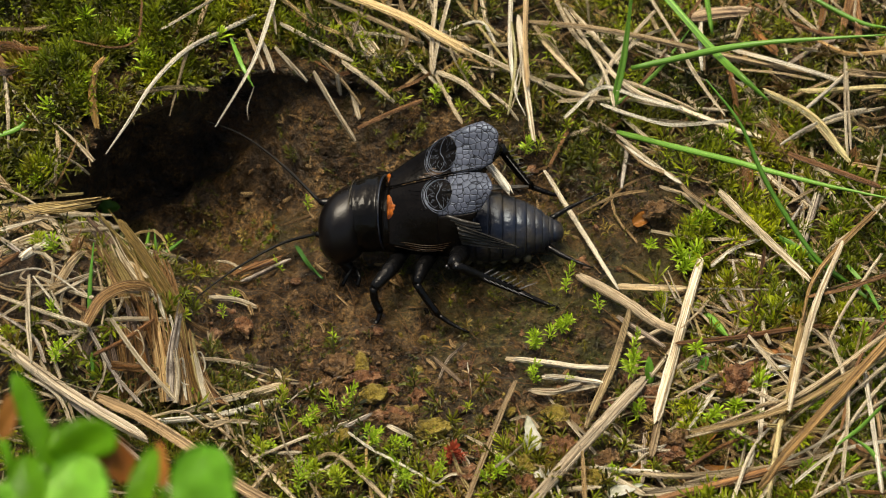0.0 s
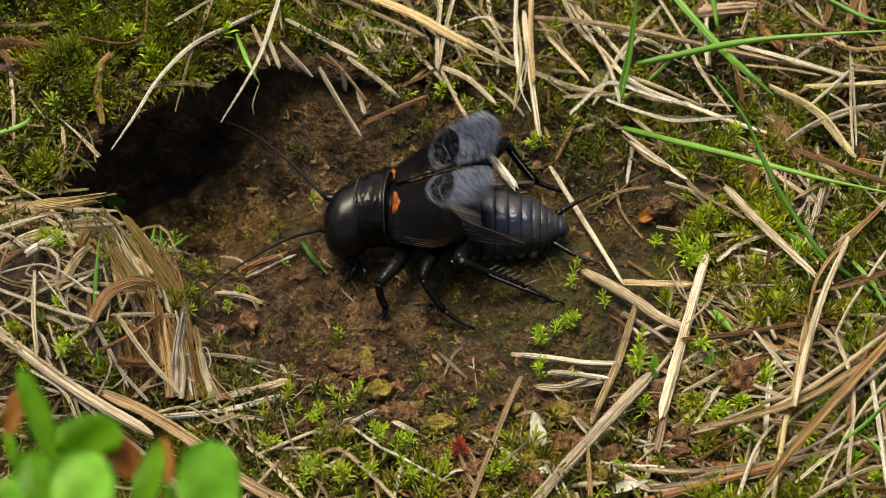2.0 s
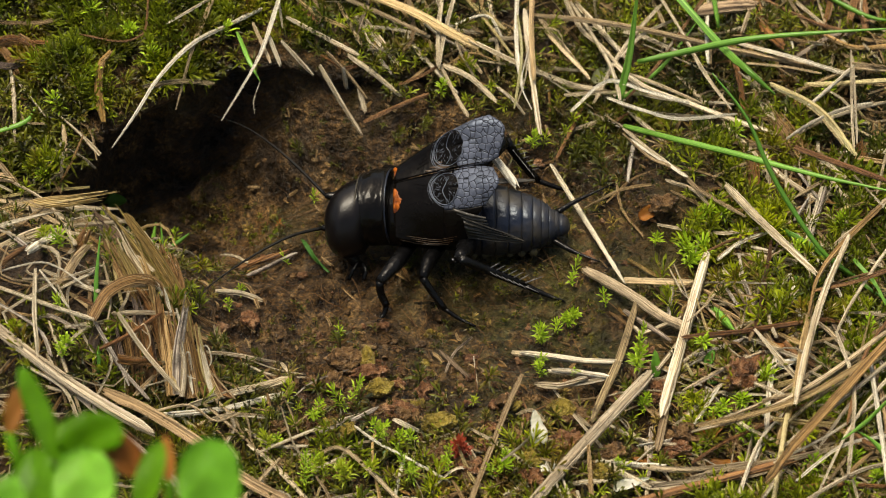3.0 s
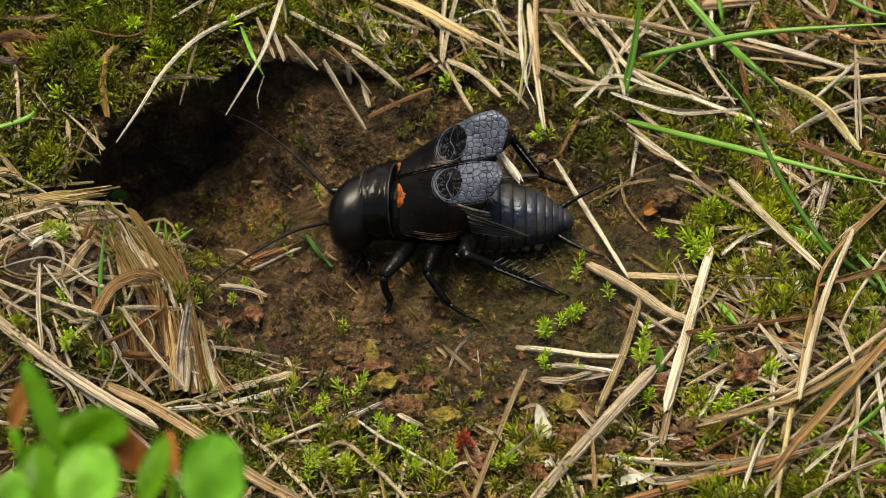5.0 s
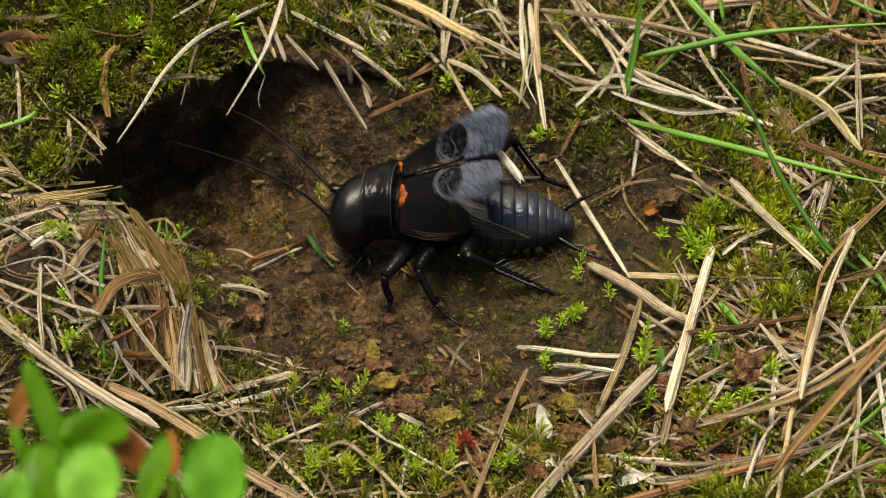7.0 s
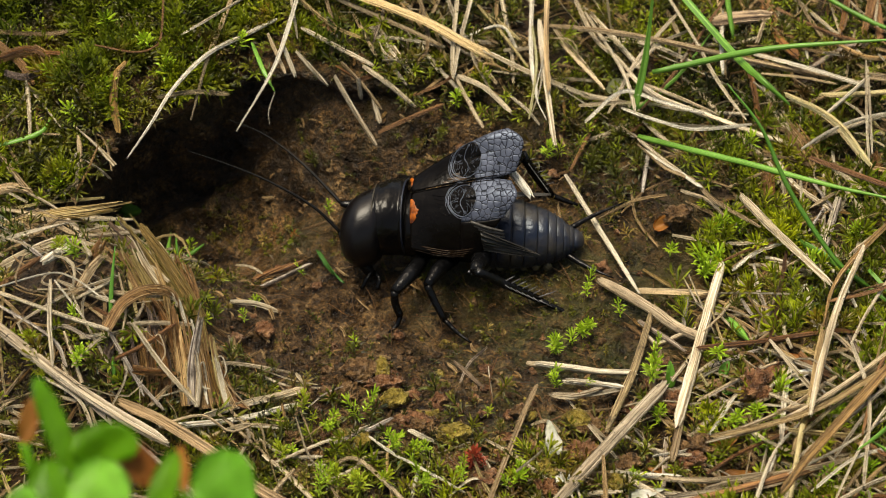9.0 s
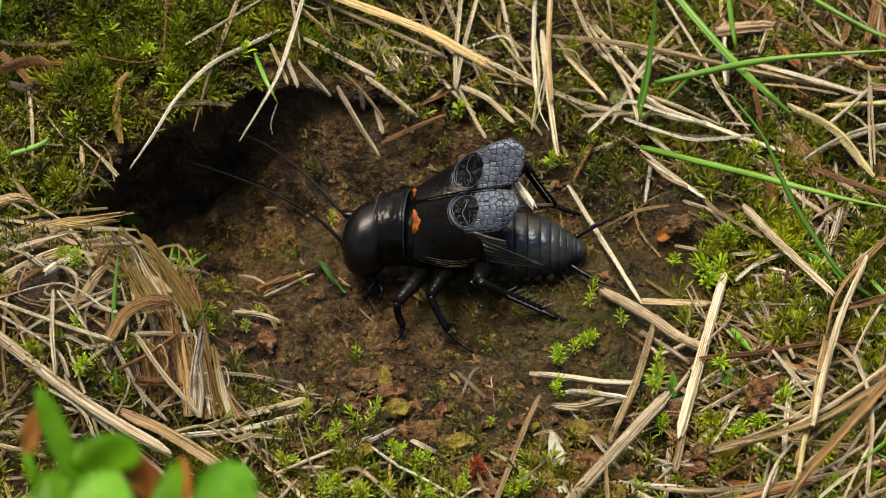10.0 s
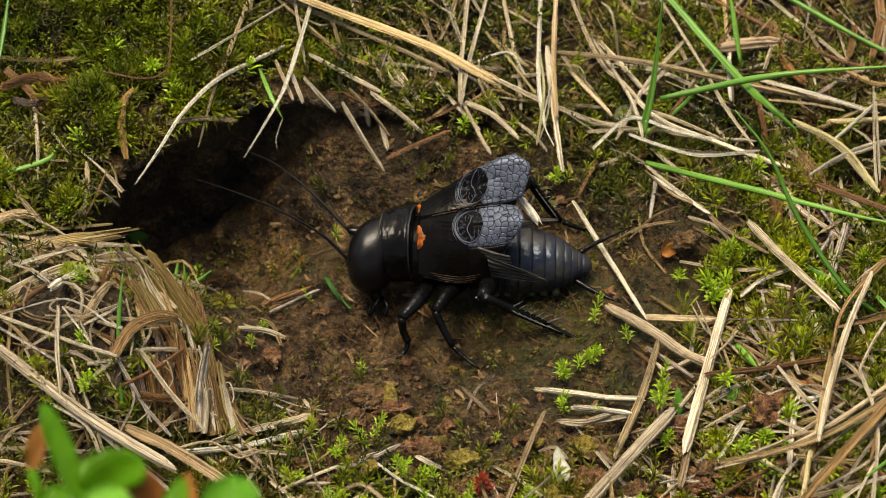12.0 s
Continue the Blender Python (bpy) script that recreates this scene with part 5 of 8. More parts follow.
straw(STRAW_TAN, 1.05, (-42.3, -14.4, 8.2), (-34.1, -21.2, 7.1), (-30.0, -24.2, 6.7), (-25.4, -27.3, 6.6))
straw(STRAW_TAN, 1.0, (-29.3, -22.6, 5.9), (-25.5, -24.4, 5.4), (-21.3, -27.0, 4.5), (-17.4, -29.8, 3.3), (-11.2, -33.1, 2.4))
straw(STRAW_GREY, 0.61, (-33.2, -21.8, 6.2), (-29.1, -25.4, 5.2), (-25.0, -28.9, 4.3), (-21.4, -33.3, 2.8))
straw(STRAW, 0.67, (-22.5, -21.9, 3.4), (-19.0, -19.9, 2.6), (-16.8, -18.9, 2.0))
straw(STRAW_WHITE, 0.76, (-17.0, -19.2, 2.4), (-15.6, -18.7, 2.3), (-14.5, -18.3, 2.3))
straw(STRAW_WHITE, 0.58, (-26.0, -23.6, 3.9), (-19.9, -21.7, 2.5), (-14.8, -19.5, 1.8))
straw(STRAW, 0.26, (-25.9, -23.6, 4.4), (-22.5, -23.0, 4.7), (-20.1, -23.9, 3.6), (-17.7, -23.4, 3.9), (-17.1, -25.0, 2.2))
straw(STRAW, 0.40, (-21.7, -23.3, 2.5), (-18.8, -22.5, 2.7), (-15.4, -22.4, 2.2))
straw(STRAW_WHITE, 0.26, (-8.1, -24.3, 3.4), (-6.0, -26.0, 3.2), (-3.6, -27.6, 3.3), (0.0, -30.1, 3.3))
straw(STRAW_GREY, 0.40, (-11.4, -24.3, 2.4), (-8.5, -23.2, 2.8), (-6.3, -22.2, 3.3))
straw(STRAW_WHITE, 0.48, (-4.6, -23.1, 2.7), (-2.8, -24.2, 2.9))
straw(STRAW, 0.39, (-11.6, -26.7, 2.1), (-9.4, -26.6, 3.4), (-6.9, -28.7, 3.2), (-3.0, -33.0, 2.4))
straw(STRAW, 0.23, (-18.3, -15.5, 1.2), (-15.8, -16.5, 0.8), (-12.2, -17.1, 1.1))
straw(STRAW, 0.41, (-15.0, -14.7, 0.2), (-13.9, -16.9, 1.0))
straw(STRAW, 0.38, (-20.7, -6.0, 0.5), (-17.9, -6.2, -0.6))
straw(STRAW_GREY, 0.43, (-18.7, -2.3, -1.9), (-16.7, -1.0, -2.0), (-14.5, 0.5, -2.1))
straw(STRAW_GREY, 0.31, (-11.0, -23.1, 1.5), (-13.8, -25.4, 2.1))
straw(STRAW, 0.44, (-17.2, -25.3, 1.9), (-14.7, -27.8, 2.1), (-10.6, -32.9, 2.1))
straw(STRAW_GREY, 0.35, (-19.7, -25.2, 1.8), (-17.1, -28.2, 1.8))
straw(STRAW, 0.31, (-5.6, -32.7, 1.9), (-6.5, -27.1, 2.7), (-6.3, -24.3, 3.1))
straw(STRAW_WHITE, 0.30, (-4.9, -33.0, 2.3), (-4.1, -28.0, 2.3), (-3.5, -26.2, 2.3))
straw(STRAW_WHITE, 0.14, (2.2, -13.9, 0.3), (2.5, -19.4, 2.4))
straw(STRAW, 0.44, (-15.4, 20.4, 9.5), (-12.1, 18.9, 8.6), (-8.8, 17.3, 7.8))
straw(STRAW, 0.44, (-14.6, 27.3, 12.7), (-12.5, 21.2, 9.1), (-12.8, 19.0, 7.8))
straw(STRAW, 0.49, (-21.1, 26.7, 12.8), (-7.3, 22.1, 9.1), (-2.3, 20.3, 7.6))
straw(STRAW_WHITE, 0.94, (-18.5, 25.7, 13.1), (-5.1, 22.0, 9.9), (0.0, 20.0, 8.2), (2.5, 19.0, 7.4))
straw(STRAW, 0.54, (2.0, 19.2, 7.7), (6.6, 18.2, 5.7), (11.8, 17.3, 3.8))
straw(STRAW, 0.39, (-18.7, 19.9, 9.2), (-17.0, 15.6, 8.3))
straw(STRAW, 0.44, (-17.1, 18.1, 9.2), (-16.1, 16.2, 7.4))
straw(STRAW, 0.44, (-15.8, 17.3, 9.3), (-13.1, 15.4, 7.0))
sheath(STRAW, 1.09, (-8.9, 22.4, 8.3), (-6.8, 19.7, 7.2), (-5.1, 17.3, 6.4))
straw(STRAW, 0.49, (-12.2, 15.7, 7.6), (-10.4, 13.7, 5.0), (-8.5, 11.8, 2.5))
straw(STRAW, 0.34, (-11.6, 16.9, 8.4), (-9.7, 15.7, 6.7), (-8.0, 14.3, 4.9))
straw(STRAW, 0.54, (-9.5, 16.9, 7.9), (-7.2, 15.8, 6.7), (-4.9, 14.5, 5.2))
straw(STRAW_BROWN, 0.44, (-8.0, 12.4, 3.7), (-5.1, 13.7, 4.3), (-2.1, 14.9, 4.8))
straw(STRAW, 0.30, (-17.3, 27.2, 12.9), (-16.0, 19.7, 9.0))
straw(STRAW, 0.45, (-0.2, 30.0, 10.4), (-1.0, 21.0, 7.8), (-1.1, 17.0, 6.7))
straw(STRAW, 0.40, (1.9, 30.2, 10.2), (-0.3, 20.9, 7.9), (-1.0, 16.6, 6.8))
straw(STRAW, 0.39, (-0.8, 17.1, 6.3), (0.9, 14.1, 4.7), (1.8, 12.8, 4.0))
straw(STRAW_BROWN, 0.34, (-5.1, 15.6, 5.3), (-2.9, 16.5, 5.6), (-1.1, 17.5, 6.1))
straw(STRAW_WHITE, 0.54, (-0.5, 17.1, 6.5), (2.0, 16.0, 6.0), (4.4, 14.1, 4.8))
straw(STRAW, 0.54, (-8.7, 15.4, 4.9), (-8.1, 13.7, 3.9))
straw(STRAW, 0.44, (-10.1, 15.7, 7.4), (-9.9, 15.6, 5.0))
straw(STRAW, 0.39, (-19.1, 25.9, 12.2), (-13.3, 21.5, 9.6), (-10.0, 19.9, 8.9))
straw(STRAW_GREY, 0.39, (-7.8, 19.0, 7.5), (-5.6, 16.3, 6.3))
straw(STRAW, 0.40, (-5.5, 29.3, 11.0), (-3.5, 21.0, 7.9), (-4.6, 18.1, 6.8))
straw(STRAW, 0.40, (2.8, 31.4, 9.2), (4.5, 21.7, 6.5), (4.8, 17.5, 5.3))
straw(STRAW_WHITE, 0.30, (0.0, 22.1, 6.8), (3.6, 22.8, 7.7), (5.3, 21.0, 6.3))
straw(STRAW_WHITE, 0.63, (4.5, 9.4, 1.9), (5.3, 8.3, 1.4), (6.1, 7.3, 0.9))
straw(STRAW_WHITE, 0.45, (6.9, 31.0, 9.5), (6.5, 20.5, 6.8), (7.0, 14.9, 5.5))
straw(STRAW_WHITE, 0.64, (7.4, 23.2, 8.0), (7.9, 17.8, 6.4), (8.7, 10.4, 4.3))
straw(STRAW, 0.55, (8.4, 30.6, 9.9), (8.0, 21.3, 7.6), (8.2, 15.6, 6.3))
straw(STRAW_WHITE, 0.30, (6.7, 23.0, 7.5), (7.0, 18.6, 6.4), (6.2, 12.9, 5.0))
straw(STRAW, 0.60, (8.6, 23.5, 7.2), (14.1, 22.6, 7.3), (19.5, 21.4, 7.1), (25.5, 19.8, 6.7), (31.4, 18.2, 6.4), (38.3, 16.5, 6.1))
straw(STRAW, 0.50, (8.9, 23.4, 6.8), (11.4, 21.1, 4.7), (13.5, 19.1, 2.8))
straw(STRAW_WHITE, 0.45, (9.3, 31.7, 8.9), (12.5, 23.8, 6.0), (15.2, 20.6, 5.2), (17.8, 17.0, 4.1))
straw(STRAW, 0.60, (12.7, 27.6, 5.1), (14.8, 23.9, 5.1), (16.9, 20.0, 5.0))
straw(STRAW_WHITE, 0.40, (11.7, 16.8, 2.9), (15.1, 16.9, 3.1), (19.0, 16.6, 3.1))
straw(STRAW, 0.40, (19.0, 16.6, 3.0), (22.7, 15.6, 3.2), (27.2, 14.6, 3.7))
straw(STRAW, 0.65, (8.4, 18.0, 4.8), (11.9, 17.8, 3.3), (15.3, 17.9, 2.3))
straw(STRAW_WHITE, 0.59, (16.2, 18.3, 5.5), (18.8, 16.1, 4.7), (22.6, 14.2, 4.4), (27.3, 11.9, 4.1), (31.0, 10.2, 4.0))
straw(STRAW, 0.39, (16.5, 15.6, 2.8), (19.9, 14.2, 3.0), (24.2, 13.1, 3.6), (27.3, 12.6, 4.4))
straw(STRAW, 0.40, (17.7, 32.4, 8.3), (22.3, 22.1, 6.8), (24.3, 17.3, 6.1), (26.8, 12.3, 5.5))
straw(STRAW_BROWN, 0.30, (28.7, 31.0, 9.5), (22.9, 22.5, 6.5), (20.0, 18.3, 5.1), (17.1, 15.0, 4.1))
straw(STRAW_BROWN, 0.44, (13.1, 16.9, 1.2), (11.8, 13.3, 1.6), (10.2, 9.0, 2.1))
straw(STRAW, 0.48, (16.7, 10.6, 3.6), (19.0, 7.6, 3.7), (21.5, 5.5, 4.2), (23.4, 2.7, 4.2), (27.0, -1.0, 4.8))
straw(STRAW_WHITE, 0.39, (17.3, 10.9, 2.7), (20.0, 7.3, 3.8), (22.1, 4.3, 4.6))
straw(STRAW, 0.44, (17.5, 15.4, 2.0), (20.7, 10.7, 2.3))
straw(STRAW_WHITE, 0.48, (9.7, 7.8, 2.2), (11.5, 3.7, 2.1), (13.9, -1.8, 2.1), (15.9, -6.5, 2.1))
sheath(STRAW_WHITE, 1.34, (25.4, 26.9, 5.1), (28.2, 25.8, 5.9), (29.9, 25.1, 6.1))
straw(STRAW_BROWN, 0.90, (29.6, 26.9, 6.5), (30.6, 22.3, 6.6), (32.1, 19.3, 7.1))
straw(STRAW_BROWN, 0.40, (21.4, 33.8, 6.7), (34.0, 23.7, 6.9), (38.2, 21.0, 7.4))
sheath(STRAW, 1.41, (29.3, 18.1, 4.6), (31.4, 14.3, 2.6), (33.3, 8.4, 2.6))
straw(STRAW_WHITE, 0.68, (31.8, 16.0, 4.7), (34.8, 12.8, 5.2), (36.4, 9.9, 5.1), (38.0, 6.8, 5.0))
straw(STRAW_WHITE, 0.59, (34.3, 15.0, 6.2), (38.6, 14.5, 6.7), (42.5, 14.1, 7.3))
straw(STRAW, 0.39, (31.0, 9.5, 3.2), (34.7, 11.2, 4.5), (38.5, 12.3, 5.3), (41.9, 13.0, 5.7))
straw(STRAW, 0.29, (38.5, 17.7, 7.9), (38.0, 11.2, 6.8), (37.8, 6.3, 6.0))
straw(STRAW, 0.74, (38.4, 16.7, 6.8), (42.6, 15.4, 7.8))
straw(STRAW, 0.79, (25.7, 2.0, 5.5), (28.2, -1.7, 5.4), (31.4, -6.2, 5.4), (32.8, -8.3, 5.4))
straw(STRAW_WHITE, 0.29, (41.2, 7.4, 6.2), (39.3, 0.7, 6.1))
straw(STRAW, 0.52, (41.1, 1.6, 5.2), (38.1, -1.6, 4.8), (35.2, -4.3, 4.7))
straw(STRAW, 0.34, (24.7, 5.0, 3.7), (28.2, 7.2, 3.3))
straw(STRAW, 0.48, (29.8, 8.8, 3.1), (31.2, 5.9, 3.0), (34.5, 1.8, 3.7))
straw(STRAW_WHITE, 0.38, (34.7, 3.3, 4.0), (33.3, -0.8, 3.3), (32.7, -2.7, 2.9))
sheath(STRAW, 1.16, (27.6, 1.4, 2.6), (30.9, 1.6, 2.5), (35.0, 0.7, 2.7))
straw(STRAW_GREY, 0.44, (17.8, 11.7, 2.1), (16.8, 5.2, 3.0))
straw(STRAW, 0.45, (20.9, 25.4, 6.7), (16.9, 20.7, 5.1), (14.0, 15.7, 3.1))
straw(STRAW, 0.40, (21.8, 23.7, 4.6), (25.7, 22.3, 5.7), (28.4, 21.9, 7.0))
straw(STRAW_WHITE, 0.45, (25.2, 33.8, 7.1), (25.3, 23.3, 5.6), (25.3, 19.1, 5.1))
straw(STRAW, 0.45, (13.2, 24.7, 4.4), (18.1, 22.8, 5.3), (22.8, 19.7, 5.3))
straw(STRAW, 0.49, (35.9, 20.9, 7.2), (39.0, 18.8, 7.3), (42.8, 17.7, 8.7))
straw(STRAW_GREY, 0.45, (33.7, 18.8, 6.1), (37.0, 20.6, 7.1), (39.2, 21.0, 7.1))
straw(STRAW, 0.44, (26.3, 12.3, 3.4), (29.2, 8.2, 3.0), (30.2, 5.7, 2.5))
straw(STRAW_BROWN, 0.59, (27.3, 20.7, 5.9), (28.1, 16.2, 4.9), (28.4, 12.5, 4.0))
straw(STRAW, 0.43, (37.9, 6.3, 5.0), (41.8, 5.7, 4.8))
straw(STRAW_WHITE, 0.48, (37.0, 7.3, 4.7), (40.1, 7.1, 4.9), (42.0, 7.2, 5.2))
straw(STRAW, 0.57, (36.2, -0.2, 4.6), (38.9, 0.8, 4.7), (41.4, 1.1, 4.2))
straw(STRAW, 0.47, (35.6, 3.9, 4.4), (36.9, 0.5, 4.2), (36.1, -2.7, 3.8))
straw(STRAW_BROWN, 1.00, (40.0, 31.5, 9.1), (40.3, 21.4, 7.5))
straw(STRAW, 0.38, (20.4, 4.3, 4.0), (23.0, 3.0, 3.8), (25.0, 0.5, 2.7))
straw(STRAW, 0.40, (27.9, 33.1, 7.7), (36.2, 22.9, 6.8), (39.1, 19.1, 6.6))
straw(GRASS, 0.94, (18.5, 31.8, 8.9), (25.4, 19.9, 8.1), (28.0, 13.6, 9.6), (30.7, 11.7, 7.9), taper=0.35, flat=0.3)
straw(GRASS, 0.66, (18.1, 17.3, 6.7), (22.5, 17.3, 8.1), (27.7, 16.6, 10.3), (32.9, 16.3, 11.4), (42.0, 15.6, 12.8), taper=0.35, flat=0.3)
straw(GRASS, 0.77, (16.3, 14.4, 4.4), (17.2, 17.0, 9.4), (18.2, 22.4, 17.0), taper=0.35, flat=0.3)
straw(GRASS, 0.64, (16.6, 11.6, 3.9), (21.1, 8.4, 5.4), (27.0, 4.7, 7.0), (34.3, 0.6, 8.3), (40.3, -2.2, 9.3), taper=0.35, flat=0.3)
straw(GRASS, 0.52, (36.5, -7.7, 4.1), (33.3, -6.5, 6.5), (29.0, -3.3, 12.0), (26.2, -0.6, 17.2), (23.1, 1.6, 20.5), taper=0.35, flat=0.3)
straw(GRASS, 0.56, (29.3, 30.7, 9.3), (39.2, 22.4, 8.8), (42.9, 20.0, 9.5), taper=0.35, flat=0.3)
straw(GRASS, 0.61, (26.4, 22.7, 6.2), (25.0, 28.7, 11.6), taper=0.35, flat=0.3)
straw(GRASS, 0.44, (16.8, 15.7, 3.5), (20.7, 19.1, 4.4), (24.3, 23.8, 6.0), taper=0.35, flat=0.3)
straw(GRASS, 0.67, (30.4, -1.3, 3.5), (33.3, -4.0, 3.8), (36.5, -7.6, 3.9), (39.5, -11.0, 4.0), taper=0.35, flat=0.3)
straw(GRASS_DARK, 0.48, (-13.9, 1.7, -1.5), (-12.6, -1.0, -0.8), (-11.1, -3.7, 0.1))
straw(GRASS, 0.39, (-30.7, -15.7, 8.7), (-30.6, -13.5, 10.7), (-30.3, -10.9, 13.0), taper=0.35, flat=0.3)
straw(GRASS, 0.44, (-30.3, -20.8, 6.3), (-30.2, -19.7, 7.4), (-30.2, -19.1, 7.9), taper=0.35, flat=0.3)
straw(GRASS, 0.50, (-29.1, 6.1, -7.5), (-28.7, 6.9, -6.8), (-28.4, 7.9, -5.8), taper=0.35, flat=0.3)
straw(GRASS, 0.53, (-45.8, 8.7, 4.8), (-40.3, 10.3, 5.4), (-39.0, 11.4, 6.2), taper=0.35, flat=0.3)
straw(GRASS, 0.91, (23.7, -10.3, 2.8), (24.5, -12.5, 3.5), (25.3, -14.4, 4.1), taper=0.35, flat=0.3)
straw(GRASS, 0.92, (31.5, -6.3, 2.5), (30.7, -9.6, 3.1), (30.0, -12.4, 3.7), taper=0.35, flat=0.3)
straw(GRASS, 0.48, (36.9, -25.7, 8.8), (34.7, -28.1, 8.8), (32.6, -29.8, 8.7), taper=0.35, flat=0.3)
straw(STRAW, 1.04, (23.5, -4.9, 3.4), (21.7, -11.2, 3.4), (19.8, -18.1, 3.6), (18.5, -22.9, 3.7))
straw(STRAW, 0.75, (18.8, -22.2, 3.3), (18.3, -24.3, 3.1), (17.9, -26.1, 2.8))
straw(STRAW_TAN, 1.10, (17.4, -18.5, 3.1), (14.5, -22.4, 3.4), (10.9, -27.4, 3.9), (6.0, -34.6, 4.6))
straw(STRAW_GREY, 0.73, (16.8, -9.2, 1.8), (15.2, -14.9, 1.5), (13.7, -19.0, 1.5), (12.6, -21.9, 1.5))
straw(STRAW_TAN, 0.97, (12.6, -4.9, 1.7), (16.2, -7.9, 2.0), (19.1, -10.8, 2.1), (21.2, -12.4, 2.4))
straw(STRAW_GREY, 0.51, (16.0, -9.2, 1.0), (19.6, -13.4, 1.9))
straw(STRAW_WHITE, 0.65, (16.0, -6.0, 1.6), (18.9, -6.3, 1.8), (22.0, -6.6, 2.0))
straw(STRAW, 0.53, (6.3, -18.0, 2.4), (4.7, -22.8, 2.8), (1.4, -34.1, 3.9))
straw(STRAW_WHITE, 0.55, (5.9, -13.8, 0.6), (8.9, -14.4, 0.6), (14.0, -15.3, 0.9))
straw(STRAW_WHITE, 0.50, (9.1, -15.9, 0.6), (13.9, -16.9, 1.1))
straw(STRAW, 0.45, (7.7, -18.1, 1.5), (10.8, -17.8, 1.1), (13.9, -17.1, 1.1))
straw(STRAW_WHITE, 0.36, (10.1, -20.2, 1.3), (12.7, -22.8, 1.0))
straw(STRAW_WHITE, 0.27, (22.7, -9.3, 2.4), (24.6, -12.8, 3.3))
straw(STRAW_BROWN, 0.59, (20.8, -14.8, 4.0), (25.8, -14.5, 4.4), (32.3, -13.8, 5.0), (34.5, -13.9, 4.9))
straw(STRAW_GREY, 0.41, (21.5, -16.2, 3.0), (25.8, -15.1, 4.0))
straw(STRAW_WHITE, 0.31, (20.4, -20.2, 3.2), (24.0, -18.4, 4.1), (27.2, -17.1, 4.7))
straw(STRAW, 0.28, (26.0, -5.0, 2.7), (27.4, -11.5, 3.8))
straw(STRAW_BROWN, 0.41, (29.4, -3.4, 3.9), (27.9, -10.6, 4.3), (26.9, -14.3, 4.7))
straw(STRAW_WHITE, 0.37, (24.6, -4.6, 2.9), (26.7, -3.0, 3.4), (29.2, -1.9, 3.5))
straw(STRAW, 0.42, (25.1, -5.2, 1.9), (26.7, -9.8, 3.4))
straw(STRAW_GREY, 0.46, (20.4, -6.8, 1.5), (19.7, -11.0, 1.7))
straw(STRAW_GOLD, 0.82, (39.0, -17.2, 7.9), (34.5, -22.6, 7.9), (29.0, -29.3, 8.0), (26.1, -33.3, 8.0))
straw(STRAW, 0.48, (38.9, -16.2, 7.4), (32.3, -21.4, 6.5), (26.2, -25.3, 6.3), (20.6, -27.6, 6.9))
straw(STRAW, 0.67, (35.8, -5.6, 7.0), (33.2, -11.9, 7.4), (31.3, -18.0, 7.7), (29.3, -25.6, 8.2))
straw(STRAW_BROWN, 0.41, (39.8, -9.1, 6.8), (35.9, -10.6, 6.6), (32.4, -11.7, 6.7))
straw(STRAW_WHITE, 0.43, (29.7, -22.1, 5.8), (28.6, -25.8, 5.7), (26.5, -35.5, 5.7))
straw(STRAW_GREY, 0.40, (35.0, -12.5, 4.2), (36.5, -16.2, 4.7), (37.9, -19.3, 5.2))
straw(STRAW_BROWN, 0.73, (11.4, -33.5, 3.1), (24.6, -29.6, 3.7), (30.8, -27.8, 4.1))
straw(STRAW_WHITE, 0.57, (14.4, -27.6, 2.6), (20.0, -28.5, 2.8), (26.2, -28.5, 3.8))
straw(STRAW_TAN, 0.78, (17.5, -30.2, 2.7), (22.3, -29.7, 2.9), (26.6, -29.2, 3.3))
straw(STRAW_WHITE, 0.43, (36.4, -19.4, 6.4), (36.3, -26.7, 7.0), (36.1, -33.8, 7.7))
straw(STRAW_WHITE, 0.49, (28.6, -17.4, 4.7), (27.7, -21.2, 4.6), (27.1, -25.4, 4.5))
straw(STRAW_WHITE, 0.46, (31.0, -6.7, 3.0), (31.2, -13.8, 4.6))
straw(STRAW, 0.61, (13.2, -27.6, 2.8), (14.9, -28.8, 2.6), (16.8, -30.1, 2.6))
straw(STRAW_GREY, 0.48, (17.6, -23.2, 1.7), (17.0, -28.7, 2.4))
straw(STRAW, 0.41, (31.4, -16.9, 5.5), (35.7, -14.7, 4.5), (39.5, -11.8, 4.2))
straw(STRAW, 0.40, (30.9, -12.3, 4.7), (33.6, -15.2, 5.0), (36.9, -21.2, 4.6))
straw(STRAW, 0.44, (22.5, -24.7, 4.4), (27.5, -22.5, 4.7), (32.1, -19.5, 5.7))
straw(STRAW_WHITE, 0.35, (23.5, -34.1, 3.9), (26.2, -27.3, 4.6), (28.9, -23.7, 4.7))
straw(STRAW, 0.35, (31.5, -27.3, 4.6), (34.8, -22.7, 5.0), (38.5, -20.3, 4.3))
straw(STRAW, 0.43, (31.6, -31.3, 4.4), (34.7, -27.6, 5.0), (37.8, -25.7, 4.9))
straw(STRAW_GREY, 0.44, (22.5, -20.0, 3.2), (25.1, -23.9, 3.3), (26.9, -26.4, 3.4))
straw(STRAW, 0.41, (35.7, -5.9, 3.6), (37.2, -11.2, 3.5), (39.2, -14.3, 4.0))
straw(STRAW_WHITE, 0.32, (32.9, -3.6, 3.3), (34.9, -8.9, 3.9), (35.8, -14.5, 4.3))
straw(STRAW, 0.41, (25.9, -14.0, 3.7), (29.0, -11.7, 4.1), (32.2, -10.3, 3.9))
straw(STRAW_WHITE, 0.35, (16.3, -25.7, 2.5), (20.3, -24.4, 2.5), (23.3, -20.8, 4.2))
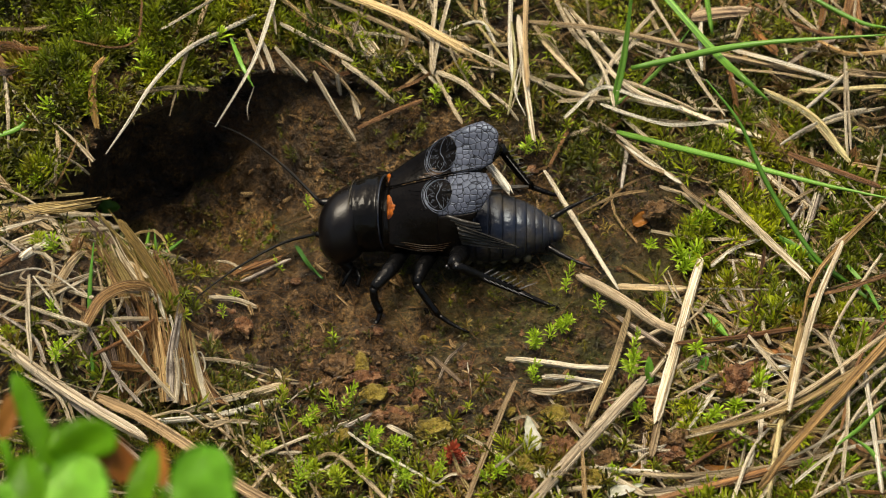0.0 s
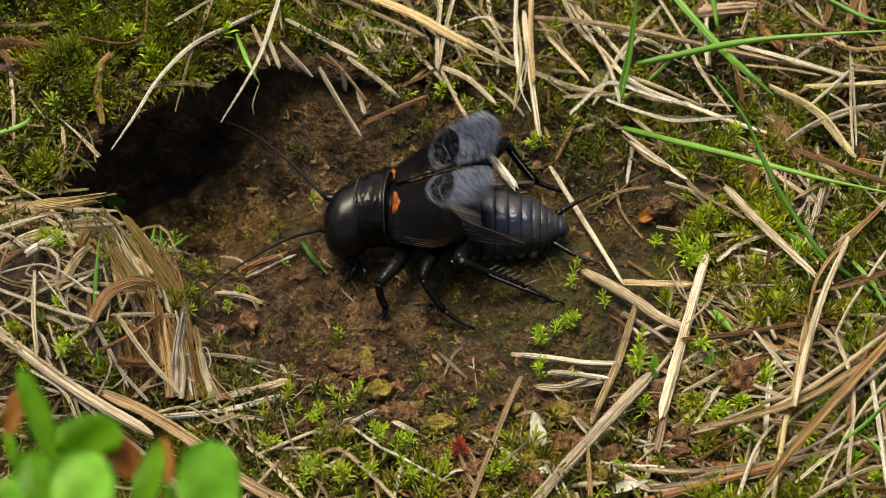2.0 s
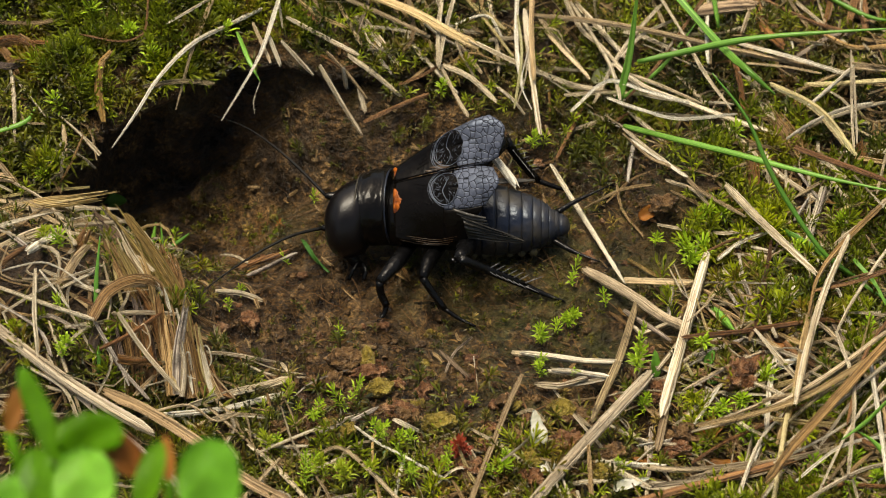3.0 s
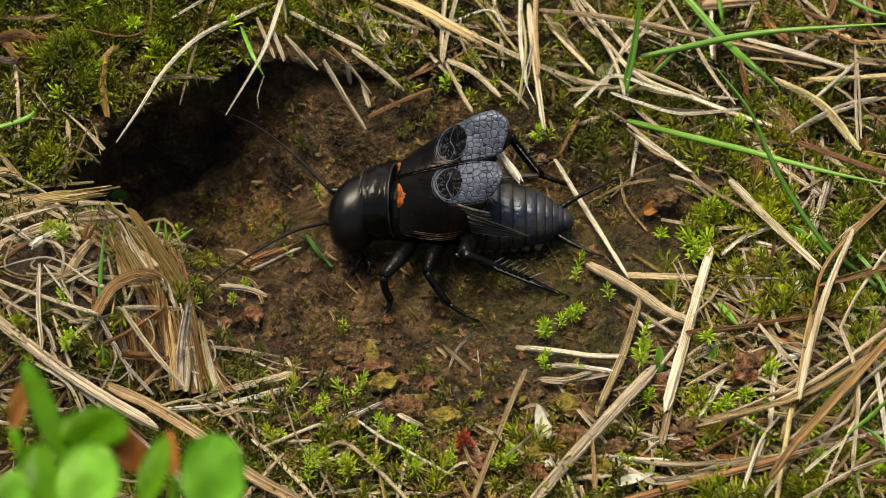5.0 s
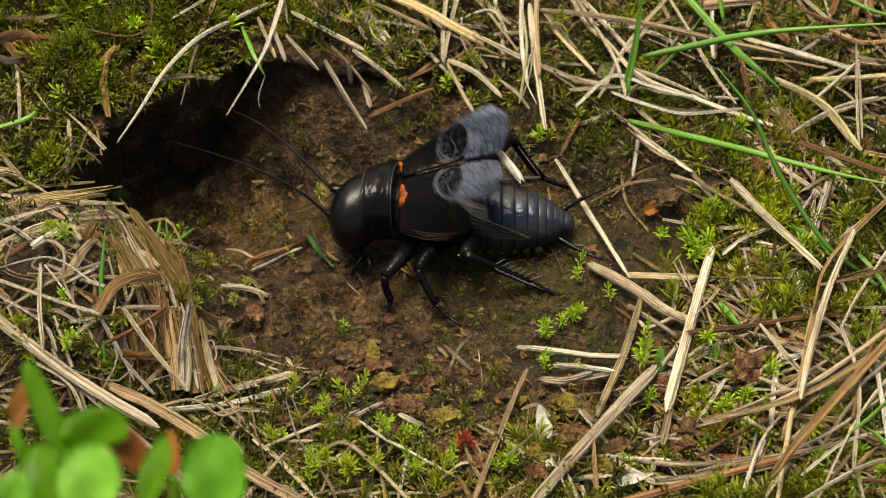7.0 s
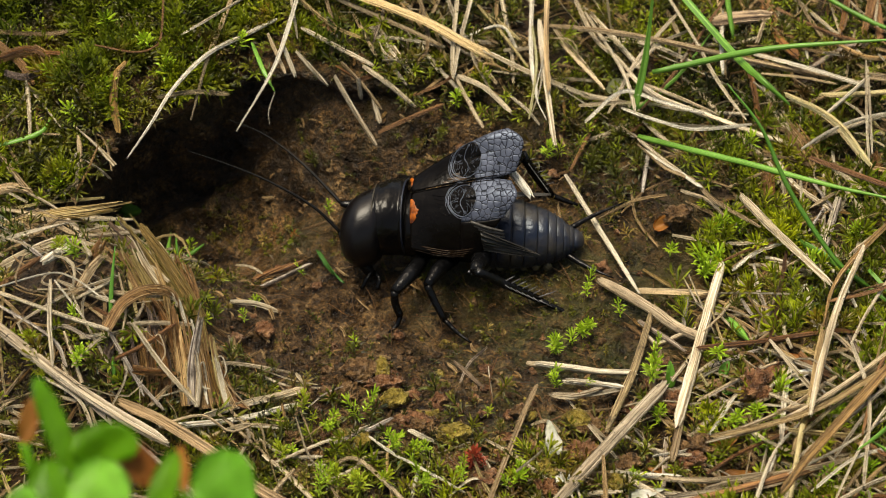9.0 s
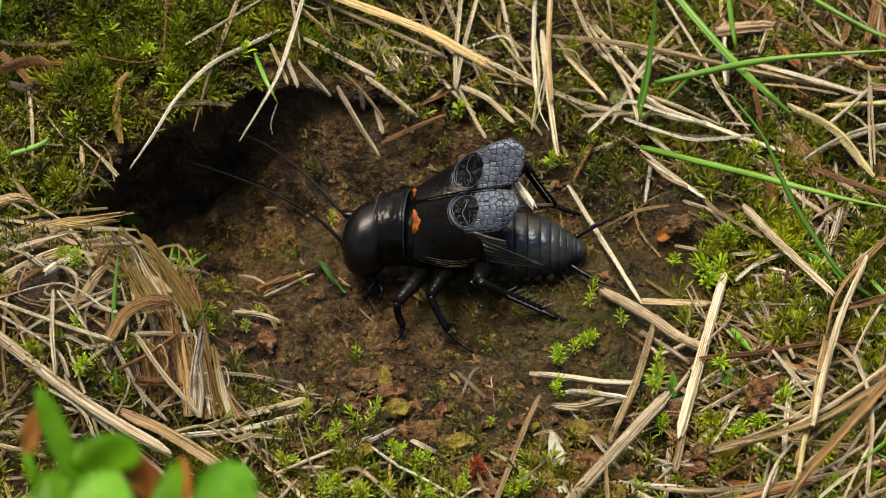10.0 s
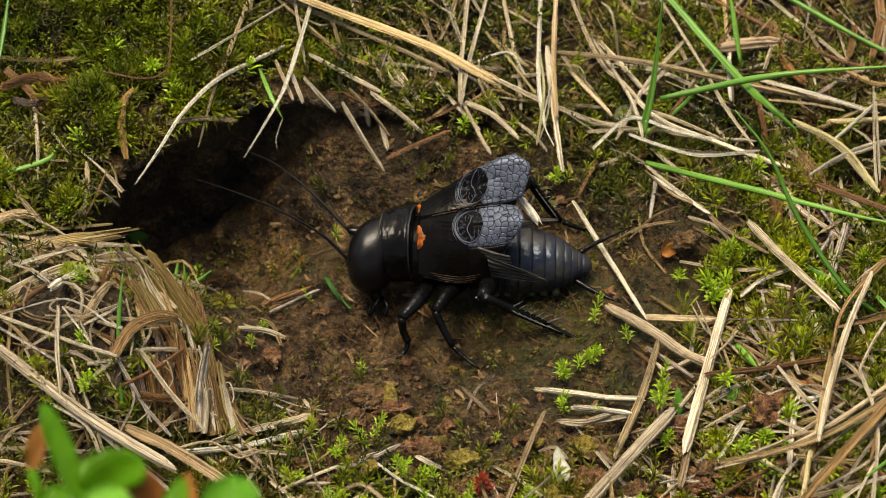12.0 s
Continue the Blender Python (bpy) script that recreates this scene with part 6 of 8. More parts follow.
straw(STRAW, 0.35, (13.6, -22.3, 1.2), (16.9, -24.5, 1.7), (20.2, -25.9, 2.8))
straw(STRAW, 0.40, (25.4, -20.5, 3.7), (27.9, -18.6, 4.5), (31.5, -17.8, 4.3))
straw(STRAW_BROWN, 0.54, (29.6, -16.0, 4.5), (30.5, -17.2, 4.4), (32.3, -18.8, 4.8))
straw(STRAW, 0.46, (16.6, -11.4, 1.3), (17.6, -11.9, 1.1), (20.6, -11.3, 2.4))
small_leaf(PETAL, 3.20, 1.55, 7.8, -25.8, 2.6, 10, -35, 100, "seed_husk", "white papery seed husk lying on soil")
small_leaf(PETAL, 2.89, 1.06, 9.7, -28.1, 2.6, 0, -10, 190, "seed_husk", "white papery seed husk lying on soil")
small_leaf(PETAL, 3.35, 1.15, 13.9, -30.4, 2.4, 0, -10, 20, "seed_husk", "white papery seed husk lying on soil")
small_leaf(PETAL, 2.96, 0.99, 28.2, -18.7, 4.0, 0, -15, 25, "seed_husk", "white papery seed husk lying on soil")
small_leaf(HUSK, 4.14, 1.44, 14.1, 18.6, 2.5, 0, -15, 50, "seed_husk", "clear glassy husk caught in the straw")
small_leaf(GRASS, 2.50, 0.90, 18.3, -17.2, 1.3, 0, -60, 95)
small_leaf(GRASS, 1.60, 0.90, 22.7, -17.0, 2.6, 0, -40, 60)
small_leaf(GRASS, 1.49, 0.89, 22.6, -18.8, 2.4, 0, -20, 10)
small_leaf(GRASS, 1.56, 0.88, -5.8, -26.0, 1.6, 0, -15, 15)
small_leaf(GRASS, 2.48, 1.94, 33.3, 10.8, 2.8, 0, -15, 15)
small_leaf(GRASS, 1.89, 2.00, -33.5, 10.5, -6.2, 0, -10, 20)
clod(FRASS, "dropping", "olive-brown oval dropping on moist soil", -0.9, -23.6, 3.0, 1.85, 1.17, 1.07, 12)
clod(FRASS, "dropping", "olive-brown oval dropping on moist soil", -6.1, -18.7, 1.7, 1.59, 1.04, 0.95, 20)
clod(FRASS, "dropping", "olive-brown oval dropping on moist soil", -7.3, -14.5, 0.8, 0.81, 1.31, 1.01, 10)
clod(CLOD, "soil_clod", "dark brown crumbly clod of soil", -9.4, -14.7, 0.7, 1.72, 1.21, 1.11, 0)
clod(REDSTONE, "soil_clod", "reddish brown crumbly clod of soil", -7.2, -16.4, 0.9, 1.81, 0.85, 0.85, 5)
clod(REDSTONE, "soil_clod", "reddish brown crumbly clod of soil", -4.1, -21.4, 1.9, 1.58, 0.99, 0.79, 0)
clod(FRASS, "dropping", "olive-brown oval dropping on moist soil", 7.0, -27.3, 2.8, 1.16, 0.97, 0.97, 0)
clod(REDSTONE, "soil_clod", "reddish brown crumbly clod of soil", 10.0, -23.7, 0.8, 1.57, 1.08, 0.98, 30)
clod(CLOD, "soil_clod", "dark brown crumbly clod of soil", 11.0, -20.8, 0.5, 1.69, 1.29, 0.99, 0)
clod(REDSTONE, "soil_clod", "reddish brown crumbly clod of soil", 6.9, -29.0, 2.2, 1.35, 1.06, 0.87, 0)
clod(REDSTONE, "soil_clod", "reddish brown crumbly clod of soil", 25.7, -18.9, 3.9, 1.97, 1.58, 1.28, 20, 0.6)
clod(REDSTONE, "soil_clod", "reddish brown crumbly clod of soil", 18.4, -19.2, 1.7, 1.09, 1.39, 0.99, 0)
clod(CLOD, "soil_clod", "dark brown crumbly clod of soil", 20.6, -24.3, 1.8, 2.15, 1.37, 1.08, 0, 0.6)
clod(CLOD, "soil_clod", "dark brown crumbly clod of soil", 21.2, -15.0, 1.7, 1.11, 1.11, 1.01, 0)
clod(CLOD, "soil_clod", "dark brown crumbly clod of soil", 26.2, 2.3, 2.6, 1.58, 1.06, 0.95, 0)
clod(CLOD, "soil_clod", "dark brown crumbly clod of soil", 19.8, 2.3, 2.7, 1.27, 0.84, 0.74, 0, 0.6)
clod(REDSTONE, "soil_clod", "reddish brown crumbly clod of soil", -18.2, -9.7, 0.5, 0.82, 1.03, 0.72, 0)
clod(CLOD, "soil_clod", "dark brown crumbly clod of soil", -14.2, -17.7, 1.1, 1.20, 0.90, 0.80, 0)
clod(REDSTONE, "soil_clod", "reddish brown crumbly clod of soil", -0.7, -26.0, 2.1, 1.46, 0.97, 0.78, 0)
clod(CLOD, "soil_clod", "dark brown crumbly clod of soil", 1.7, -28.4, 2.4, 1.64, 1.16, 0.96, 0)
clod(CLOD, "soil_clod", "dark brown crumbly clod of soil", -14.9, -23.2, 1.7, 1.18, 0.88, 0.79, 0)
clod(FRASS, "dropping", "olive-brown oval dropping on moist soil", -10.7, -23.1, 1.9, 1.18, 0.78, 0.74, 30)
sprig(SPRIG, 10.9, -9.5, -0.5, 1.75, 28, 1.54)
sprig(SPRIG, 9.8, -10.3, -0.7, 1.13, 22, 1.34)
sprig(SPRIG, 11.6, -9.1, -0.1, 1.34, 22, 1.44)
sprig(SPRIG, 8.2, -11.5, -0.3, 0.92, 19, 1.13)
sprig(SPRIG, 14.3, -7.8, 0.2, 1.76, 22, 1.24)
sprig(SPRIG, 11.2, -5.4, 0.3, 1.46, 22, 1.04)
sprig(SPRIG, 16.7, -14.3, 0.1, 2.94, 41, 1.22)
sprig(SPRIG, -3.0, -28.7, 2.1, 3.37, 48, 1.16)
sprig(SPRIG, -9.1, -21.1, 1.7, 1.68, 25, 1.28)
sprig(SPRIG, -11.6, -21.2, 1.3, 1.68, 28, 1.19)
sprig(SPRIG, -6.2, -24.1, 2.0, 1.47, 28, 1.17)
sprig(SPRIG, 4.2, -28.6, 1.6, 1.25, 28, 1.25)
sprig(MOSS, 3.2, -22.4, 1.8, 0.98, 22, 0.98)
sprig(SPRIG, -9.9, -11.1, -0.2, 1.13, 16, 0.92)
sprig(SPRIG, -15.1, -0.7, -2.3, 1.27, 16, 0.85)
sprig(SPRIG, -20.0, -8.8, 0.6, 1.23, 19, 1.03)
sprig(MOSS, -19.4, -14.4, 1.0, 1.51, 25, 1.31)
sprig(MOSS, -16.9, -14.2, -0.1, 1.32, 25, 1.22)
sprig(SPRIG, 22.4, -15.1, 3.4, 1.00, 25, 1.70)
sprig(SPRIG, 22.0, -2.9, 1.0, 1.78, 28, 1.88)
sprig(SPRIG, 19.2, -0.7, 0.9, 1.37, 25, 1.47)
sprig(MOSS, 24.6, -8.8, 1.8, 1.33, 25, 1.43)
sprig(SPRIG, 17.2, -20.1, 0.9, 1.19, 25, 1.29)
sprig(SPRIG, 7.9, -15.2, 0.2, 1.11, 19, 1.31)
sprig(SPRIG, -0.8, 15.7, 3.9, 1.53, 28, 1.42)
sprig(MOSS, -5.1, 12.0, 1.3, 1.31, 22, 1.42)
sprig(MOSS, -2.7, 12.8, 1.8, 1.20, 22, 1.31)
sprig(SPRIG, -13.1, 8.5, -3.6, 0.98, 16, 1.09)
sprig(MOSS, -14.5, 13.1, -1.7, 0.99, 19, 1.43)
sprig(SPRIG, -26.9, 8.0, -8.8, 1.67, 16, 1.22)
sprig(RED_MOSS, 0.8, -26.9, 2.7, 1.64, 60, 1.64, label="deep red moss sprig on the soil")
sprig(RED_MOSS, 0.3, -26.2, 2.5, 1.07, 22, 1.16, label="deep red moss sprig on the soil")
sprig(RED_MOSS, 1.7, -26.6, 2.5, 0.97, 22, 1.07, label="deep red moss sprig on the soil")
sprig(RED_MOSS, 28.2, -11.0, 2.8, 0.71, 19, 0.81, label="deep red moss sprig on the soil")
sprig(SPRIG, -12.3, -28.1, 0.9, 2.91, 41, 1.16)
sprig(SPRIG, -33.6, -15.6, 8.6, 1.28, 25, 1.28)
sprig(SPRIG, -33.3, -19.6, 7.3, 1.27, 25, 1.27)
sprig(SPRIG, -38.4, 4.8, 3.4, 1.38, 25, 1.59)
sprig(SPRIG, -30.6, 18.8, 8.7, 1.63, 28, 2.17)
sprig(SPRIG, -38.5, 15.8, 7.5, 1.40, 25, 1.94)
sprig(SPRIG, -36.4, 10.2, 7.1, 1.38, 25, 1.91)
sprig(SPRIG, -21.9, 18.8, 8.4, 1.41, 25, 1.95)
sprig(SPRIG, -34.5, 20.7, 9.6, 1.41, 25, 1.96)
sprig(SPRIG, -28.7, 14.9, 8.4, 1.40, 25, 1.93)
sprig(SPRIG, -33.3, 13.0, 8.7, 1.39, 25, 1.92)
straw(STRAW, 0.39, (38.6, -19.3, 6.9), (33.4, -24.3, 7.0), (28.1, -29.3, 7.3))
straw(STRAW, 0.34, (38.6, -20.1, 6.4), (34.2, -26.4, 6.5), (29.4, -36.0, 6.4))
straw(STRAW_BROWN, 0.34, (39.3, -13.9, 6.7), (35.9, -19.3, 7.0), (33.6, -26.7, 7.0))
straw(STRAW, 0.39, (33.7, -16.8, 7.0), (34.5, -23.2, 7.2), (33.0, -32.4, 7.5))
straw(STRAW_WHITE, 0.33, (37.8, -27.2, 6.1), (33.1, -28.4, 6.0), (29.2, -31.0, 4.7))
straw(STRAW, 0.38, (37.2, -31.0, 7.2), (33.5, -32.2, 7.2), (27.2, -35.8, 6.2))
straw(STRAW, 0.35, (39.5, -6.2, 6.2), (35.8, -12.3, 6.2), (33.9, -16.1, 6.2))
straw(STRAW, 0.39, (26.9, -23.4, 5.9), (30.9, -22.0, 5.7), (36.0, -18.8, 6.4))
straw(STRAW, 0.29, (38.3, -22.5, 6.2), (32.3, -26.9, 5.7), (27.3, -29.9, 5.7))
straw(STRAW_BROWN, 0.38, (33.8, -26.5, 5.9), (35.4, -28.6, 6.4), (37.2, -30.2, 7.3))
straw(GRASS, 0.41, (36.5, -6.5, 5.0), (38.2, -9.9, 5.0), (39.3, -15.3, 5.2), taper=0.35, flat=0.3)
straw(GRASS, 0.43, (37.3, -31.2, 5.8), (35.7, -29.4, 7.4), (33.8, -28.4, 8.3), taper=0.35, flat=0.3)
straw(STRAW_BROWN, 0.44, (-14.4, 22.3, 9.6), (-12.2, 20.3, 8.5))
straw(STRAW, 0.44, (-10.6, 22.8, 9.2), (-8.4, 18.7, 7.8))
straw(STRAW_GREY, 0.44, (-7.9, 23.4, 9.3), (-8.9, 20.1, 7.9))
straw(STRAW, 0.38, (-4.6, 21.1, 7.7), (-2.4, 18.0, 6.2))
straw(STRAW_BROWN, 0.38, (-12.1, 16.9, 8.0), (-10.0, 16.3, 7.0), (-7.8, 17.0, 7.2))
straw(STRAW, 0.44, (2.5, 24.7, 7.4), (5.3, 21.9, 7.0))
straw(STRAW, 0.44, (0.9, 20.4, 6.2), (3.1, 17.1, 5.6))
straw(STRAW_BROWN, 0.33, (-3.0, 24.4, 7.7), (-1.3, 20.9, 6.4))
straw(STRAW, 0.38, (10.2, 15.0, 3.0), (12.4, 14.9, 0.8))
straw(STRAW_BROWN, 0.44, (15.1, 13.9, 1.0), (18.5, 16.1, 2.0))
straw(STRAW_GREY, 0.50, (14.1, 16.0, 0.9), (16.7, 13.8, 1.5))
straw(STRAW_BROWN, 0.49, (-46.6, 17.7, 7.5), (-39.7, 17.8, 8.8), (-36.4, 17.0, 8.7))
straw(STRAW_BROWN, 0.43, (-41.3, 16.8, 7.5), (-38.7, 17.8, 7.5))
straw(STRAW_GREY, 0.32, (-38.8, 4.6, 3.7), (-37.3, 6.1, 4.5), (-36.3, 7.7, 5.4))
straw(STRAW_GREY, 0.32, (-38.2, 3.5, 3.7), (-36.0, 4.4, 5.1))
straw(STRAW_GREY, 0.41, (-45.2, 2.3, 3.5), (-37.1, -9.2, 9.6))
straw(STRAW_WHITE, 0.62, (-35.9, -9.6, 10.8), (-35.6, 1.1, 1.1))
straw(STRAW, 0.40, (-33.1, -13.4, 10.2), (-35.6, -13.6, 9.3))
straw(STRAW_GREY, 0.35, (-43.1, -10.8, 6.4), (-36.0, -16.7, 7.7), (-34.2, -19.8, 7.5))
straw(STRAW_BROWN, 0.39, (-32.0, -15.4, 9.9), (-29.5, -16.1, 9.2))
straw(STRAW, 0.34, (-36.3, -20.1, 6.3), (-33.1, -22.4, 6.2), (-31.5, -25.4, 5.3))
straw(STRAW_GREY, 0.49, (-23.8, -22.3, 2.5), (-20.7, -24.9, 2.2), (-19.1, -27.4, 1.6))
straw(STRAW, 0.34, (-17.8, -23.8, 2.4), (-15.3, -25.4, 2.2), (-12.3, -26.0, 2.9))
straw(STRAW_WHITE, 0.29, (-9.9, -27.6, 1.8), (-8.4, -25.9, 2.7), (-6.0, -25.2, 2.6))
straw(STRAW, 0.29, (-1.1, -30.2, 2.9), (0.8, -28.8, 3.4), (3.2, -28.8, 2.7))
sprig(SPRIG, 25.2, -24.4, 2.0, 1.66, 30, 1.66)
sprig(SPRIG, 22.9, -22.1, 2.2, 1.47, 28, 1.67)
sprig(SPRIG, 34.2, -21.0, 3.6, 1.67, 30, 1.67)
sprig(SPRIG, 30.6, -28.6, 2.7, 1.63, 30, 1.63)
sprig(SPRIG, 27.4, -19.9, 3.0, 1.48, 28, 1.68)
sprig(SPRIG, 37.5, -13.9, 2.8, 1.71, 30, 1.71)
sprig(SPRIG, 23.5, 0.7, 1.7, 1.37, 26, 1.79)
sprig(SPRIG, 27.4, 11.1, 2.4, 1.41, 26, 1.84)
sprig(SPRIG, 36.3, 15.7, 3.8, 1.42, 26, 1.86)
sprig(MOSS, 14.4, 10.0, 0.4, 1.41, 26, 1.85)
sprig(SPRIG, 7.9, 11.2, 1.4, 1.41, 26, 1.63)
sprig(SPRIG, -9.4, -28.2, 1.1, 1.45, 26, 1.26)
sprig(SPRIG, -7.0, -27.8, 1.2, 1.45, 26, 1.26)
sprig(SPRIG, -14.9, -24.9, 1.4, 1.27, 26, 1.27)
sprig(SPRIG, -4.1, -24.7, 1.9, 1.27, 26, 1.27)
clod(CLOD, "soil_clod", "dark brown crumbly clod of soil", -12.2, -17.5, 0.8, 1.10, 0.80, 0.70, 0)
clod(CLOD, "soil_clod", "dark brown crumbly clod of soil", -10.4, -17.7, 1.1, 1.30, 0.90, 0.80, 40)
clod(REDSTONE, "soil_clod", "reddish brown crumbly clod of soil", -2.2, -19.0, 1.9, 0.89, 0.60, 0.60, 40)
clod(CLOD, "soil_clod", "dark brown crumbly clod of soil", 4.7, -20.4, 2.0, 0.89, 0.59, 0.59, 10)
clod(REDSTONE, "soil_clod", "reddish brown crumbly clod of soil", 3.2, -25.6, 2.4, 0.97, 0.68, 0.58, 70)
clod(CLOD, "soil_clod", "dark brown crumbly clod of soil", 8.5, -28.0, 1.9, 0.97, 0.77, 0.68, 70)
small_leaf(MOSS_BRIGHT, 2.18, 1.09, -17.6, 5.1, -5.5, 0, -8, 20, "leaf", "small yellow-green withered leaf on soil")
small_leaf(LEAF_RUST, 1.87, 0.99, -16.7, 7.1, -5.7, 0, -8, 50, "leaf", "small brown withered leaf on soil")
small_leaf(LEAF_RUST, 2.96, 1.37, 17.8, 1.7, 1.4, 20, -20, 30, "leaf", "small brown withered leaf on soil")
small_leaf(LEAF_RUST, 2.48, 1.09, 30.1, -16.7, 3.8, 20, -20, 150, "leaf", "small brown withered leaf on soil")
small_leaf(LEAF_RUST, 2.93, 1.47, 21.6, -24.4, 1.6, 20, -20, 30, "leaf", "small brown withered leaf on soil")
sheath(SHEATH_DARK, 1.53, (-28.3, -7.4, 5.7), (-30.2, -5.5, 7.4), (-32.1, -3.8, 8.9))
sheath(SHEATH_OLIVE, 2.52, (-23.8, -12.8, 5.0), (-26.0, -10.2, 7.3), (-27.9, -8.0, 9.3), (-29.9, -5.8, 11.3))
sheath(STRAW, 1.01, (-25.4, -12.0, 6.3), (-27.9, -9.8, 8.3), (-29.7, -7.0, 10.8))
sheath(SHEATH_OLIVE, 1.31, (-25.1, -11.6, 5.8), (-26.6, -8.9, 8.2), (-28.0, -6.9, 10.0))
sheath(SHEATH_BROWN, 1.82, (-24.2, -11.1, 5.3), (-24.8, -9.5, 6.8), (-25.4, -7.8, 8.3))
sheath(SHEATH_OLIVE, 0.66, (-25.1, -10.5, 5.7), (-25.8, -9.0, 7.1), (-26.3, -8.0, 8.0))
sheath(STRAW_GREY, 0.99, (-23.5, -21.3, 4.0), (-23.4, -18.2, 6.7), (-22.7, -14.9, 9.7))
sheath(SHEATH, 1.79, (-20.6, -20.3, 2.4), (-21.7, -17.8, 4.7), (-22.8, -15.2, 7.0))
sheath(STRAW, 0.69, (-20.3, -20.9, 3.0), (-21.3, -19.0, 4.7), (-22.0, -16.2, 7.2))
sheath(SHEATH, 1.48, (-22.1, -20.7, 3.0), (-23.0, -17.8, 5.6), (-23.4, -15.7, 7.5))
sheath(SHEATH_BROWN, 1.48, (-24.1, -20.4, 2.9), (-24.9, -17.3, 5.7), (-25.5, -14.1, 8.6))
sheath(SHEATH, 1.29, (-23.0, -20.8, 3.3), (-23.7, -18.0, 5.8), (-24.5, -15.1, 8.4))
sheath(SHEATH_BROWN, 1.09, (-19.8, -20.5, 2.2), (-20.8, -18.8, 3.7), (-21.5, -17.4, 5.0))
sheath(STRAW, 0.59, (-23.2, -21.6, 4.1), (-23.0, -19.8, 5.7), (-23.2, -18.0, 7.3))
# dark strip laid where the tussock only has a shaded gap
sheath(SHEATH_DARK, 1.38, (-25.6, -20.2, 3.8), (-26.3, -17.3, 6.4), (-27.3, -14.4, 9.1))
sheath(SHEATH, 0.98, (-26.4, -21.3, 4.0), (-27.3, -18.6, 6.5), (-27.9, -16.1, 8.8))
sheath(SHEATH_BROWN, 1.19, (-25.2, -16.4, 5.3), (-26.5, -14.0, 7.5), (-28.0, -12.3, 9.0))
# a second dark strip for gap shade
sheath(SHEATH_DARK, 1.08, (-27.8, -21.4, 4.5), (-28.7, -18.9, 6.8), (-29.2, -16.7, 8.8))
sheath(STRAW, 0.70, (-25.7, -14.9, 6.7), (-26.2, -12.7, 8.7), (-27.2, -10.5, 10.7))
sheath(SHEATH_OLIVE, 0.90, (-22.8, -15.4, 4.2), (-23.3, -13.4, 6.0), (-23.9, -11.9, 7.4))
straw(STRAW_WHITE, 0.15, (-22.3, -19.5, 5.2), (-22.6, -18.4, 6.3), (-23.0, -18.9, 5.9), (-22.7, -20.0, 5.1), (-22.1, -20.2, 4.9))
straw(STRAW_WHITE, 0.15, (-22.1, -17.1, 5.0), (-21.2, -16.9, 5.3), (-20.8, -17.8, 4.5), (-21.1, -18.4, 4.0))
straw(STRAW, 0.15, (-21.0, -18.4, 3.9), (-19.2, -20.5, 3.4), (-18.6, -21.2, 3.3))
straw(STRAW, 0.15, (-18.4, -15.2, 1.7), (-15.5, -16.3, 1.4), (-13.0, -16.9, 1.4))
straw(STRAW_GREY, 0.15, (-13.6, -19.9, 2.0), (-11.9, -18.2, 2.0), (-9.0, -16.4, 1.4))
straw(STRAW_WHITE, 0.15, (-27.3, -18.6, 8.1), (-26.4, -17.4, 8.9), (-25.8, -18.4, 7.8), (-26.2, -19.0, 7.0))
straw(STRAW, 0.20, (-30.2, -11.6, 10.3), (-29.3, -15.1, 9.9), (-29.4, -17.4, 9.6))
straw(GRASS, 0.32, (-27.2, 0.4, -3.2), (-27.2, 2.0, -1.7), (-27.3, 3.2, -0.7), taper=0.35, flat=0.3)
straw(GRASS, 0.50, (-27.7, 6.6, -8.3), (-26.5, 7.2, -7.9), (-25.3, 7.8, -7.3), taper=0.35, flat=0.3)
small_leaf(GRASS, 2.78, 1.89, -32.7, 11.4, -6.8, 20, -10, 190)
small_leaf(MOSS_BRIGHT, 2.51, 1.31, -17.0, 5.4, -5.1, 0, -8, 30, "leaf", "small yellow-green withered leaf on soil")
straw(STRAW_BROWN, 0.64, (-19.7, -0.7, -2.9), (-17.6, 0.1, -2.4), (-15.5, 0.9, -2.1))
straw(STRAW, 0.52, (-21.1, -7.0, 1.2), (-19.1, -6.7, 0.6), (-17.4, -6.7, -0.3))
clod(REDSTONE, "soil_clod", "reddish brown crumbly clod of soil", -18.0, -9.7, 0.5, 0.77, 1.03, 0.72, 0)
clod(REDSTONE, "soil_clod", "reddish brown crumbly clod of soil", 10.3, -24.6, 1.4, 1.47, 1.08, 1.08, 30, 0.4)
clod(CLOD, "soil_clod", "dark brown crumbly clod of soil", 13.9, -26.0, 1.7, 1.26, 0.97, 0.88, 20, 0.4)
clod(FRASS, "dropping", "olive-brown oval dropping on moist soil", 9.9, -20.7, 1.2, 1.49, 1.09, 0.99, -20)
clod(CLOD, "soil_clod", "dark brown crumbly clod of soil", 11.6, -21.5, 0.3, 1.19, 0.89, 0.79, 0)
clod(REDSTONE, "soil_clod", "reddish brown crumbly clod of soil", 18.4, -19.0, 1.8, 0.99, 1.29, 0.99, 0, 0.4)
clod(REDSTONE, "soil_clod", "reddish brown crumbly clod of soil", 19.7, -25.5, 1.8, 1.66, 1.17, 1.07, 0, 0.4)
clod(CLOD, "soil_clod", "pale brown crumbly clod of soil", -1.2, -26.7, 2.2, 1.45, 1.07, 0.97, 0, 0.35)
clod(REDSTONE, "soil_clod", "reddish brown crumbly clod of soil", 1.9, -28.5, 2.6, 1.44, 1.06, 0.96, 0, 0.35)
clod(CLOD, "soil_clod", "pale brown crumbly clod of soil", -3.9, -21.9, 1.9, 1.18, 0.89, 0.79, 0, 0.35)
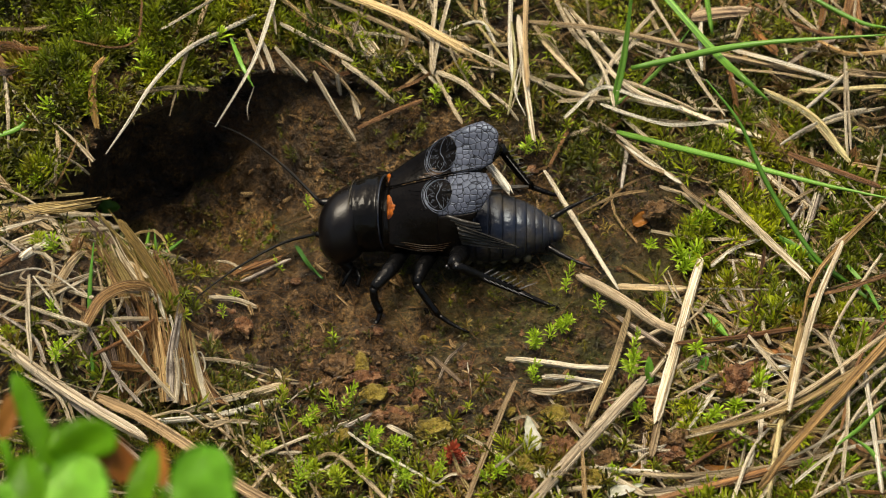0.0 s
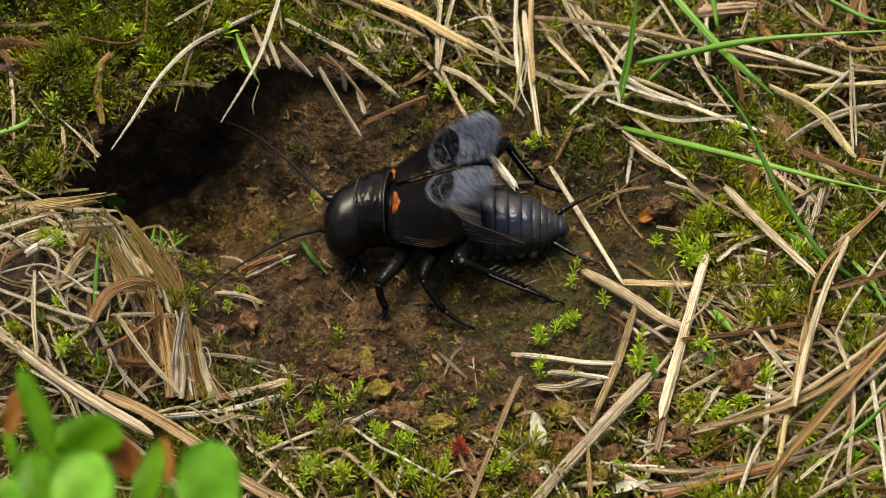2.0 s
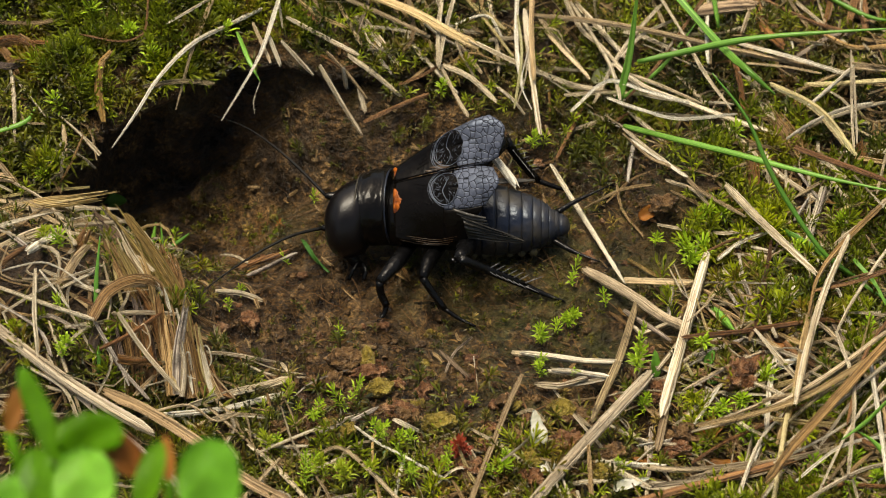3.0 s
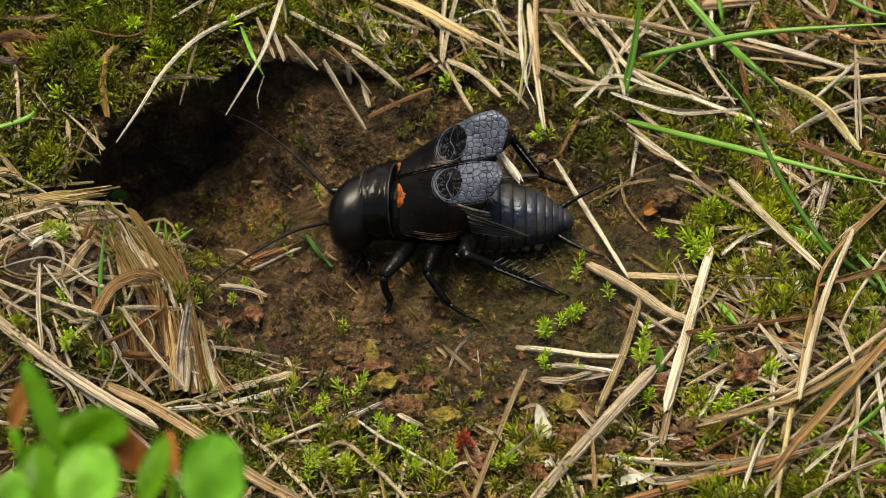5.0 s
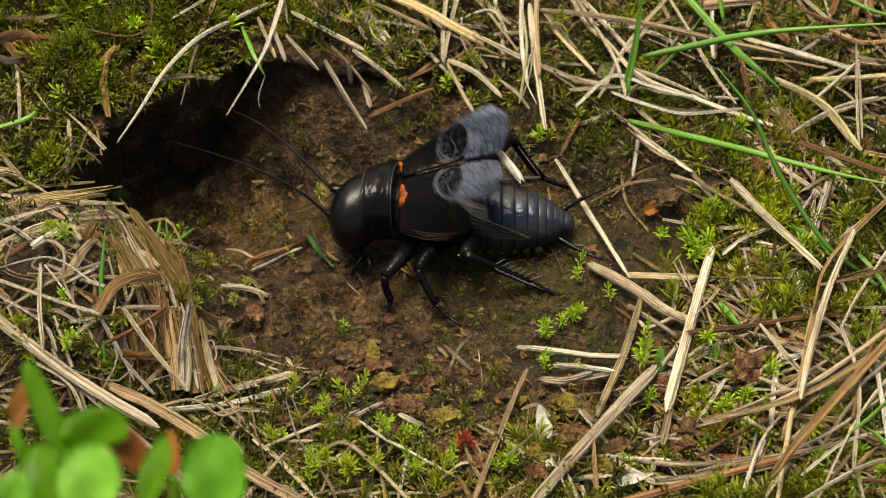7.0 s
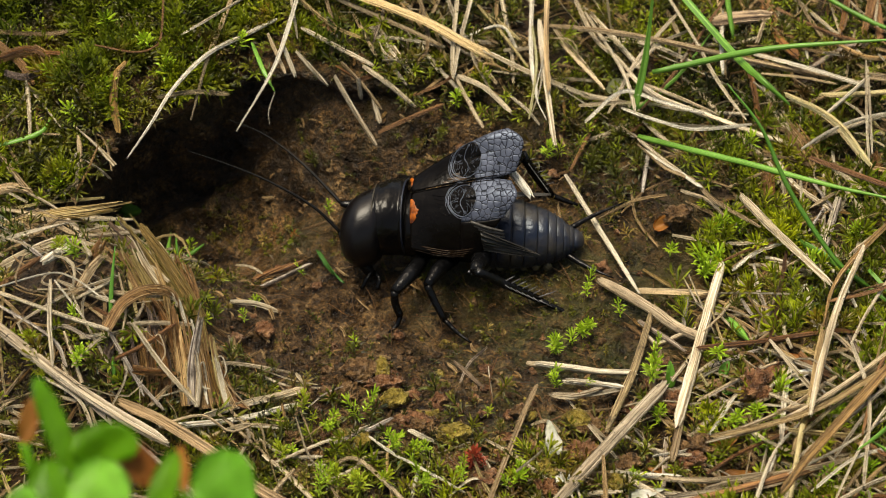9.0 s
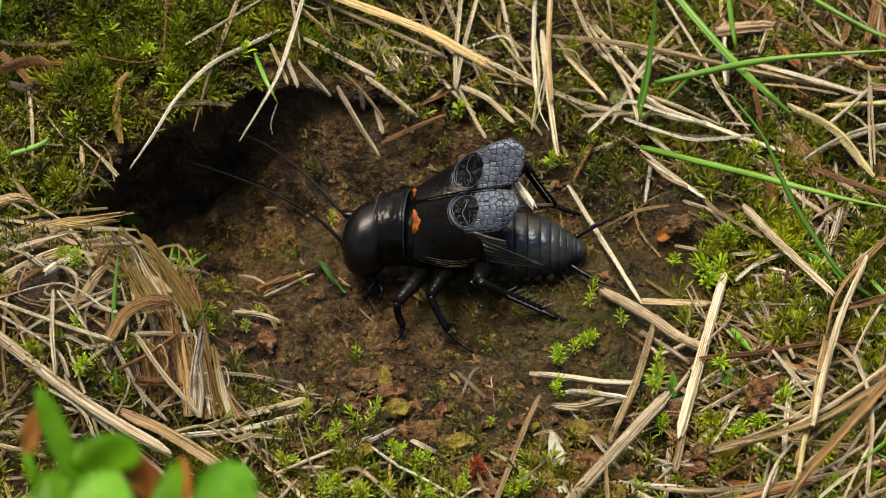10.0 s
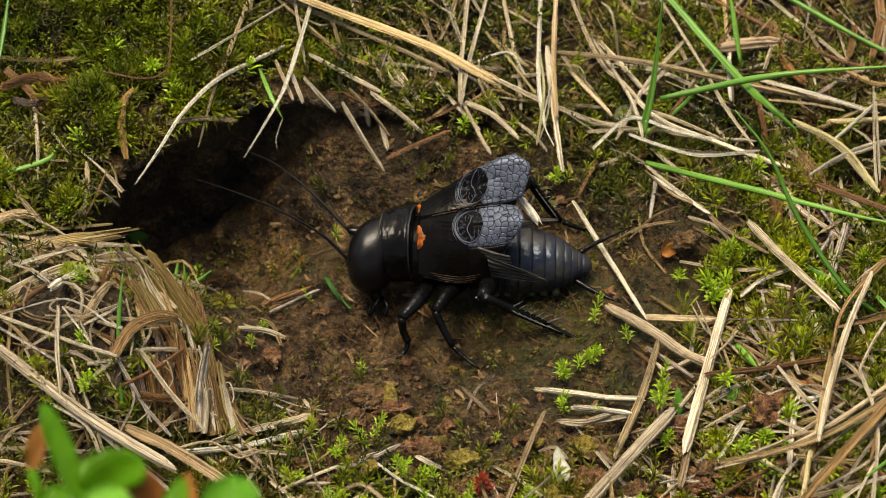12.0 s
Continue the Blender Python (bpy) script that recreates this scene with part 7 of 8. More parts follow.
clod(FRASS, "dropping", "olive-brown oval dropping on moist soil", 5.9, -20.7, 1.7, 0.69, 0.49, 0.44, 50)
clod(FRASS, "dropping", "olive-brown oval dropping on moist soil", -8.8, -24.2, 2.6, 1.17, 0.83, 0.73, 50)
clod(CLOD, "soil_clod", "pale brown crumbly clod of soil", -12.7, -24.4, 1.6, 1.17, 0.88, 0.78, 0, 0.35)
sprig(SPRIG, -2.9, -25.2, 1.5, 2.15, 40, 1.17)
sprig(SPRIG, -0.2, -27.6, 2.2, 1.45, 28, 1.06)
sprig(SPRIG, 17.1, -20.6, 0.7, 1.09, 28, 1.19)
sprig(SPRIG, 8.3, -16.1, 0.2, 1.01, 28, 1.11)
sprig(SPRIG, 11.0, -15.7, -0.0, 0.91, 24, 1.01)
sprig(SPRIG, 8.2, -11.8, -0.2, 1.02, 28, 1.33)
sprig(SPRIG, 10.8, -9.6, -0.4, 1.13, 28, 1.24)
sprig(SPRIG, 4.8, -27.2, 2.0, 1.26, 34, 1.16)
sprig(SPRIG, 14.5, -27.8, 1.7, 1.16, 34, 1.06)
sprig(MOSS_BRIGHT, 4.1, -28.0, 2.0, 1.26, 34, 1.16)
sprig(SPRIG, -19.2, -6.2, -0.4, 0.94, 22, 1.04)
clod(FRASS, "dropping", "olive-brown oval dropping on moist soil", 13.0, -28.5, 2.4, 1.25, 0.87, 0.87, 0)
straw(STRAW_WHITE, 0.56, (6.6, -14.2, 1.1), (9.6, -14.7, 1.1), (12.1, -15.2, 1.1), (15.1, -15.6, 1.4))
straw(STRAW_WHITE, 0.55, (9.3, -16.0, 0.8), (11.5, -16.6, 1.2), (14.0, -17.3, 1.5))
straw(STRAW, 0.55, (8.0, -18.4, 1.8), (10.0, -18.2, 1.5), (12.0, -17.6, 1.6))
straw(STRAW_GREY, 0.25, (2.0, -11.8, 0.4), (0.5, -14.1, 1.0), (-0.3, -16.6, 1.3))
straw(STRAW_GREY, 0.40, (-0.8, -13.8, 0.7), (1.7, -17.5, 1.9))
straw(STRAW_BROWN, 0.15, (6.4, -19.8, 1.7), (6.9, -22.5, 2.0), (6.1, -26.0, 2.5))
straw(STRAW_BROWN, 0.15, (8.9, -20.1, 1.2), (6.9, -21.9, 1.9), (5.9, -24.4, 2.0))
straw(STRAW_BROWN, 0.15, (3.0, -12.9, 0.4), (2.3, -16.5, 1.5), (2.5, -19.9, 2.6))
straw(STRAW_WHITE, 0.48, (12.8, -27.7, 2.9), (15.4, -27.9, 2.8), (18.3, -28.0, 2.7))
sheath(SHEATH, 1.66, (-27.3, -21.9, 4.5), (-27.4, -19.3, 6.9), (-28.2, -16.4, 9.5))
sheath(SHEATH_BROWN, 1.28, (-25.8, -21.5, 3.9), (-26.3, -18.8, 6.3), (-27.0, -16.2, 8.6))
sheath(STRAW, 1.09, (-24.3, -20.8, 3.2), (-24.7, -18.2, 5.6), (-25.2, -15.3, 8.2))
sheath(SHEATH, 1.48, (-22.3, -21.2, 3.4), (-22.9, -18.8, 5.5), (-23.5, -15.8, 8.1))
sheath(SHEATH_OLIVE, 1.50, (-26.5, -14.1, 6.8), (-27.7, -11.9, 8.8), (-29.5, -9.6, 10.8))
sheath(SHEATH, 1.40, (-27.5, -13.2, 7.3), (-29.0, -10.9, 9.3), (-30.6, -8.9, 11.1))
sheath(STRAW, 0.69, (-20.0, -20.9, 3.0), (-20.9, -19.6, 4.2), (-21.6, -18.1, 5.5))
sheath(SHEATH_BROWN, 0.99, (-20.8, -20.8, 2.8), (-21.6, -19.1, 4.4), (-22.2, -17.3, 6.0))
sheath(STRAW_WHITE, 0.50, (-20.6, -20.8, 3.2), (-21.2, -18.9, 4.9), (-21.7, -17.3, 6.4))
straw(STRAW_BROWN, 0.40, (-20.0, -20.4, 3.0), (-18.9, -20.6, 2.7), (-20.9, -19.6, 3.4))
straw(STRAW_BROWN, 0.57, (32.0, 4.7, 8.0), (35.8, 2.1, 8.5), (39.6, -0.6, 9.1))
sheath(SHEATH, 1.94, (33.5, 8.3, 2.8), (32.0, 10.1, 4.4), (30.1, 11.9, 6.0))
sheath(SHEATH_BROWN, 1.28, (28.8, 4.1, 1.9), (28.5, 5.8, 3.5), (28.4, 6.8, 4.4))
sheath(SHEATH_OLIVE, 1.05, (26.9, 1.1, 2.8), (29.5, 1.3, 2.9), (32.1, 1.1, 3.2))
sheath(SHEATH, 1.15, (35.7, 0.5, 3.4), (38.2, 0.2, 4.0), (40.7, 0.5, 4.3))
sheath(SHEATH, 1.05, (36.3, 1.6, 3.8), (38.8, 1.4, 4.3), (41.2, 1.6, 4.4))
straw(STRAW_GREY, 0.32, (32.6, 6.8, 3.2), (34.2, 2.0, 4.1))
straw(STRAW_GREY, 0.37, (35.1, 3.3, 4.2), (34.0, -0.1, 3.7), (33.0, -3.2, 3.2))
straw(STRAW_GREY, 0.32, (33.4, 2.1, 3.9), (31.9, -0.5, 3.7))
straw(STRAW_GREY, 0.26, (30.5, -2.3, 3.4), (28.5, -7.2, 3.9), (27.3, -11.2, 4.2))
straw(STRAW_WHITE, 0.41, (30.6, -7.1, 3.3), (29.2, -10.6, 4.2))
sheath(SHEATH_BROWN, 1.38, (38.8, 5.9, 4.2), (38.6, 6.9, 5.1), (38.5, 7.6, 5.8))
straw(STRAW_GOLD, 0.31, (33.2, -10.1, 5.2), (36.0, -8.9, 5.2), (40.0, -7.6, 5.0))
straw(STRAW_GOLD, 0.56, (39.4, -1.0, 6.1), (35.8, -5.5, 6.5), (33.0, -9.7, 6.6), (31.6, -14.1, 6.4))
straw(STRAW_BROWN, 0.26, (23.6, -4.1, 3.5), (26.0, -2.9, 3.7), (29.2, -1.7, 3.6))
straw(STRAW_GREY, 0.31, (26.5, -4.2, 3.1), (26.7, -7.5, 3.3), (27.4, -11.2, 3.7))
straw(STRAW_GREY, 0.36, (24.4, -5.5, 1.9), (25.9, -10.8, 3.7))
sprig(SPRIG, 36.1, -1.0, 2.7, 1.78, 34, 1.57)
sprig(SPRIG, 25.7, 1.3, 1.7, 1.37, 34, 1.90)
sprig(SPRIG, 23.8, 0.6, 1.8, 1.37, 34, 1.89)
sprig(SPRIG, 31.3, -4.1, 1.8, 1.35, 34, 1.77)
sprig(SPRIG, 22.4, -2.9, 1.3, 1.25, 30, 1.77)
straw(STRAW_GOLD, 0.55, (32.2, -12.1, 5.6), (31.0, -16.5, 5.5), (29.7, -22.2, 5.4))
straw(STRAW_GOLD, 0.54, (21.0, -27.0, 7.1), (26.0, -25.4, 6.7), (30.5, -23.5, 6.7), (34.5, -21.1, 7.2), (38.3, -18.8, 7.7))
straw(STRAW_BROWN, 0.34, (20.7, -27.9, 3.0), (23.7, -26.2, 3.8), (27.2, -24.8, 4.4), (30.6, -23.2, 5.1))
straw(STRAW_GREY, 0.44, (28.9, -25.7, 6.0), (32.1, -22.6, 5.9), (35.8, -19.8, 5.5), (38.8, -17.2, 5.4))
straw(STRAW_WHITE, 0.48, (20.6, -29.5, 3.1), (24.5, -28.8, 3.6), (29.3, -28.2, 4.1), (33.2, -27.4, 4.6))
straw(STRAW_WHITE, 0.34, (25.8, -28.5, 2.9), (27.0, -25.1, 3.6))
straw(STRAW_GOLD, 0.39, (27.9, -27.1, 4.7), (28.9, -24.1, 4.6), (29.9, -21.6, 4.6))
sheath(SHEATH_OLIVE, 0.77, (28.5, -26.6, 4.0), (29.0, -24.8, 5.6), (29.4, -23.3, 6.9))
straw(STRAW_GOLD, 0.77, (33.5, -26.2, 5.0), (35.4, -28.1, 5.6), (37.0, -29.5, 6.2))
straw(STRAW_GOLD, 0.38, (32.6, -31.9, 5.5), (34.7, -29.7, 5.8), (36.8, -28.0, 5.9))
straw(STRAW_GOLD, 0.43, (29.2, -29.9, 3.6), (31.2, -28.4, 4.4))
straw(STRAW_BROWN, 0.43, (28.2, -31.0, 3.5), (31.8, -31.4, 4.6), (36.7, -32.4, 5.6))
straw(STRAW_GREY, 0.48, (36.8, -19.5, 5.5), (37.2, -24.3, 5.8), (36.9, -30.6, 6.2))
straw(STRAW_GREY, 0.45, (33.5, -12.7, 4.4), (34.8, -16.1, 4.9), (35.7, -18.9, 5.2))
straw(STRAW_GOLD, 0.45, (35.3, -16.5, 5.0), (38.0, -14.4, 4.5), (39.4, -13.5, 4.2))
straw(STRAW_GOLD, 0.70, (27.9, -15.9, 4.6), (29.8, -17.2, 4.3))
straw(STRAW_WHITE, 0.44, (28.1, -16.9, 4.0), (28.0, -21.3, 4.3))
straw(STRAW, 0.39, (25.1, -21.2, 4.1), (27.6, -20.0, 4.2), (29.9, -18.9, 4.2))
straw(STRAW_GREY, 0.30, (21.2, -19.9, 3.3), (24.3, -18.3, 4.1), (27.3, -17.1, 4.6))
small_leaf(LEAF_RUST, 2.54, 1.47, 21.7, -24.5, 1.6, 25, -20, 60, "leaf", "crumpled orange-brown withered leaf")
small_leaf(LEAF_RUST, 2.91, 1.36, 21.9, -27.5, 1.5, -20, -20, 10, "leaf", "crumpled orange-brown withered leaf")
small_leaf(LEAF_RUST, 2.42, 1.36, 18.0, -27.4, 1.5, 20, -20, 160, "leaf", "crumpled orange-brown withered leaf")
sprig(SPRIG, 23.7, -22.0, 2.4, 1.28, 34, 1.57)
sprig(SPRIG, 25.4, -21.4, 2.5, 1.28, 34, 1.57)
sprig(SPRIG, 27.1, -22.2, 2.7, 1.28, 34, 1.47)
sprig(SPRIG, 32.1, -22.2, 3.5, 1.27, 34, 1.56)
sprig(SPRIG, 26.1, -25.6, 2.3, 1.26, 34, 1.46)
sprig(SPRIG, 34.1, -28.8, 3.7, 1.24, 34, 1.63)
sprig(SPRIG, 35.7, -30.8, 4.0, 1.24, 34, 1.62)
sprig(SPRIG, 33.4, -31.6, 3.5, 1.24, 34, 1.62)
sheath(SHEATH_BROWN, 1.20, (-32.9, -9.5, 9.1), (-32.3, -8.6, 9.9), (-31.7, -7.7, 10.8))
sheath(SHEATH_BROWN, 0.89, (-34.8, -12.3, 8.9), (-33.6, -12.0, 9.2), (-32.1, -11.9, 9.3))
sheath(SHEATH_BROWN, 0.98, (-30.4, -17.9, 7.8), (-29.4, -17.3, 8.3), (-28.5, -16.8, 8.8))
# two more dark strips in place of shaded gaps between sheaths
sheath(SHEATH_DARK, 1.09, (-27.4, -16.8, 6.5), (-27.1, -15.7, 7.5), (-26.8, -14.7, 8.3))
sheath(SHEATH_DARK, 0.98, (-31.1, -19.6, 6.8), (-30.6, -18.1, 8.1), (-30.4, -17.0, 9.1))
sheath(SHEATH_BROWN, 0.68, (-28.5, -20.2, 7.7), (-26.6, -20.4, 7.5), (-24.5, -20.3, 7.6))
sprig(SPRIG, -34.4, -8.5, 9.1, 1.10, 34, 1.60)
sprig(MOSS_BRIGHT, -36.2, -7.0, 8.2, 1.11, 34, 1.61)
sprig(SPRIG, -33.3, -18.8, 7.1, 1.27, 34, 1.56)
sprig(MOSS_BRIGHT, -37.8, -15.4, 5.7, 1.09, 34, 1.59)
sprig(MOSS_BRIGHT, -29.6, -10.0, 8.5, 0.90, 28, 1.40)
sprig(SPRIG, -22.6, -20.1, 2.4, 1.09, 28, 0.99)
sprig(SPRIG, -3.0, -29.6, 2.3, 3.40, 44, 1.15)
sprig(SPRIG, -6.3, -24.9, 2.1, 1.70, 34, 1.50)
sprig(SPRIG, -8.7, -19.9, 1.2, 1.80, 30, 1.30)
sprig(SPRIG, -11.6, -21.8, 1.6, 2.10, 34, 1.20)
sprig(SPRIG, 0.1, -28.5, 2.2, 2.00, 22, 1.20)
sprig(MOSS_BRIGHT, -8.8, -29.6, 2.5, 1.50, 30, 1.60)
sprig(MOSS_BRIGHT, -15.3, -25.9, 2.2, 1.20, 28, 1.50)
sprig(SPRIG, 4.4, -28.3, 2.3, 1.20, 34, 1.70)
sprig(SPRIG, 16.6, -16.5, 1.6, 2.90, 46, 1.90)
sprig(SPRIG, -12.3, -29.9, 2.6, 3.00, 40, 1.20)
sprig(MOSS_BRIGHT, -10.8, -28.4, 2.5, 1.40, 28, 1.60)
sprig(MOSS_BRIGHT, -6.9, -28.7, 2.5, 1.20, 28, 1.50)
sprig(MOSS_BRIGHT, -14.1, -20.2, 1.8, 1.00, 26, 1.40)
sprig(SPRIG, 8.3, -12.3, 0.7, 1.20, 26, 1.40)
sprig(SPRIG, 11.3, -5.1, 0.7, 1.90, 24, 1.10)
sprig(SPRIG, 23.2, -3.5, 1.7, 1.20, 40, 2.00)
sprig(SPRIG, 21.9, -4.2, 1.6, 1.10, 36, 1.80)
straw(STRAW_WHITE, 0.80, (3.8, 3.7, 8.7), (5.0, 1.8, 8.3), (6.0, 0.7, 7.2))
sheath(SHEATH_BROWN, 1.00, (-44.8, 16.3, 9.3), (-41.6, 17.1, 10.0), (-39.5, 16.5, 9.4))
sheath(SHEATH_BROWN, 0.80, (-44.7, 18.4, 9.7), (-42.1, 16.0, 9.0), (-40.8, 13.6, 8.2))
sheath(SHEATH, 0.70, (-41.2, 18.1, 9.5), (-39.9, 17.4, 8.9), (-38.8, 15.5, 8.5))
sheath(SHEATH_DARK, 0.70, (-43.8, 15.5, 8.5), (-41.7, 14.5, 8.9), (-40.0, 15.6, 8.6))
sheath(STRAW, 1.00, (-44.0, 1.4, 6.6), (-41.8, 1.9, 7.0), (-39.9, 1.7, 6.8))
straw(GRASS, 0.60, (-44.5, 15.7, 12.7), (-44.1, 18.9, 14.2), (-43.7, 22.4, 16.0), taper=0.35, flat=0.3)
sheath(SHEATH_BROWN, 1.10, (29.7, 27.9, 7.1), (30.5, 24.8, 6.5), (31.8, 21.5, 6.0))
sheath(SHEATH_BROWN, 0.90, (39.8, 25.8, 9.1), (39.1, 23.0, 8.6), (38.4, 20.6, 8.0))
sheath(SHEATH_BROWN, 0.70, (37.4, 25.3, 9.0), (36.9, 23.2, 8.0), (36.3, 21.5, 7.5))
straw(STRAW_GREY, 1.25, (24.8, 24.3, 7.0), (27.2, 24.7, 7.1), (29.7, 24.9, 7.1), flat=0.7)
# two whitish silk threads, built as very thin straws
straw(STRAW_WHITE, 0.14, (6.5, 12.6, 6.1), (7.4, 16.4, 6.5), (7.4, 21.8, 7.0))
straw(STRAW_WHITE, 0.12, (7.8, 11.6, 6.1), (6.9, 14.4, 6.7), (7.7, 19.1, 7.0))
straw(STRAW_WHITE, 0.42, (12.1, 27.1, 5.6), (15.0, 19.4, 6.0), (15.9, 16.2, 5.7), (16.2, 12.9, 6.1))
straw(STRAW_WHITE, 0.40, (11.2, 14.1, 5.5), (13.3, 14.0, 5.9), (15.4, 14.7, 5.4))
straw(STRAW_WHITE, 0.42, (11.6, 11.7, 5.8), (15.1, 15.3, 6.2), (18.7, 14.4, 5.8), (22.6, 12.4, 6.2))
straw(STRAW_WHITE, 0.34, (15.2, 13.0, 6.1), (18.0, 11.3, 6.4), (21.7, 10.3, 6.1), (27.0, 10.6, 6.4))
straw(STRAW_WHITE, 0.40, (8.9, 24.0, 5.6), (11.0, 19.7, 6.1), (13.4, 16.2, 5.7))
straw(STRAW_WHITE, 0.44, (25.5, 26.2, 6.4), (25.0, 21.2, 6.8), (24.9, 17.6, 6.4))
straw(STRAW_WHITE, 0.36, (31.6, 7.2, 6.6), (34.0, 8.9, 7.0), (37.2, 11.0, 6.7), (39.9, 11.4, 7.1))
straw(STRAW, 0.34, (38.8, 17.9, 6.9), (38.3, 11.5, 7.3), (38.0, 6.5, 6.8))
straw(STRAW_WHITE, 0.46, (28.2, 20.0, 6.6), (32.9, 17.7, 7.0), (38.7, 15.5, 6.6))
straw(STRAW_WHITE, 0.26, (28.7, 17.4, 6.5), (32.3, 16.5, 6.9), (35.6, 16.0, 6.5))
straw(STRAW_WHITE, 0.40, (34.1, 11.3, 7.0), (36.4, 13.4, 7.5), (38.9, 16.5, 7.1))
straw(STRAW_WHITE, 0.62, (30.8, 14.4, 6.6), (34.9, 10.5, 7.1), (37.7, 5.3, 6.6))
straw(STRAW, 0.40, (16.5, 9.2, 5.7), (18.3, 6.7, 6.1), (20.2, 5.2, 5.7))
straw(STRAW_WHITE, 0.40, (17.2, 16.6, 6.0), (19.7, 14.6, 6.5), (23.9, 12.3, 6.1))
straw(STRAW_WHITE, 0.30, (33.3, 24.2, 5.4), (33.4, 20.3, 5.8))
straw(STRAW, 0.36, (22.0, 24.1, 6.0), (19.0, 21.7, 6.4), (16.7, 18.8, 6.1))
straw(STRAW_WHITE, 0.36, (35.9, 19.8, 6.8), (39.3, 21.6, 7.2), (42.9, 23.7, 6.9))


# ---- the seedling before the lens ----
def build_seedling():
    """A low seedling: thin stems from the soil, rounded blades held up to the light."""
    root = tagged(new("seedling"), "bright green round-leaved seedling with a rusty leaf", "plant")
    base = np.array((-20.0, -70.0, 4.0))
    root.matrix_basis = Matrix.Translation(Vector(base) * MM)

    def blade(material, at, length, width, turn, roll, pitch):
        bm = bmesh.new()
        leaf_blade(bm, length, width, 0.18, 0.06, point=0.92, full=2.7 if width > 2.5 else 2.0, wave=0.05)
        ob = part("leaf", bm, material, root, {LEAF_RUST: "rusty brown withered leaf", LEAF_DEEP: "deep green leaf"}.get(material, ""))
        at = np.array(at, float) - base
        ob.matrix_basis = pose(at[0] * MM, at[1] * MM, at[2] * MM, 42, 0, 0) @ pose(0, 0, 0, 0, 0, turn) @ pose(0, 0, 0, roll, pitch, 0)
        foot = np.array((at[0] * 0.2, at[1] * 0.2, -3.0))
        tube_part("stem", [tuple(foot), tuple(at * 0.5 + np.array((0, -1.5, 0))), tuple(at)], [0.5, 0.4, 0.26], LEAF_DEEP, root, sides=7)

    blade(LEAF, (-13.1, -76.6, 62.8), 4.31, 3.57, 90, 5, 0)
    blade(LEAF, (-19.7, -77.2, 63.6), 3.73, 3.61, 92, -8, 4)
    blade(LEAF_DEEP, (-19.8, -72.9, 63.5), 2.44, 3.81, 95, 6, -14)
    blade(LEAF_DEEP, (-21.7, -72.7, 62.3), 5.98, 1.45, 112, 12, 0)
    blade(LEAF_DEEP, (-17.0, -75.8, 62.2), 4.03, 1.68, 75, -15, 5)
    blade(LEAF_RUST, (-17.3, -73.1, 61.9), 3.09, 1.83, 125, 10, -8)
    blade(LEAF_RUST, (-15.7, -72.8, 60.8), 2.66, 0.82, 96, 0, 0)
    blade(LEAF_DEEP, (-22.6, -75.7, 61.0), 4.22, 2.63, 100, 0, 8)
    blade(LEAF_RUST, (-24.9, -70.2, 61.8), 2.68, 1.09, 80, 15, 0)
    blade(LEAF, (-23.7, -78.6, 65.1), 2.47, 1.93, 84, 0, 0)
    blade(LEAF_RUST, (-22.0, -70.4, 60.3), 2.83, 0.77, 112, 20, 0)
    return root


build_seedling()
build_crumbs()
build_litter()
build_moss()


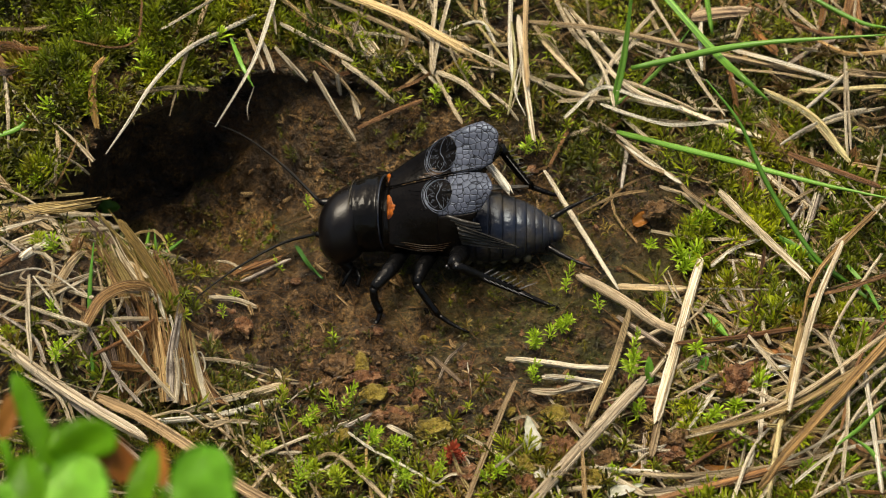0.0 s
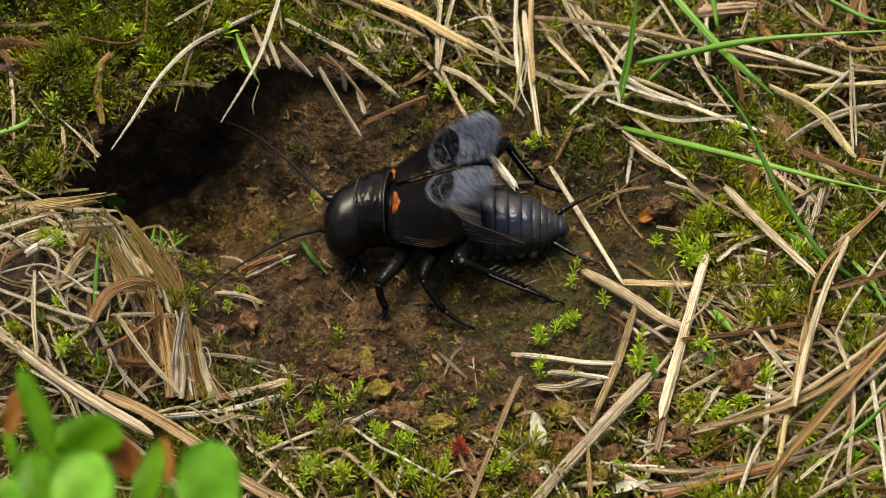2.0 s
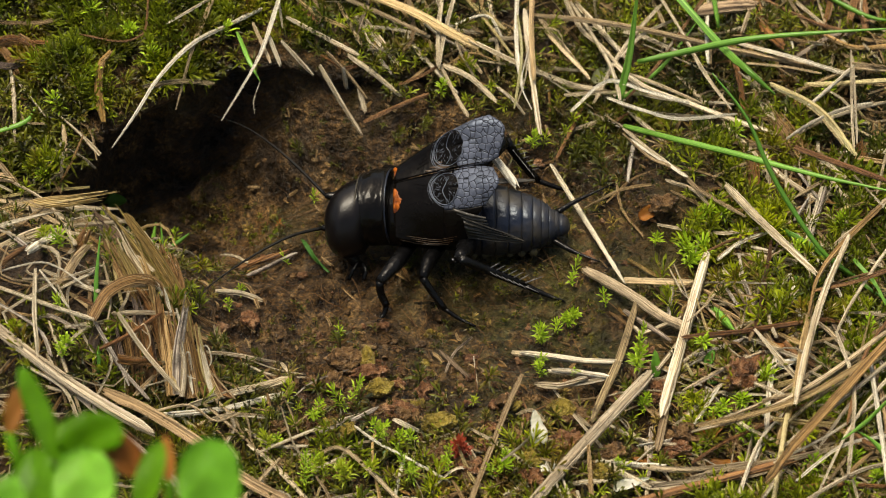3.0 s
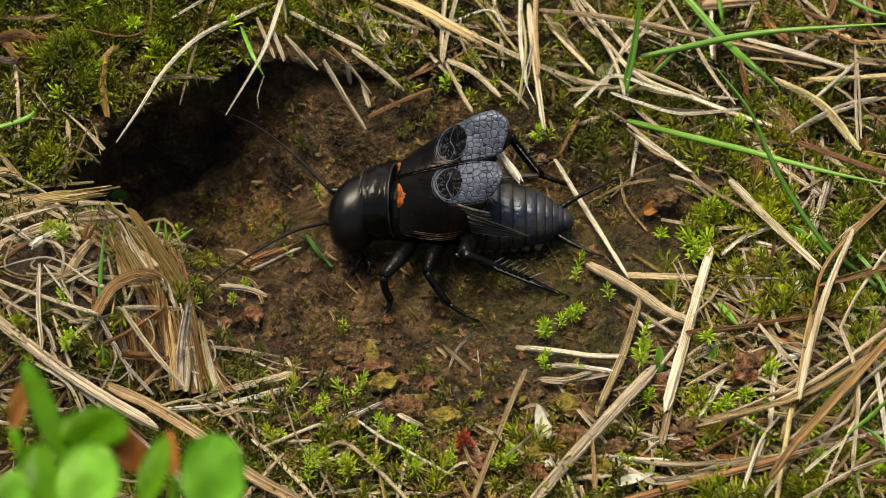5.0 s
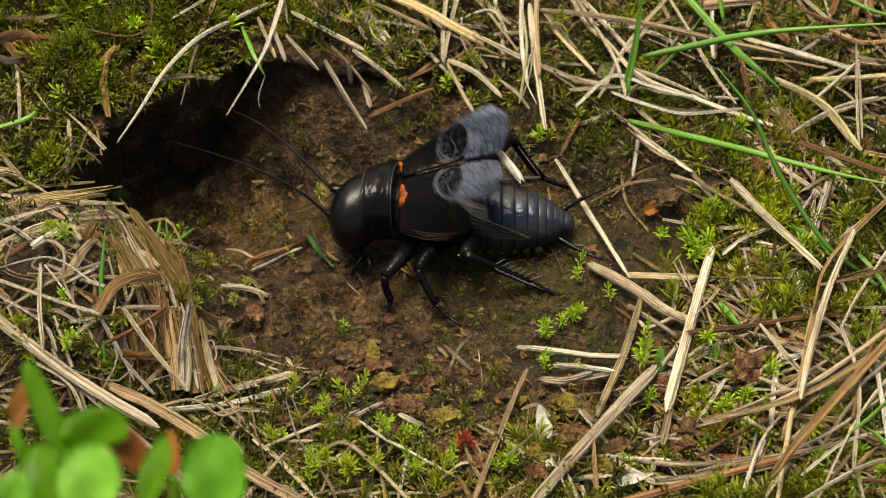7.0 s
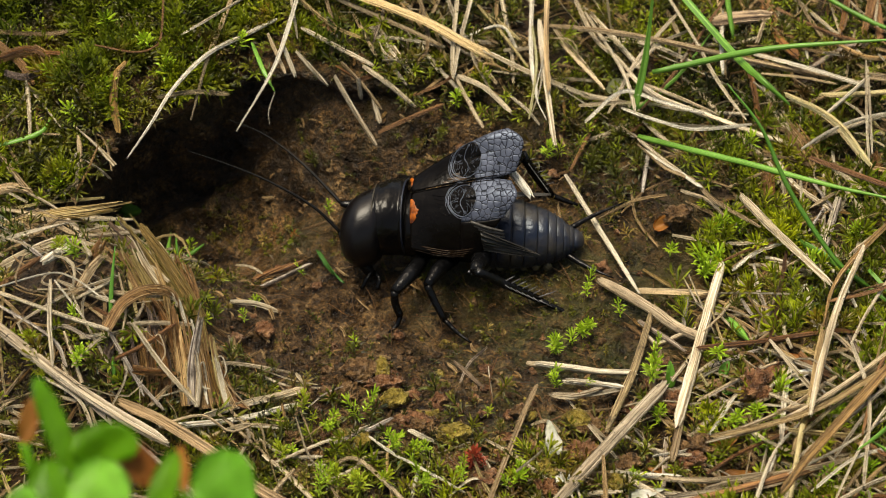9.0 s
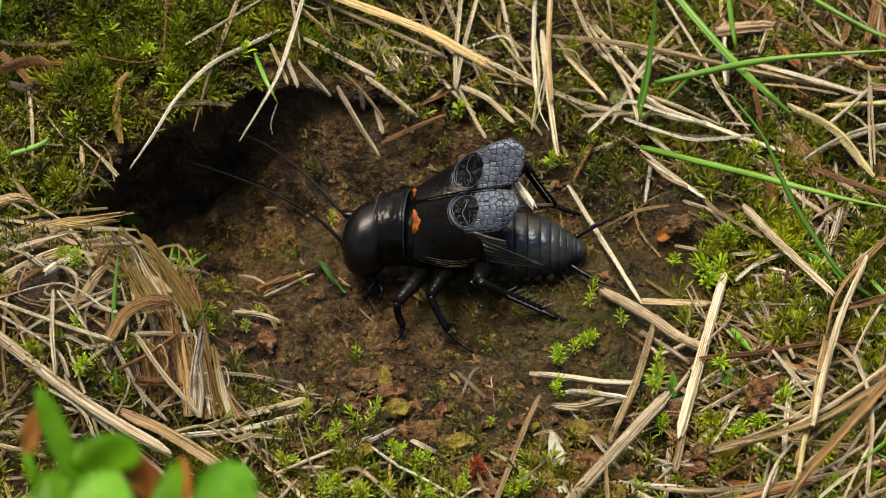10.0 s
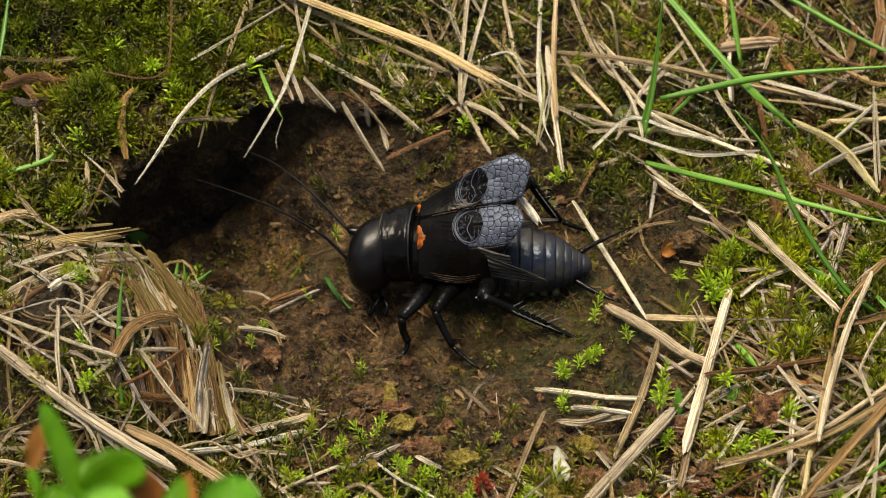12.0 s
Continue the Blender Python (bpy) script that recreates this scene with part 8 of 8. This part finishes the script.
# ---- what moves: the wings beat in chirps, the near feeler lifts, the cricket shifts its stance ----
def motions():
    def left(close):
        return Matrix.Translation(Vector(LEFT_HINGE) * MM) @ pose(0, 0, 0, -19 * close, -8 * close, -10 * close)

    def right(close):
        return Matrix.Translation(Vector(RIGHT_HINGE) * MM) @ pose(0, 0, 0, 12 * close, -4 * close, 9 * close)

    # each chirp is a few quick strokes; between them the wings rest open
    strokes = [0.2, 0.5, 0.7, 1.0, 1.2, 1.5, 1.8, 2.0, 2.3, 2.8, 3.3, 3.6, 4.0, 4.3, 4.6, 4.9, 5.2, 5.8, 6.0, 6.1, 6.3, 6.5, 6.7, 7.0,
               7.3, 7.6, 7.9, 8.3, 8.55, 8.8, 9.3, 9.4, 9.6, 9.8, 10.2, 10.7, 10.9, 11.3, 11.6]
    rows = [(0.0, 0.0)]
    for t in strokes:
        for dt, close in ((-0.0667, 0.0), (-0.0334, -0.35), (0.0, 0.6), (0.0334, 1.5), (0.0667, 0.0)):
            if t + dt > rows[-1][0] + 0.02:
                rows.append((t + dt, close))
    rows.append((12.0, 0.0))
    walk(WING_L, [(t, left(k)) for t, k in rows])
    walk(WING_R, [(t, right(k)) for t, k in rows])

    root = Matrix.Translation(Vector((-11.2, -2.1, 4.3)) * MM)
    swing = Vector((-12.8, -7.5, -2.2)).rotation_difference(Vector((-13.3, 4.9, 5.3)))

    def feeler(part_way):
        return root @ Matrix.Identity(4).to_quaternion().slerp(swing, part_way).to_matrix().to_4x4()

    walk(FEELER_NEAR, [(0.0, feeler(0.0)), (6.0, feeler(0.0)), (6.2, feeler(0.02)), (6.4, feeler(0.42)), (6.5, feeler(0.48)), (6.6, feeler(0.85)),
                       (7.0, feeler(0.97)), (8.0, feeler(1.0)), (9.0, feeler(1.0)), (12.0, feeler(1.0))])

    hip = Vector((-0.9, -2.6, 2.4)) * MM

    def step(turn, lift):
        return Matrix.Translation(hip) @ pose(0, 0, 0, -lift, 0, -turn) @ Matrix.Translation(-hip)

    walk(MID_LEG, [(0.0, step(0, 0)), (6.5, step(0, 0)), (6.63, step(14, 9)), (6.8, step(11.5, 0)), (12.0, step(11.5, 0))])

    pivot = Vector((-4.4, 0, 3)) * MM

    def stance(dip):
        return Matrix.Translation(pivot) @ pose(0, 0, 0, 0, dip, 0) @ Matrix.Translation(-pivot)

    walk(CRICKET, [(0.0, stance(0)), (6.5, stance(0)), (7.0, stance(1.6)), (9.0, stance(2.5)), (10.0, stance(2.3)), (12.0, stance(1.9))])


motions()
